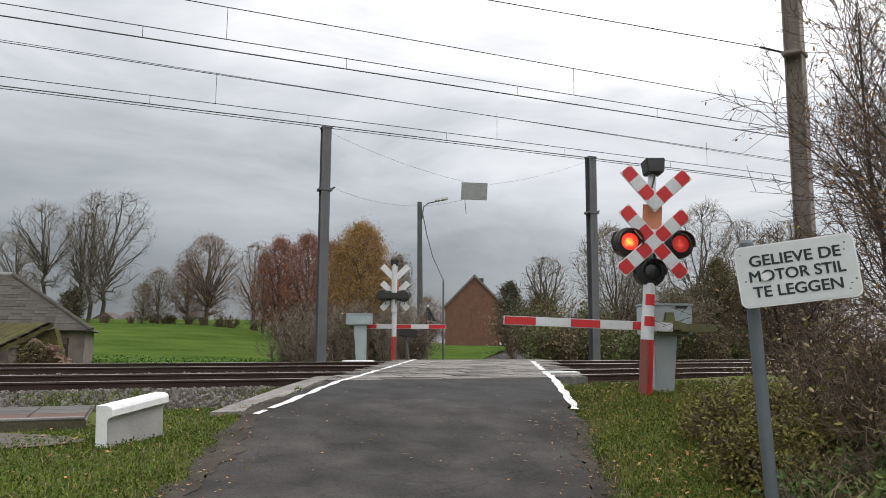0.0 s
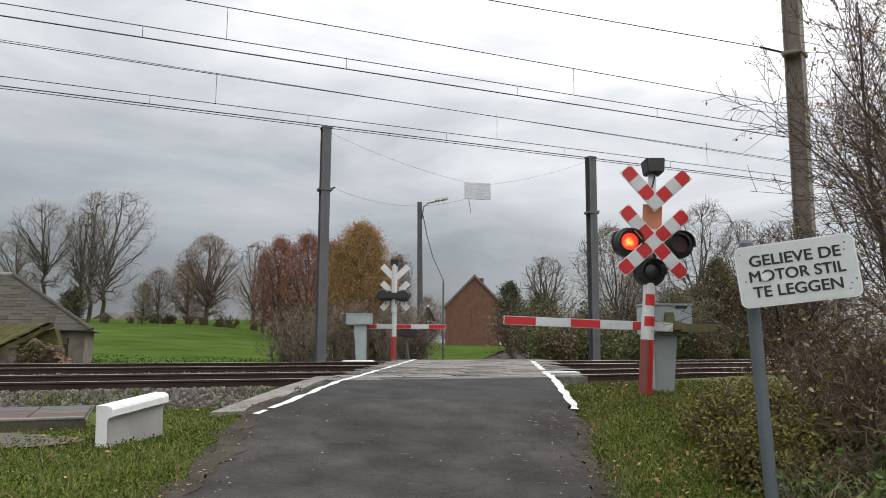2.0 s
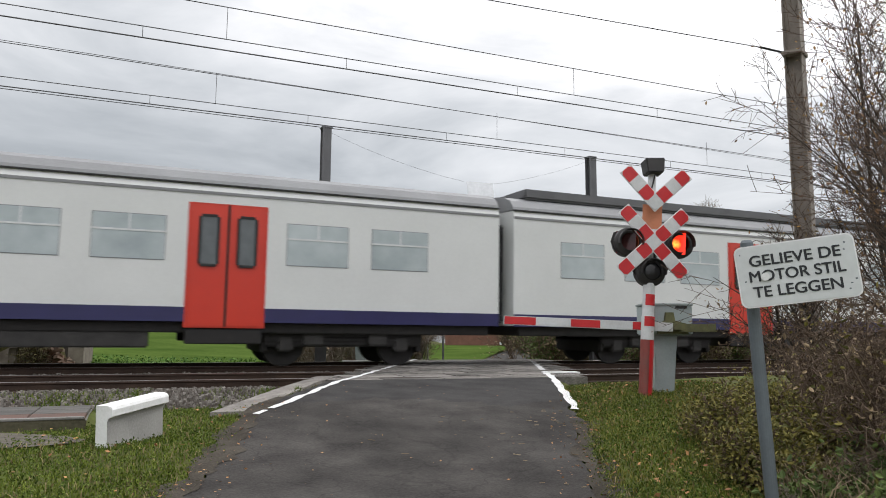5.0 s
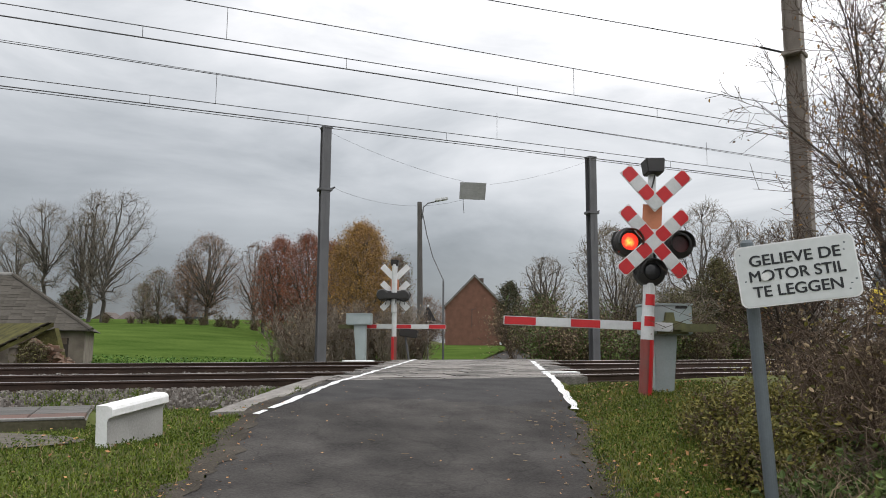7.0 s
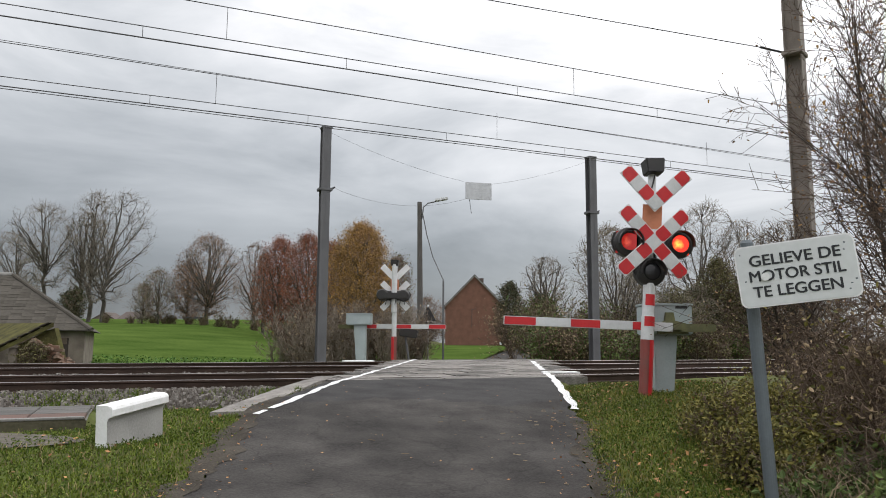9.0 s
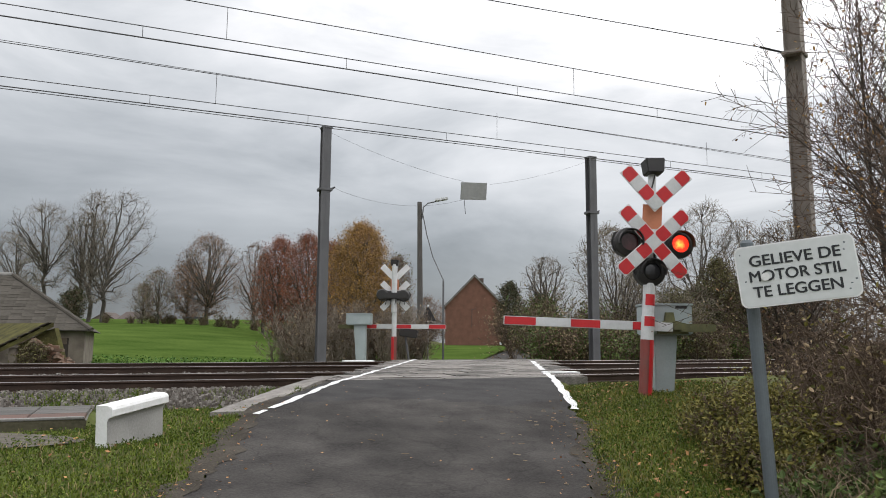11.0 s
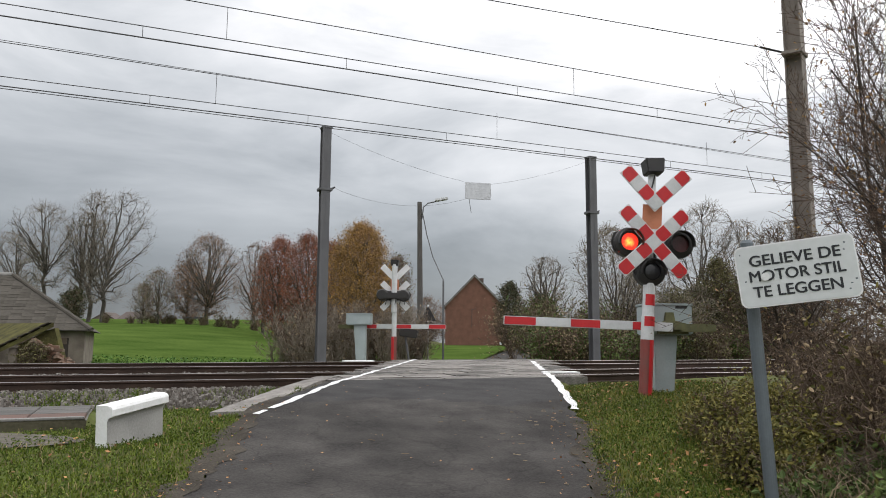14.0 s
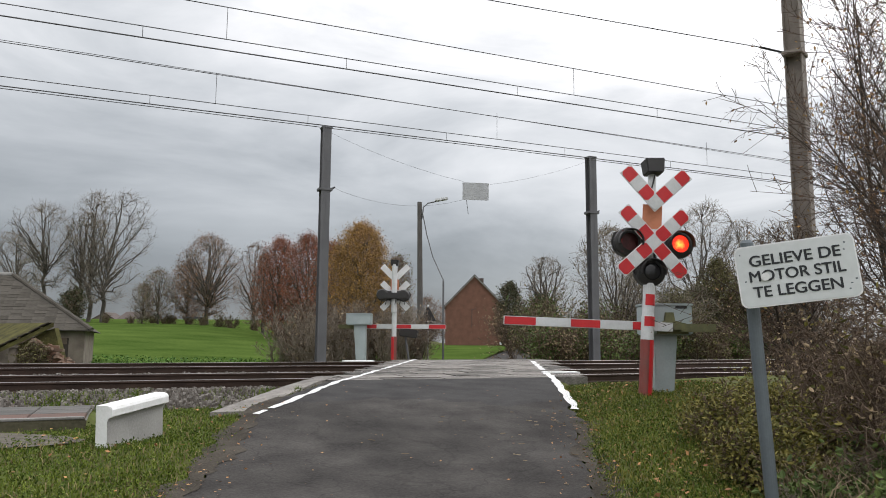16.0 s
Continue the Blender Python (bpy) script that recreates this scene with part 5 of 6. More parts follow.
def build_tree(name, m, label, seed, h, r, counts, ratios, angles, up, bark="bark", twig="twig", twig_r=None, leaf=None, n_leaf=0, leaf_size=0.1, cloud=0.3, first=0.25, stems=1, group="trees", category="tree", low=1.0, splay=0.25):
    rng = np.random.default_rng(seed)
    t = thing(name, m, label, category, group)
    feet = []
    for k in range(stems):
        a = rng.uniform(0, 6.28)
        o = 0.0 if stems == 1 else rng.uniform(0.1, 0.9) * splay * h * 0.35
        d = (math.cos(a) * splay * rng.uniform(0.3, 1) if stems > 1 else rng.normal(0, 0.04), math.sin(a) * splay * rng.uniform(0.3, 1) if stems > 1 else rng.normal(0, 0.04), 1)
        feet.append(((math.cos(a) * o, math.sin(a) * o, -0.15), d, h * rng.uniform(0.75, 1.0) if stems > 1 else h * 0.86, r))
    levels, tips = grow(rng, feet, counts, ratios, angles, up, first=first)
    main = levels[0] + levels[1]
    fine = [s for l in levels[2:] for s in l]
    if twig_r:
        fine = [(a, b, max(x, twig_r), max(y, twig_r * 0.7)) for a, b, x, y in fine]
        main = [(a, b, max(x, twig_r), max(y, twig_r)) for a, b, x, y in main]
    tagged(mesh_part("trunk" if stems == 1 else "stem", *seg_mesh(main, 6), bark, t), kind="" if stems == 1 else "stuff")
    if fine:
        tagged(mesh_part("branchwork", *seg_mesh(fine, 3), twig, t, "fine bare branchwork"), kind="stuff")
    if leaf:
        i = rng.integers(0, len(tips), n_leaf)
        ends = np.array([tips[k][0] + (tips[k][1] - tips[k][0]) * rng.uniform(0, 1) for k in i]) + rng.normal(0, cloud, (n_leaf, 3))
        ends = ends[ends[:, 2] < h * low] if low < 1 else ends
        tagged(mesh_part("foliage", *leaf_mesh(ends, leaf_size, rng, 0.3, leaf_size < 0.04), leaf, t, "remaining autumn foliage"), kind="stuff")
    return t


def crown_tree(name, m, label, seed, h, clear, wide, r, limbs=34, boughs=300, sprays=2200, twigs=2, belly=0.45, rise=0.35, lean=(0.0, 0.0), bark="bark_dark", twig="twig", twig_r=0.015, leaf=None, n_leaf=0, leaf_size=0.1, cloud=0.3, low=1.0, trunk_top=0.8, spray=0.9, foot=0.35, group="trees", category="tree"):
    """A tree whose boughs reach out to fill a rounded crown: h its height, clear the height of the lowest limb, wide the crown's half width."""
    rg = np.random.default_rng(seed)
    t = thing(name, m, label, category, group)

    def spread(n, inner):
        u = rg.uniform(0, 1, n) ** 0.9
        up = np.clip((u - belly) / (1 - belly), 0, 1)
        dn = np.clip((belly - u) / belly, 0, 1)
        rad = wide * np.where(u > belly, np.sqrt(1 - up ** 2.2), 1 - (1 - foot) * dn ** 1.6)
        a = rg.uniform(0, 2 * math.pi, n)
        lump = 1 + 0.10 * np.sin(3 * a + seed) + 0.08 * np.sin(5 * a + 7 * u + seed * 2)
        q = rad * lump * np.sqrt(rg.uniform(inner ** 2, 1, n))
        z = clear * 0.9 + (h - clear * 0.9) * u
        return np.stack([np.cos(a) * q + lean[0] * u, np.sin(a) * q + lean[1] * u, z], 1)

    def bow(p0, d0, p2, n, wave):
        p1 = p0 + d0 * np.linalg.norm(p2 - p0) * 0.42
        k = np.linspace(0, 1, n + 1)[:, None]
        c = (1 - k) ** 2 * p0 + 2 * k * (1 - k) * p1 + k ** 2 * p2
        c[1:-1] += rg.normal(0, wave, (n - 1, 3))
        return c

    def lay(c, r0, r1, segs, nodes, dirs):
        n = len(c) - 1
        for k in range(n):
            segs.append((c[k], c[k + 1], r0 + (r1 - r0) * k / n, r0 + (r1 - r0) * (k + 1) / n))
            d = c[k + 1] - c[k]
            nodes.append(c[k + 1])
            dirs.append(d / (np.linalg.norm(d) + 1e-9))

    main, fine, ends = [], [], []
    nodes, dirs = [], []
    top = np.array((lean[0] * 0.75, lean[1] * 0.75, h * trunk_top))
    stem = bow(np.array((0, 0, -0.3)), np.array((0, 0, 1.0)), top, 9, 0.012 * h)
    lay(stem, r, r * 0.22, main, nodes, dirs)
    for p in spread(limbs, 0.75):
        zs = min(clear + max(0, p[2] - clear) * rise * rg.uniform(0.7, 1.5), h * trunk_top * 0.95)
        k = np.interp(zs, stem[:, 2], np.arange(len(stem)))
        i = min(int(k), len(stem) - 2)
        p0 = stem[i] + (stem[i + 1] - stem[i]) * (k - i)
        out = p - p0
        out /= np.linalg.norm(out) + 1e-9
        d = out + np.array((0, 0, 0.12))
        rr = r * (0.42 - 0.25 * zs / h)
        lay(bow(p0, d / np.linalg.norm(d), p, 6, 0.010 * h), rr, rr * 0.25, main, nodes, dirs)
    for count, inner, n, r0, r1, segs in ((boughs, 0.45, 4, 0.085 * r, 0.05 * r, main), (sprays, 0.25, 3, 0.04 * r, 0.02 * r, fine)):
        nn, dd = np.array(nodes), np.array(dirs)
        for p in spread(count, inner):
            v = p - nn
            l = np.linalg.norm(v, axis=1) + 1e-6
            cost = l * (2.7 - 1.7 * (v * dd).sum(1) / l) + np.where(nn[:, 2] < clear * 0.9, 50, 0) + np.where(l < 0.25, 9, 0)
            i = int(np.argmin(cost))
            d = dd[i] * 0.3 + v[i] / l[i] * 0.8
            c = bow(nn[i], d / np.linalg.norm(d), p, n, 0.05 * l[i])
            lay(c, max(r0, twig_r * 1.3), max(r1, twig_r), segs, nodes, dirs)
            if segs is fine:
                d = dirs[-1]
                ends.append((c[-2], c[-1]))
                for _ in range(twigs):
                    e = d + rg.normal(0, 0.5, 3) + np.array((0, 0, 0.15))
                    q = c[-1 - rg.integers(0, 2)]
                    tip = q + e / np.linalg.norm(e) * spray * rg.uniform(0.4, 1.0)
                    fine.append((q, tip, twig_r, twig_r * 0.6))
                    ends.append((q, tip))
    main = [(a, b, max(x, twig_r), max(y, twig_r)) for a, b, x, y in main]
    mesh_part("trunk", *seg_mesh(main, 6), bark, t)
    tagged(mesh_part("branchwork", *seg_mesh(fine, 3), twig, t, "fine bare branchwork"), kind="stuff")
    if leaf:
        e = np.array(ends)
        e = e[e[:, 1, 2] < h * low] if low < 1 else e
        i = rg.integers(0, len(e), n_leaf)
        f = rg.uniform(0, 1, (n_leaf, 1))
        pts = e[i, 0] * (1 - f) + e[i, 1] * f + rg.normal(0, cloud, (n_leaf, 3))
        tagged(mesh_part("foliage", *leaf_mesh(pts, leaf_size, rg, 0.3), leaf, t, "remaining autumn foliage"), kind="stuff")
    return t


SWAYING = []


def ground_pose(x, y, dz=0.0, turn=0.0):
    return pose(x, y, land(x, y) + dz, 0, 0, turn)


def build_far_trees():
    # tall bare poplars behind the field: fans of steep limbs
    # the lighter bark and twig colours stand in for the haze of distance
    P = dict(limbs=30, boughs=150, sprays=850, twigs=2, belly=0.62, rise=0.30, twig_r=0.012, spray=1.3, foot=0.45, group="poplars", bark="bark", twig="twig", trunk_top=0.88)
    for k, (x, y, h, clear, wide, lean) in enumerate(((-50.3, 108, 19.6, 3.0, 5.0, (2.6, 0)), (-53.4, 110, 20.0, 3.5, 3.6, (0.4, 0)), (-59.3, 108, 17.8, 5.5, 5.4, (-0.5, 0)), (-55.6, 111, 17.0, 4.0, 3.2, (1.2, 0)), (-66.5, 114, 14.0, 3.0, 4.6, (-1.0, 0)))):
        crown_tree("poplar_tree", ground_pose(x, y), "tall bare grey poplar behind the green field", 20 + k, h, clear, wide, 0.34, lean=lean, **P)
    B = dict(belly=0.42, rise=0.30, twig="twig_russet", bark="bark", twig_r=0.010)
    crown_tree("bare_tree", ground_pose(-52.2, 103), "dark ivy-grown bush between the poplars", 27, 4.6, 0.6, 1.9, 0.16, limbs=16, boughs=80, sprays=500, leaf="leaf_dark", n_leaf=4200, leaf_size=0.12, cloud=0.3, **B)
    crown_tree("bare_tree", ground_pose(-41.0, 100), "small bare tree beyond the field", 28, 5.6, 0.5, 1.7, 0.14, limbs=18, boughs=90, sprays=600, belly=0.5, rise=0.4, twig_r=0.014)
    crown_tree("bare_tree", ground_pose(-37.8, 97), "yellowish half-bare tree at the field edge", 32, 7.4, 0.8, 2.4, 0.18, limbs=20, boughs=90, sprays=600, leaf="leaf_olive", n_leaf=2600, leaf_size=0.08, cloud=0.35, **B)
    crown_tree("beech_tree", ground_pose(-34.6, 99), "russet-brown beech at the field edge", 33, 8.6, 0.9, 2.6, 0.2, limbs=20, boughs=100, sprays=650, leaf="leaf_brown", n_leaf=4800, leaf_size=0.09, cloud=0.35, **B)
    crown_tree("beech_tree", ground_pose(-31.3, 97), "round half-bare beech with brownish twigs", 31, 12.0, 1.4, 4.4, 0.36, limbs=46, boughs=260, sprays=1500, leaf="leaf_brown", n_leaf=3400, leaf_size=0.085, cloud=0.3, **B)
    crown_tree("bare_tree", ground_pose(-23.3, 90), "bare grey-brown tree beside russet trees", 34, 10.8, 1.0, 2.6, 0.24, limbs=26, boughs=130, sprays=800, belly=0.5, rise=0.3, bark="bark", twig="twig_russet", twig_r=0.010)
    crown_tree("bare_tree", ground_pose(-20.6, 84), "slender bare tree beside russet trees", 39, 9.4, 0.8, 1.9, 0.2, limbs=20, boughs=100, sprays=600, belly=0.5, rise=0.3, bark="bark", twig="twig_russet", twig_r=0.010)
    crown_tree("copper_beech", ground_pose(-17.5, 78), "russet copper beech losing its leaves", 35, 10.6, 0.9, 2.7, 0.26, limbs=34, boughs=180, sprays=1000, leaf="leaf_red", n_leaf=16000, leaf_size=0.075, cloud=0.28, **B)
    crown_tree("copper_beech", ground_pose(-13.7, 74), "russet copper beech beside a golden tree", 36, 10.9, 0.9, 2.6, 0.26, limbs=34, boughs=180, sprays=1000, leaf="leaf_red", n_leaf=16000, leaf_size=0.075, cloud=0.28, **B)
    crown_tree("copper_beech", ground_pose(-10.6, 70), "russet copper beech behind a golden tree", 40, 9.8, 0.9, 2.4, 0.24, limbs=30, boughs=200, sprays=1400, leaf="leaf_red", n_leaf=11000, leaf_size=0.075, cloud=0.28, **B)
    crown_tree("golden_tree", ground_pose(-6.55, 58), "golden-brown leafy autumn tree", 37, 9.9, 0.8, 2.75, 0.26, limbs=36, boughs=240, sprays=1700, leaf="leaf_gold", n_leaf=52000, leaf_size=0.062, cloud=0.26, **B)
    crown_tree("small_tree", ground_pose(-3.9, 62), "bare brown tree beside the golden tree", 38, 8.0, 0.6, 1.5, 0.16, limbs=20, boughs=120, sprays=900, leaf="leaf_olive", n_leaf=2500, leaf_size=0.08, cloud=0.3, **B)
    # round bare tree with an ivy-covered foot beyond the house, and evergreens beside it
    crown_tree("bare_tree", ground_pose(8.75, 62), "round bare tree with ivy on its trunk", 41, 8.1, 1.3, 2.45, 0.28, limbs=32, boughs=150, sprays=800, belly=0.55, rise=0.25, bark="bark", twig_r=0.008, spray=0.6)
    E = dict(limbs=20, boughs=110, sprays=700, leaf="leaf_dark", leaf_size=0.075, belly=0.4, rise=0.6, twig="twig_brown", twig_r=0.010, spray=0.5)
    crown_tree("evergreen_tree", ground_pose(5.55, 60), "dark evergreen beside the brick house", 42, 5.6, 0.5, 1.2, 0.16, n_leaf=7500, cloud=0.15, **E)
    crown_tree("evergreen_shrub", ground_pose(8.2, 60.5), "dark ivy mound round a tree trunk", 45, 4.6, 0.4, 1.5, 0.16, n_leaf=12000, cloud=0.2, **E)
    crown_tree("evergreen_shrub", ground_pose(6.7, 57), "green shrub at the lane beyond the line", 46, 3.2, 0.3, 1.5, 0.12, n_leaf=9000, cloud=0.2, **dict(E, leaf="leaf_green"))
    crown_tree("bare_tree", ground_pose(1.2, 105), "low bare tree behind the house", 43, 6.2, 0.6, 2.6, 0.2, limbs=22, boughs=130, sprays=800, **B)
    crown_tree("bare_tree", ground_pose(-2.2, 100), "low bare tree behind the street lamp", 44, 6.6, 0.6, 2.4, 0.2, limbs=22, boughs=130, sprays=800, **B)
    for k, (x, y, h, w) in enumerate(((9.4, 29.5, 3.0, 1.2), (13.6, 30.5, 3.9, 1.4), (15.8, 31.5, 4.3, 1.6), (10.6, 30.5, 3.4, 1.1))):
        crown_tree("lineside_shrub", ground_pose(x, y), "dense olive-brown shrub in the lineside wood", 60 + k, h, 0.3, w, 0.07, n_leaf=6500, cloud=0.12, group="thicket", category="shrub", **dict(E, leaf=("leaf_olive", "leaf_dark")[k % 2], leaf_size=0.04, twig="twig", twig_r=0.006))
    crown_tree("ivy_mound", ground_pose(-9.85, 17.75), "brown ivy mound grown over the shed wall", 58, 0.85, 0.1, 0.38, 0.03, limbs=14, boughs=60, sprays=300, leaf="leaf_olive", n_leaf=2200, leaf_size=0.03, cloud=0.05, belly=0.3, twig="twig_brown", twig_r=0.005, spray=0.15, group="")
    # scrub along the top of the field
    hr, hedge = random.Random(14), []
    for k in range(13):
        x = -47 + k * 2.75 + hr.uniform(-0.9, 0.9)
        y = 103 - max(0, x + 40) * 0.9 + hr.uniform(-2, 2)
        if k < 4:
            hedge.append(build_tree("hedge_shrub", ground_pose(x, y), "brownish bare hedge shrub along the field edge", 300 + k, hr.uniform(0.9, 2.0), 0.05, counts=(8, 6, 4), ratios=(0.5, 0.5, 0.5), angles=((15, 50), (20, 60), (20, 70)), up=(0.1, 0.3, 0.2, 0.0), first=0.08, bark="twig_brown", twig="twig_brown", twig_r=0.014, stems=6, splay=0.6, leaf="leaf_olive", n_leaf=300, leaf_size=0.08, cloud=0.3, group="hedge shrubs", category="shrub"))
        else:
            copy_thing(hedge[k % 4], ground_pose(x, y, 0, hr.uniform(0, 360)))
    # the lineside wood beyond the mast
    W = dict(limbs=32, boughs=170, sprays=1300, belly=0.55, rise=0.25, bark="bark", twig="twig", twig_r=0.0065, spray=0.45, group="thicket")
    crown_tree("bare_tree", ground_pose(8.1, 33), "leaning fine-twigged bare tree in the lineside wood", 50, 6.5, 0.7, 1.75, 0.11, lean=(-0.5, 0), leaf="leaf_olive", n_leaf=3000, leaf_size=0.035, cloud=0.1, **W)
    crown_tree("bare_tree", ground_pose(11.9, 34), "bare tree in the lineside wood", 51, 7.9, 1.2, 1.9, 0.13, lean=(0.5, 0), **dict(W, sprays=650))
    crown_tree("bare_tree", ground_pose(9.9, 36), "low bare tree in the lineside wood", 52, 5.2, 0.5, 1.6, 0.10, leaf="leaf_olive", n_leaf=2600, leaf_size=0.04, cloud=0.12, **dict(W, sprays=1200))
    crown_tree("bare_tree", ground_pose(14.6, 35), "bare tree in the lineside wood", 53, 7.2, 0.9, 1.8, 0.12, leaf="leaf_tan", n_leaf=800, leaf_size=0.04, cloud=0.1, **dict(W, sprays=700))
    crown_tree("bare_tree", ground_pose(17.2, 36), "bare tree in the lineside wood", 54, 7.4, 0.9, 2.0, 0.12, **dict(W, sprays=700))
    crown_tree("evergreen_tree", ground_pose(11.7, 31), "dark ivy-grown evergreen in the lineside wood", 55, 4.5, 0.5, 0.95, 0.12, n_leaf=16000, cloud=0.10, **dict(E, leaf="leaf_olive", leaf_size=0.04, twig_r=0.006))
    crown_tree("evergreen_tree", ground_pose(13.3, 32), "dark ivy-grown evergreen in the lineside wood", 56, 3.6, 0.4, 1.1, 0.12, n_leaf=14000, cloud=0.10, **dict(E, leaf="leaf_dark", leaf_size=0.04, twig_r=0.006))


S3 = dict(counts=(9, 6, 4), ratios=(0.5, 0.5, 0.5), angles=((15, 50), (20, 60), (20, 70)), up=(0.1, 0.3, 0.2, 0.0), first=0.08)


def build_thickets():
    """Lineside scrub beyond the far track, from the left mast to the lamp, and right of the lane."""
    rng, bare, full = random.Random(8), [], []
    spots = []
    for k in range(19):
        x = -4.9 + k * 0.30 + rng.uniform(-0.2, 0.2)
        spots.append((x, 24.2 + rng.uniform(-0.6, 1.8) + (0.0 if x > -3 else 0.4), rng.uniform(1.8, 2.9)))
    for k in range(5):
        spots.append((-5.6 + k * 0.45, 25.5 + rng.uniform(-0.5, 1), rng.uniform(1.5, 2.2)))
    for k, (x, y, h) in enumerate(spots):
        if -0.7 < x < 3.4:
            continue
        if len(bare) >= 6:
            copy_thing(bare[k % 6], ground_pose(x, y, 0, rng.uniform(0, 360)))
            continue
        bare.append(build_tree("shrub", ground_pose(x, y), "tangled bare brown lineside shrub", 100 + k, h, 0.03, bark="twig", twig="twig" if k % 2 else "twig_brown", twig_r=0.006, stems=7, splay=0.42, leaf="leaf_tan", n_leaf=120, leaf_size=0.045, cloud=0.2, group="lineside shrubs", category="shrub", **S3))
    for k in range(38):
        x = 3.9 + (k % 19) * 0.62 + rng.uniform(-0.3, 0.3)
        y = (25.5 if k < 19 else 30) + 0.42 * x + rng.uniform(-1.2, 1.8)
        g = k % 3 == 0
        if 8 <= k < 19 or k >= 27:
            copy_thing(full[k % 8 if k < 19 else 8 + (k - 19) % 8], ground_pose(x, y, 0, rng.uniform(0, 360)))
            continue
        full.append(build_tree("shrub", ground_pose(x, y), "green-leaved shrub beside the lane" if g else "brownish half-bare lineside shrub", 140 + k, rng.uniform(1.5, 2.2) + (0.9 if k > 18 else 0), 0.03, bark="twig_brown", twig="twig_brown", twig_r=0.007, stems=7, splay=0.55, leaf="leaf_green" if g else ("leaf_olive", "leaf_tan", "leaf_olive")[k % 3], n_leaf=2500 if g else 1100, leaf_size=0.05, cloud=0.25, group="lineside shrubs", category="shrub", **S3))


def build_near_shrubs():
    """The big half-bare shrubs on the bank beside the camera."""
    B = dict(counts=(12, 8, 5), ratios=(0.45, 0.5, 0.5), angles=((18, 50), (20, 60), (20, 70)), up=(0.05, 0.25, 0.1, 0.0), first=0.15)
    for k, (x, y, h, n, leaf) in enumerate(((5.3, 7.8, 5.0, 5, "leaf_brown"), (6.5, 9.0, 5.4, 5, "leaf_brown"), (6.1, 7.0, 5.2, 5, "leaf_gold"), (8.3, 10.5, 5.2, 5, "leaf_brown"), (5.0, 9.6, 2.8, 5, "leaf_tan"))):
        t = build_tree("tall_shrub", ground_pose(x, y), "tall half-bare shrub with a few yellow leaves", 200 + k, h, 0.035, bark="bark_dark", twig="twig_dark", twig_r=0.0038, stems=n, splay=0.42, leaf=leaf, n_leaf=1300, leaf_size=0.022, cloud=0.05, group="bank shrubs", category="shrub", **B)
        SWAYING.append((t, 0.35, k * 1.3))
    D = dict(counts=(9, 7, 5), ratios=(0.55, 0.5, 0.5), angles=((20, 60), (25, 70), (25, 80)), up=(0.0, 0.1, 0.0, -0.1), first=0.05)
    rng = random.Random(5)
    for k in range(12):
        x, y = 3.6 + (k % 4) * 0.75 + rng.uniform(-0.2, 0.2), 5.2 + (k // 4) * 1.5 + rng.uniform(-0.3, 0.3)
        build_tree("bramble", ground_pose(x + max(0, y - 6) * 0.35, y), "dense dark brown leafless bramble thicket", 230 + k, rng.uniform(1.2, 1.9), 0.016, bark="twig_brown", twig="twig_brown", twig_r=0.003, stems=8, splay=0.6, leaf="leaf_tan" if k % 3 else "leaf_yellow", n_leaf=700, leaf_size=0.024, cloud=0.12, group="brambles", category="bramble", **D)
    # the yellow-green leafy shrub at the verge
    for k, (x, y, h) in enumerate(((2.62, 6.0, 0.62), (2.88, 6.3, 0.75), (2.85, 6.9, 0.75), (3.10, 7.2, 0.8), (3.0, 7.8, 0.6), (3.2, 6.5, 0.75), (3.35, 8.4, 0.6))):
        build_tree("leafy_shrub", ground_pose(x, y), "low yellow-green leafy shrub on the verge", 260 + k, h, 0.012, bark="twig_brown", twig="twig_brown", twig_r=0.003, stems=8, splay=0.6, leaf="leaf_yellow", n_leaf=4600, leaf_size=0.0205, cloud=0.08, group="verge shrubs", category="shrub", **D)
    for k, (x, y, h) in enumerate(((2.95, 5.1, 0.4), (3.35, 5.3, 0.6), (3.8, 5.6, 0.75), (3.05, 4.9, 0.42), (3.5, 5.0, 0.5), (3.25, 5.6, 0.55), (2.6, 5.3, 0.35), (4.2, 6.2, 0.9))):
        build_tree("ivy_clump", ground_pose(x, y), "green ivy and nettles at the foot of the brambles", 280 + k, h, 0.010, bark="twig", twig="twig", twig_r=0.003, stems=7, splay=0.7, leaf="leaf_green", n_leaf=1100, leaf_size=0.028, cloud=0.09, group="verge shrubs", category="shrub", **D)


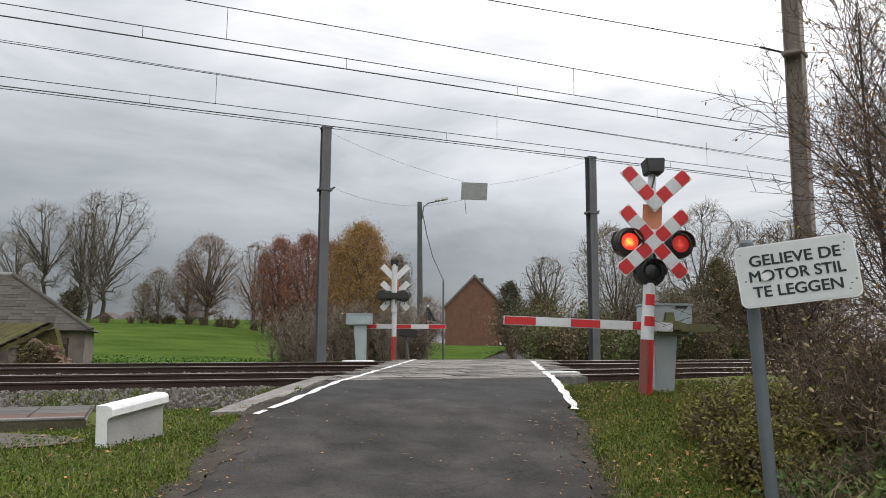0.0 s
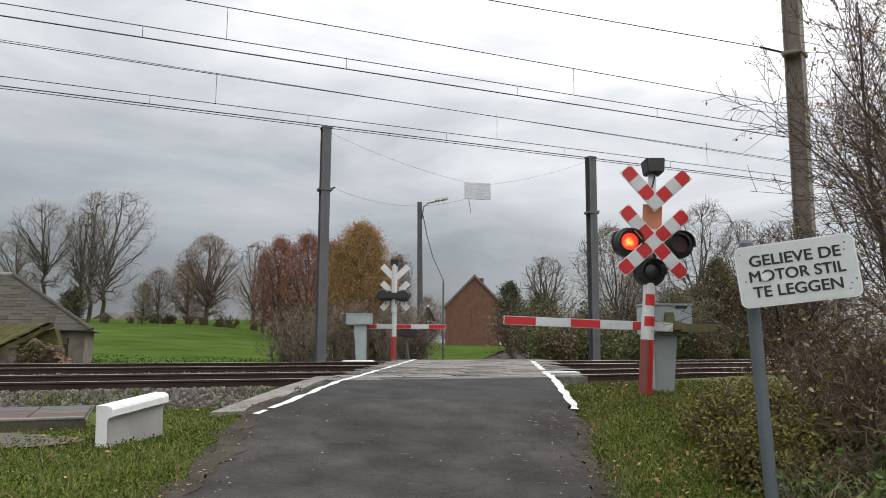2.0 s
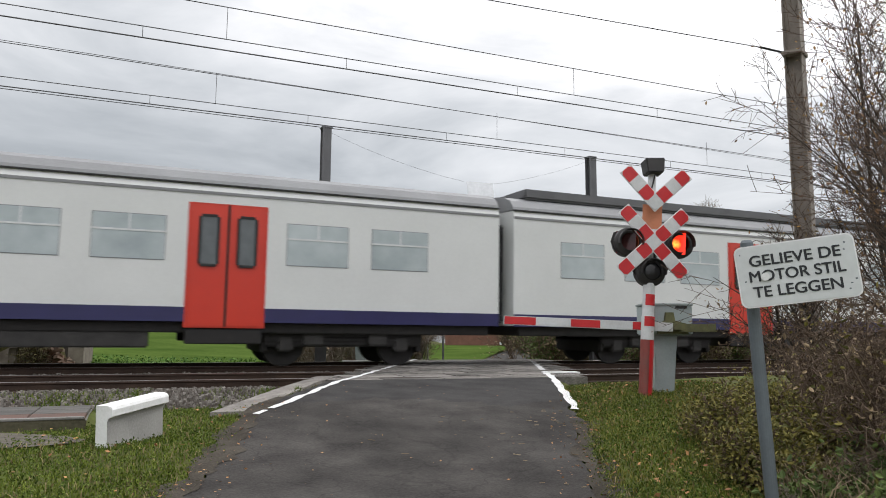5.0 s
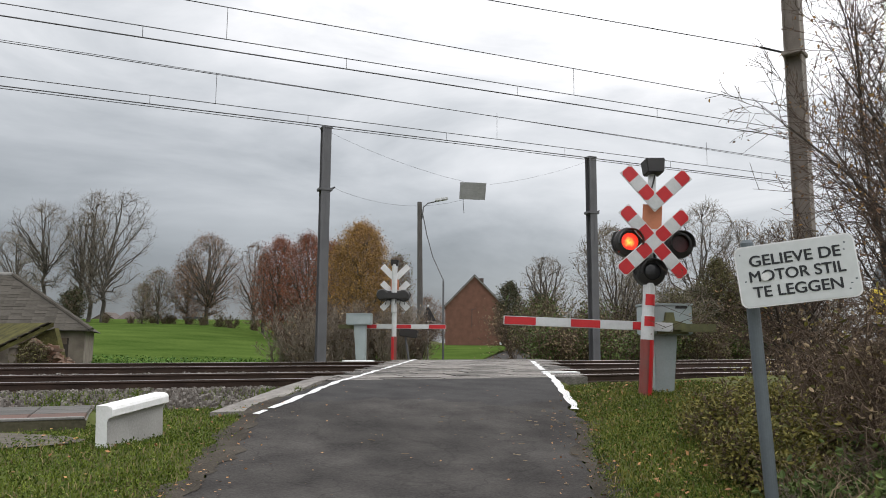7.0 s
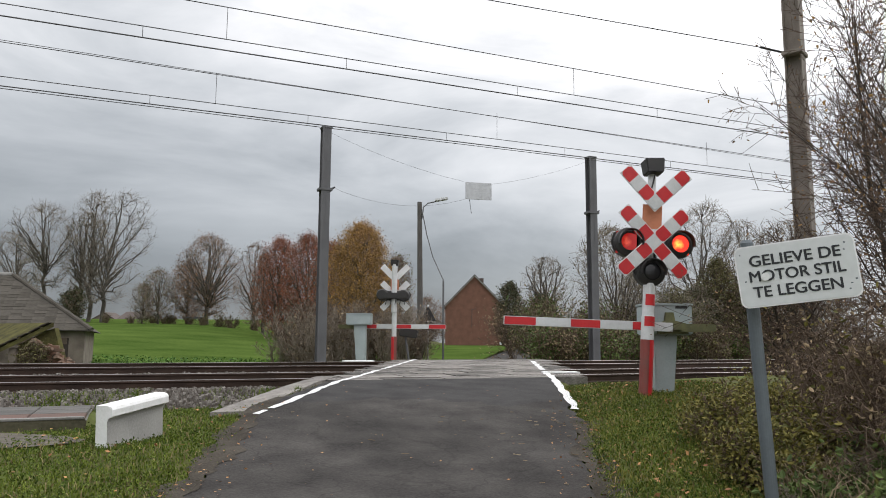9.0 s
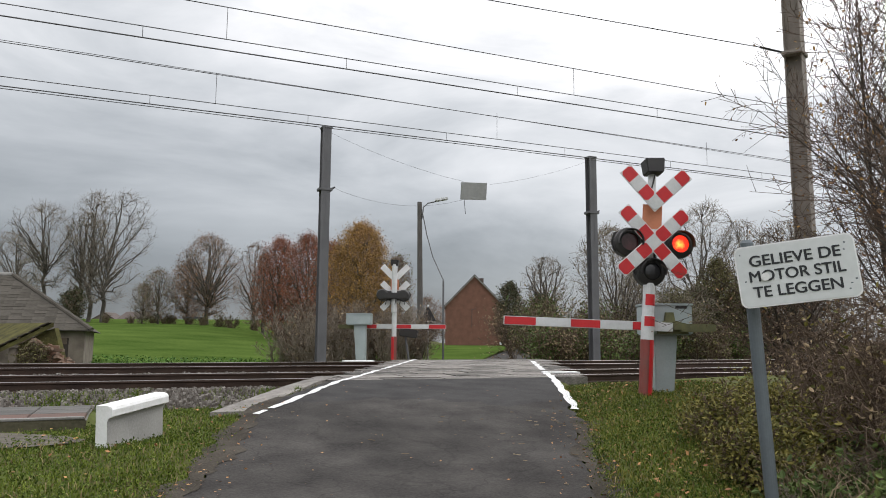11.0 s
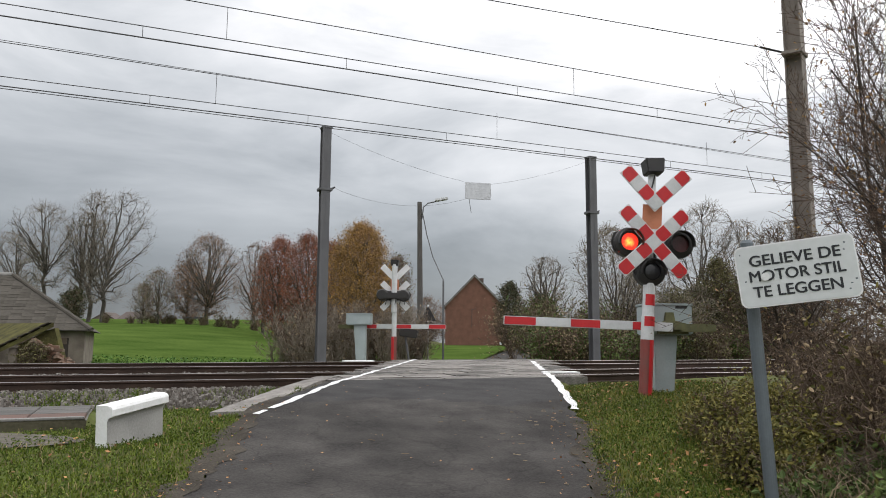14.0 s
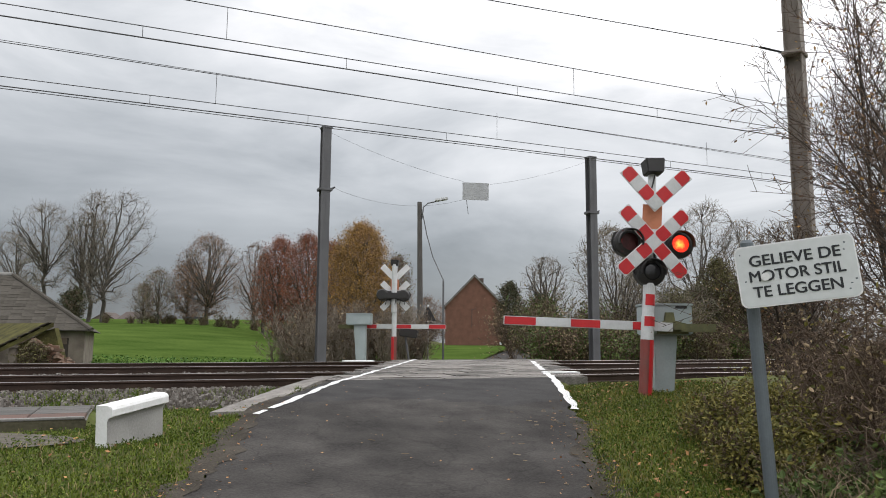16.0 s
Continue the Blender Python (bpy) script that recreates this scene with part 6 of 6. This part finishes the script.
def build_grass():
    rng = np.random.default_rng(11)
    def blades(name, n, place, hgt, material, label):
        vs, fs = [], []
        for i in range(n):
            x, y = place(rng)
            l, r = ramp(y, ROAD_L), ramp(y, ROAD_R)
            if l + 0.03 < x < r - 0.03 or (x < 0 and (depth(x, y) > 11.98 or (depth(x, y) > 11.2 and noise.noise((x * 0.9, y * 0.9, 8)) < -0.05) or (x < -4.1 and 9.25 < depth(x, y) < 11.2) or ((x + 4.5) / 0.95) ** 2 + ((y - 7.35) / 0.6) ** 2 < rng.uniform(0.1, 0.9))) or depth(x, y) > 12:
                continue
            z = land(x, y) - 0.01
            if depth(x, y) > 10.9:
                z = max(z, ramp(depth(x, y), BED) - 0.01)
            h = hgt * rng.uniform(0.4, 1.3)
            a = rng.uniform(0, 6.28)
            w = 0.0045 + 0.004 * rng.random()
            lean = h * rng.uniform(0.1, 0.9)
            b = rng.uniform(0, 6.28)
            c, s = math.cos(a) * w, math.sin(a) * w
            ex, ey = math.cos(b) * lean, math.sin(b) * lean
            k = len(vs)
            vs += [(x - c, y - s, z), (x + c, y + s, z), (x + c * 0.7 + ex * 0.4, y + s * 0.7 + ey * 0.4, z + h * 0.65), (x - c * 0.7 + ex * 0.4, y - s * 0.7 + ey * 0.4, z + h * 0.65), (x + ex, y + ey, z + h * 0.9)]
            fs += [(k, k + 1, k + 2, k + 3), (k + 3, k + 2, k + 4)]
        tagged(mesh_part(name, vs, fs, material), label, "grass", kind="stuff")
    def left(r):
        y = 5.0 + 7.0 * r.random() ** 1.3
        x = ramp(y, ROAD_L) + 0.15 - r.random() ** 1.2 * 4.6
        return x, y
    def right(r):
        y = 4.6 + 8.0 * r.random() ** 1.2
        x = ramp(y, ROAD_R) - 0.12 + r.random() ** 1.3 * 2.6
        return x, y
    blades("verge_grass", 62000, left, 0.042, "grass", "short green grass on the verge")
    blades("verge_grass", 26000, right, 0.052, "grass", "green and yellowing grass on the bank")
    blades("verge_grass", 22000, right, 0.055, "grass_gold", "yellowing autumn grass on the bank")
    blades("dry_grass", 1500, right, 0.08, "grass_dry", "dry straw-coloured grass stems")
    blades("dry_grass", 2500, left, 0.065, "grass_dry", "dry straw-coloured grass stems")
    def bank(r):
        return r.uniform(2.5, 4.6), r.uniform(4.9, 7.2)
    blades("dead_stalks", 3200, bank, 0.40, "straw", "tangled pale dead stalks among the brambles")
    def shoulder(r):
        s, d = r.uniform(-9, 2.2), r.uniform(11.0, 11.95)
        p = plan(s + 1.2 * noise.noise((s, 0, 4)), d)
        return p.x, p.y
    blades("trackside_grass", 9000, shoulder, 0.12, "grass", "sparse grass tufts growing through the ballast")
    pts = []
    while len(pts) < 24000:
        x, y = left(rng) if rng.random() < 0.40 else right(rng)
        if depth(x, y) > 11.2 or (x < -4.1 and depth(x, y) > 9.25) or ramp(y, ROAD_L) + 0.02 < x < ramp(y, ROAD_R) - 0.02 or noise.noise((x * 1.4, y * 1.4, 2)) < rng.uniform(-0.4, 0.3):
            continue
        pts.append((x, y, land(x, y) + rng.uniform(0.01, 0.055)))
    tagged(mesh_part("verge_weeds", *leaf_mesh(pts, 0.013, rng, 0.0, True), "weed"), "low leafy weeds and clover in the grass", "weeds", kind="stuff")
    vs, fs = [], []
    for i in range(900):
        x, y = right(rng) if i % 3 else left(rng)
        if depth(x, y) > 10.9:
            continue
        leaf_quad(vs, fs, rng, (x, y, land(x, y) + 0.035), rng.uniform(0.012, 0.032), 0.8)
    for i in range(110):
        y = rng.uniform(5.0, 12)
        x = rng.uniform(ramp(y, ROAD_L), ramp(y, ROAD_R))
        leaf_quad(vs, fs, rng, (x, y, road_z(x, y) + 0.014), rng.uniform(0.008, 0.02), 0.93)
    for i in range(200):
        x, y = right(rng)
        if depth(x, y) < 10.9:
            leaf_quad(vs, fs, rng, (x, y, land(x, y) + 0.05), rng.uniform(0.016, 0.036), 0.6)
    for i in range(240):
        y = rng.uniform(5.0, 10)
        x = (ramp(y, ROAD_R) - 0.35 + rng.uniform(0, 0.5)) if i % 2 else (ramp(y, ROAD_L) + 0.3 - rng.uniform(0, 0.5))
        leaf_quad(vs, fs, rng, (x, y, max(road_z(x, y), land(x, y)) + 0.02), rng.uniform(0.008, 0.022), 0.85)
    tagged(mesh_part("fallen_leaves", vs, fs, "fallen"), "scattered tan fallen leaves", "leaves", kind="stuff")


def build_litter():
    """Pale straws and twigs lying about on the asphalt."""
    rg = np.random.default_rng(77)
    segs = []
    for i in range(46):
        y = rg.uniform(5.0, 10.5)
        x = rg.uniform(ramp(y, ROAD_L) + 0.2, ramp(y, ROAD_R) - 0.05)
        if i % 3:
            x = rg.uniform(0.3, 1) * (ramp(y, ROAD_R) - 0.1)
        a, l = rg.uniform(-0.6, 0.6), rg.uniform(0.02, 0.085)
        p = np.array((x, y, road_z(x, y) + 0.014))
        q = np.array((x + l * math.cos(a), y + l * math.sin(a), 0))
        q[2] = road_z(q[0], q[1]) + 0.016
        segs.append((p, q, 0.0045, 0.003))
    tagged(mesh_part("straw_litter", *seg_mesh(segs, 4), "straw"), "pale bits of straw scattered on the asphalt", "litter", kind="stuff")


# ---- buildings ----
def build_house():
    t = thing("house", pose(3.95, 90, 0.1, 0, 0, -4), "brick farmhouse with a plain gable and dark roof", "house")
    w, eave, top, ln = 3.62, 5.0, 8.75, 14
    part("wall", prism(bmesh.new(), ((-w, -0.4), (w, -0.4), (w, eave), (0, top), (-w, eave)), 0, ln), "brick", t, "plain red-brown brick gable")
    for sx in (-1, 1):
        p = [(sx * (w + 0.25), eave - 0.25), (sx * (w + 0.25), eave - 0.05), (0, top + 0.2), (0, top)]
        part("roof", prism(bmesh.new(), p, -0.2, ln + 0.2), "tile_roof", t, "dark tiled roof slope")
        part("barge_board", prism(bmesh.new(), [(sx * (w + 0.2), eave - 0.28), (sx * (w + 0.2), eave - 0.1), (0, top + 0.12), (0, top - 0.08)], -0.26, -0.2), "concrete", t)
    part("chimney", nbox(0.45, 1.0, 6, 6.7, 7.4, 9.0, 0.03), "tile_roof", t)
    part("downpipe", nrod((w + 0.1, -0.1, 0), (w + 0.1, -0.1, eave - 0.1), 0.06), "grey_white", t, "white downpipe")
    part("gas_box", nbox(w - 0.6, w - 0.3, -0.2, 0, 0.3, 0.8, 0.02), "white", t)
    part("cable", nrod((-0.35, -0.03, 2.4), (-0.35, -0.03, 4.6), 0.03), "wire", t)
    part("cable", nrod((-0.35, -0.03, 4.6), (0.1, -0.03, 4.7), 0.03), "wire", t)
    for k, (x, y, z) in enumerate(((14.5, 110, 0.3), (17, 112, 0.3))):
        h = thing("house", ground_pose(x, y), "distant brick house with chimneys behind bushes", "house", "distant houses")
        part("wall", prism(bmesh.new(), ((-2.6, -0.5), (2.6, -0.5), (2.6, 3.0), (0, 5.0 + k * 0.3), (-2.6, 3.0)), 0, 9), "brick", h)
        for sx in (-1, 1):
            part("roof", prism(bmesh.new(), [(sx * 2.8, 2.85), (sx * 2.8, 3.0), (0, 5.2 + k * 0.3), (0, 5.0 + k * 0.3)], -0.2, 9.2), "tile_roof", h)
        part("chimney", nbox(-0.9, -0.4, 2, 2.6, 4.2, 5.9, 0.02), "brick", h)
    for k, (x, y) in enumerate(((-118, 255), (-109, 262), (-126, 270), (-101, 250))):
        h = thing("house", pose(x, y, land(x, y), 0, 0, (k * 53) % 90), "tiny distant house on the horizon", "house", "distant houses")
        part("wall", prism(bmesh.new(), ((-4, -2), (4, -2), (4, 2.6), (0, 5.0), (-4, 2.6)), 0, 9), "plaster", h)
        for sx in (-1, 1):
            part("roof", prism(bmesh.new(), [(sx * 4.3, 2.4), (sx * 4.3, 2.6), (0, 5.3), (0, 5.0)], -0.2, 9.2), "tile_roof", h)


def build_barn():
    """Old slate-roofed barn with a mossy lean-to and a tumbled brick wall."""
    t = thing("barn", pose(-11.6, 23.8, -0.25, 0, 0, TURN), "old slate-roofed barn with stained plaster walls", "barn")
    # roof plane towards the line, hipped at the end
    ln, w, eave, top = 16.0, 6.5, 1.25, 3.15
    part("wall", nbox(-ln, 0, 0.0, 0.3, -0.3, eave, 0.02), "plaster", t)
    part("wall", nbox(-0.3, 0, 0.3, w, -0.3, eave, 0.02), "plaster", t)
    part("wall", nbox(-ln, 0, w - 0.3, w, -0.3, eave, 0.02), "plaster", t)
    # no hole in the wall: a dark sheet paints the shade inside the doorway
    part("door_opening", nbox(-1.35, -0.45, -0.01, 0.0, -0.2, 0.95, 0.0), "dark_wood", t, "dark sheet for the shaded door opening")
    part("window_board", nbox(-1.9, -0.5, -0.03, -0.005, 0.75, 0.95, 0.01), "ruin_brick", t)
    hip = 2.6
    a = [Vector(v) for v in ((-ln, -0.25, eave - 0.08), (0.25, -0.25, eave - 0.08), (-hip, w / 2, top), (-ln, w / 2, top))]
    deck = bmesh.new()
    b = [Vector(v) for v in ((0.25, -0.25, eave - 0.08), (0.25, w + 0.25, eave - 0.08), (-hip, w / 2, top))]
    c = [Vector(v) for v in ((0.25, w + 0.25, eave - 0.08), (-ln, w + 0.25, eave - 0.08), (-ln, w / 2, top), (-hip, w / 2, top))]
    for f in (a, b, c):
        deck.faces.new([deck.verts.new(v) for v in f])
    r = part("roof", deck, "slate", t, "weathered grey slate roof")
    # slates in courses on the slope that faces the line
    me = bpy.data.meshes.new("slate")
    bm = nbox(-0.165, 0.165, 0.0, 0.27, 0.0, 0.010)
    bm.to_mesh(me)
    bm.free()
    me.materials.append(M["slate"])
    slope = math.atan2(top - eave + 0.08, w / 2 + 0.25)
    run = math.hypot(w / 2 + 0.25, top - eave + 0.08)
    rng = random.Random(9)
    courses = 18
    for i in range(courses):
        v = i / courses
        x_end = 0.25 + (-hip - 0.25) * v
        x = x_end - 0.34
        while x > x_end - 5.8:
            o = new("slate", me)
            o.parent = r
            o.matrix_basis = Matrix.Translation((x + (0.165 if i % 2 else 0), -0.25 + v * (w / 2 + 0.25), eave - 0.08 + v * (top - eave + 0.08) + 0.012 + rng.uniform(0, 0.012))) @ pose(0, 0, 0, math.degrees(slope) - 1.5, rng.uniform(-1, 1), rng.uniform(-1.5, 1.5))
            x -= 0.335
    for k in range(14):
        o = part("ridge_tile", nrod((-hip - k * 0.62, w / 2, top + 0.02), (-hip - (k + 1) * 0.62 + 0.02, w / 2, top + 0.02 + rng.uniform(-0.02, 0.03)), 0.09, n=8), "concrete", r)
    part("hip_capping", nrod((0.2, -0.2, eave - 0.03), (-hip, w / 2, top + 0.03), 0.08, n=8), "slate", r)
    # lean-to in front
    s = thing("lean_to_shed", pose(-10.0, 18.3, -0.35), "low mossy-roofed lean-to shed with an open front", "shed")
    # one roof plane, rising towards the crossing, its raking edge towards the line
    high, low, back = Vector((0.45, -0.3, 1.40)), Vector((-1.95, -0.3, 0.22)), Vector((-3.9, 4.0, 0.06))
    rv = [low, high, high + back, low + back]
    vs = rv + [v - Vector((0, 0, 0.10)) for v in rv]
    mesh_part("roof", vs, [(0, 1, 2, 3), (7, 6, 5, 4), (0, 4, 5, 1), (1, 5, 6, 2), (2, 6, 7, 3), (3, 7, 4, 0)], "moss", s, "moss-covered sagging roof")
    for k in range(9):
        c = low.lerp(high, (k + 0.5) / 9) + back * 0.02
        part("edge_tile", nbox(-0.13, 0.13, -0.12, 0.10, 0.0, 0.025, 0.004, Matrix.Translation(c + Vector((0, 0, 0.01))) @ pose(0, 0, 0, 1, -26 + rng.uniform(-5, 5), rng.uniform(-6, 6))), "slate", s)
    part("post", nbox(-0.68, -0.48, -0.2, 0.0, -0.2, 0.78, 0.02), "plaster", s, "crumbling brick pier")
    part("post", nbox(-1.75, -1.6, -0.2, -0.05, -0.2, 0.24, 0.02), "dark_wood", s, "dark timber prop")
    part("back_wall", nbox(-3.6, -0.3, 2.2, 2.4, -0.2, 0.25, 0.02), "dark_wood", s)
    part("side_wall", prism(bmesh.new(), ((-0.48, -0.2), (0.75, -0.2), (0.72, 0.25), (0.55, 0.75), (0.38, 1.27), (0.25, 1.22), (-0.48, 0.86)), -0.12, 0.08), "moss", s, "ivy-stained side wall")
    # tumbled bricks
    bme = bpy.data.meshes.new("brick")
    bb = nbox(-0.12, 0.12, -0.06, 0.06, -0.035, 0.035, 0.006)
    bb.to_mesh(bme)
    bb.free()
    bme.materials.append(M["ruin_brick"])
    wall = thing("broken_wall", pose(-9.85, 18.05, -0.35, 0, 0, 8), "tumbledown red brick wall end by the shed", "wall")
    for row in range(11):
        for k in range(6):
            lim = 1.15 - row * 0.075
            x = k * 0.25 + (0.12 if row % 2 else 0) - 0.2
            if x > lim:
                continue
            o = new("brick", bme)
            o.parent = wall
            o.matrix_basis = pose(x, rng.uniform(-0.03, 0.03), row * 0.078 + 0.03, rng.uniform(-3, 3), rng.uniform(-4, 4), rng.uniform(-5, 5))
    for k in range(26):
        o = new("brick", bme)
        o.parent = wall
        x = rng.uniform(-0.2, 1.35)
        o.matrix_basis = pose(x, rng.uniform(-0.3, 0.1), max(0.03, (1.2 - x) * 0.72 + rng.uniform(-0.02, 0.03)), rng.uniform(-30, 30), 35 + rng.uniform(-20, 20), rng.uniform(0, 180))


# ---- street furniture beyond the line ----
def build_street_things():
    t = thing("street_lamp", pose(-0.87, 28, 0.0), "tall dark pole with a small street lamp arm", "street lamp")
    part("pole", nrod((0.03, 0, -0.4), (-0.05, 0, 6.05), 0.12, 0.09, 12), "wood_pole", t)
    v, f = tube([(0.05, -0.05, 5.4), (0.10, -0.05, 5.85), (0.28, -0.05, 6.0), (0.7, -0.05, 6.1)], 0.025, 8)
    mesh_part("arm", v, f, "mast", t)
    part("lamp_head", nbox(-0.26, 0.26, -0.1, 0.1, -0.05, 0.06, 0.03, pose(0.80, -0.05, 6.15, 0, -10, 0)), "grey_white", t)
    v, f = tube([(-0.80, 27.9, 5.6), (-0.62, 27.6, 4.7), (-0.38, 27.1, 3.8), (0.02, 26.0, 2.83)], 0.02, 5)
    tagged(mesh_part("stay_cable", v, f, "wire"), "dark slanting cable from the lamp pole", "cable")
    p = thing("steel_post", pose(0.02, 26, -0.1), "thin grey steel post beside the lane", "post")
    part("tube", nrod((0, 0, -0.3), (0, 0, 2.9), 0.035, n=10), "mast", p)
    part("cap", nrod((0, 0, 2.9), (0, 0, 2.93), 0.04, 0.02, n=10), "mast", p)
    s = thing("warning_sign", pose(-0.50, 25, -0.1, 0, 0, 5), "triangular warning sign seen from its dark back", "road sign")
    part("post", nrod((0, 0, -0.2), (0, 0, 2.0), 0.03, n=10), "grey_white", s)
    part("plate", prism(bmesh.new(), ((-0.28, 1.45), (0.28, 1.45), (0.0, 1.95)), -0.03, -0.015), "black", s, "dark back of a triangular plate")
    part("lower_plate", nbox(-0.14, 0.14, -0.03, -0.015, 1.15, 1.4, 0.004), "black", s)
    # a tilted dark sign, modelled as a plain unlit box
    b = thing("flood_lamp", pose(-1.05, 22.6, 0.05, 0, 0, 0), "dark tilted sign on a short post, built as a box", "lamp")
    part("post", nrod((0.05, 0, -0.2), (-0.1, 0, 0.8), 0.035, n=8), "mast", b)
    part("case", nbox(-0.28, 0.28, -0.12, 0.12, 0.72, 0.98, 0.03, Matrix.Translation((0, 0, 0.85)) @ pose(0, 0, 0, 0, 8, 0) @ Matrix.Translation((0, 0, -0.85))), "black", b)
    w = thing("farm_trailer", pose(-33.4, 99, 3.15, 0, 0, 10), "flat dark trailer at the top of the field", "trailer")
    part("bed", nbox(-1.6, 1.6, -0.7, 0.7, 0.5, 0.75, 0.04), "mast", w)
    for x in (-0.9, 0.9):
        part("wheel", nrod((x, -0.75, 0.3), (x, -0.55, 0.3), 0.32, n=16), "rubber", w)


def build_platform():
    """Old platform end: red paving on a concrete kerb, with gravel before it."""
    t = thing("platform", pose(-4.10, 8.55, -0.47, 0, 0, TURN), "low old platform of red paving with a concrete edge", "platform", kind="structure")
    me = bpy.data.meshes.new("paving_slab")
    bm = nbox(-0.295, 0.295, -0.275, 0.275, 0, 0.045, 0.006)
    bm.to_mesh(me)
    bm.free()
    me.materials.append(M["paving_red"])
    grey = me.copy()
    grey.materials.clear()
    grey.materials.append(M["paving_grey"])
    part("base", nbox(-9, 0, -0.02, 1.68, -0.1, 0.175, 0.01), "concrete", t)
    for i in range(15):
        for j in range(3):
            o = new("paving_slab", me if j == 0 else grey)
            o.parent = t
            o.matrix_basis = pose(-0.3 - i * 0.6, 0.26 + j * 0.56, 0.172)
    part("kerb", nbox(-9, 0.02, -0.16, -0.025, -0.1, 0.20, 0.015), "kerb_old", t, "algae-stained concrete kerb")
    part("kerb_edge", nbox(-9, 0.0, -0.155, -0.03, 0.203, 0.228, 0.006), "concrete", t, "pale worn kerb edge")
    vs, fs = [], []
    n = 16
    pts = [(-4.75 + 1.2 * math.cos(6.283 * k / n) * (1 + 0.2 * noise.noise((k * 0.9, 1, 0))), 7.35 + 0.62 * math.sin(6.283 * k / n)) for k in range(n)]
    vs = [(-4.75, 7.35, land(-4.75, 7.35) + 0.03)] + [(x, y, land(x, y) + 0.02) for x, y in pts]
    fs = [(0, 1 + k, 1 + (k + 1) % n) for k in range(n)]
    tagged(mesh_part("gravel_patch", vs, fs, "gravel"), "patch of fine grey gravel by the platform", "gravel", kind="structure")


build_ground()
build_road()
build_line(LINE_L, 0.115, ((9.22, 9.32),))
build_line(LINE_R, 0.15, ((10.15, 10.2),))
build_field()
build_bed()
build_tracks()
build_wires()
build_masts()
build_house()
build_barn()
build_platform()
build_street_things()
build_crossing_signals()
build_sign()
build_block()
PANEL = build_panel()
build_far_trees()
build_thickets()
build_near_shrubs()
build_train()
build_grass()
build_litter()
build_crossing()
motions()
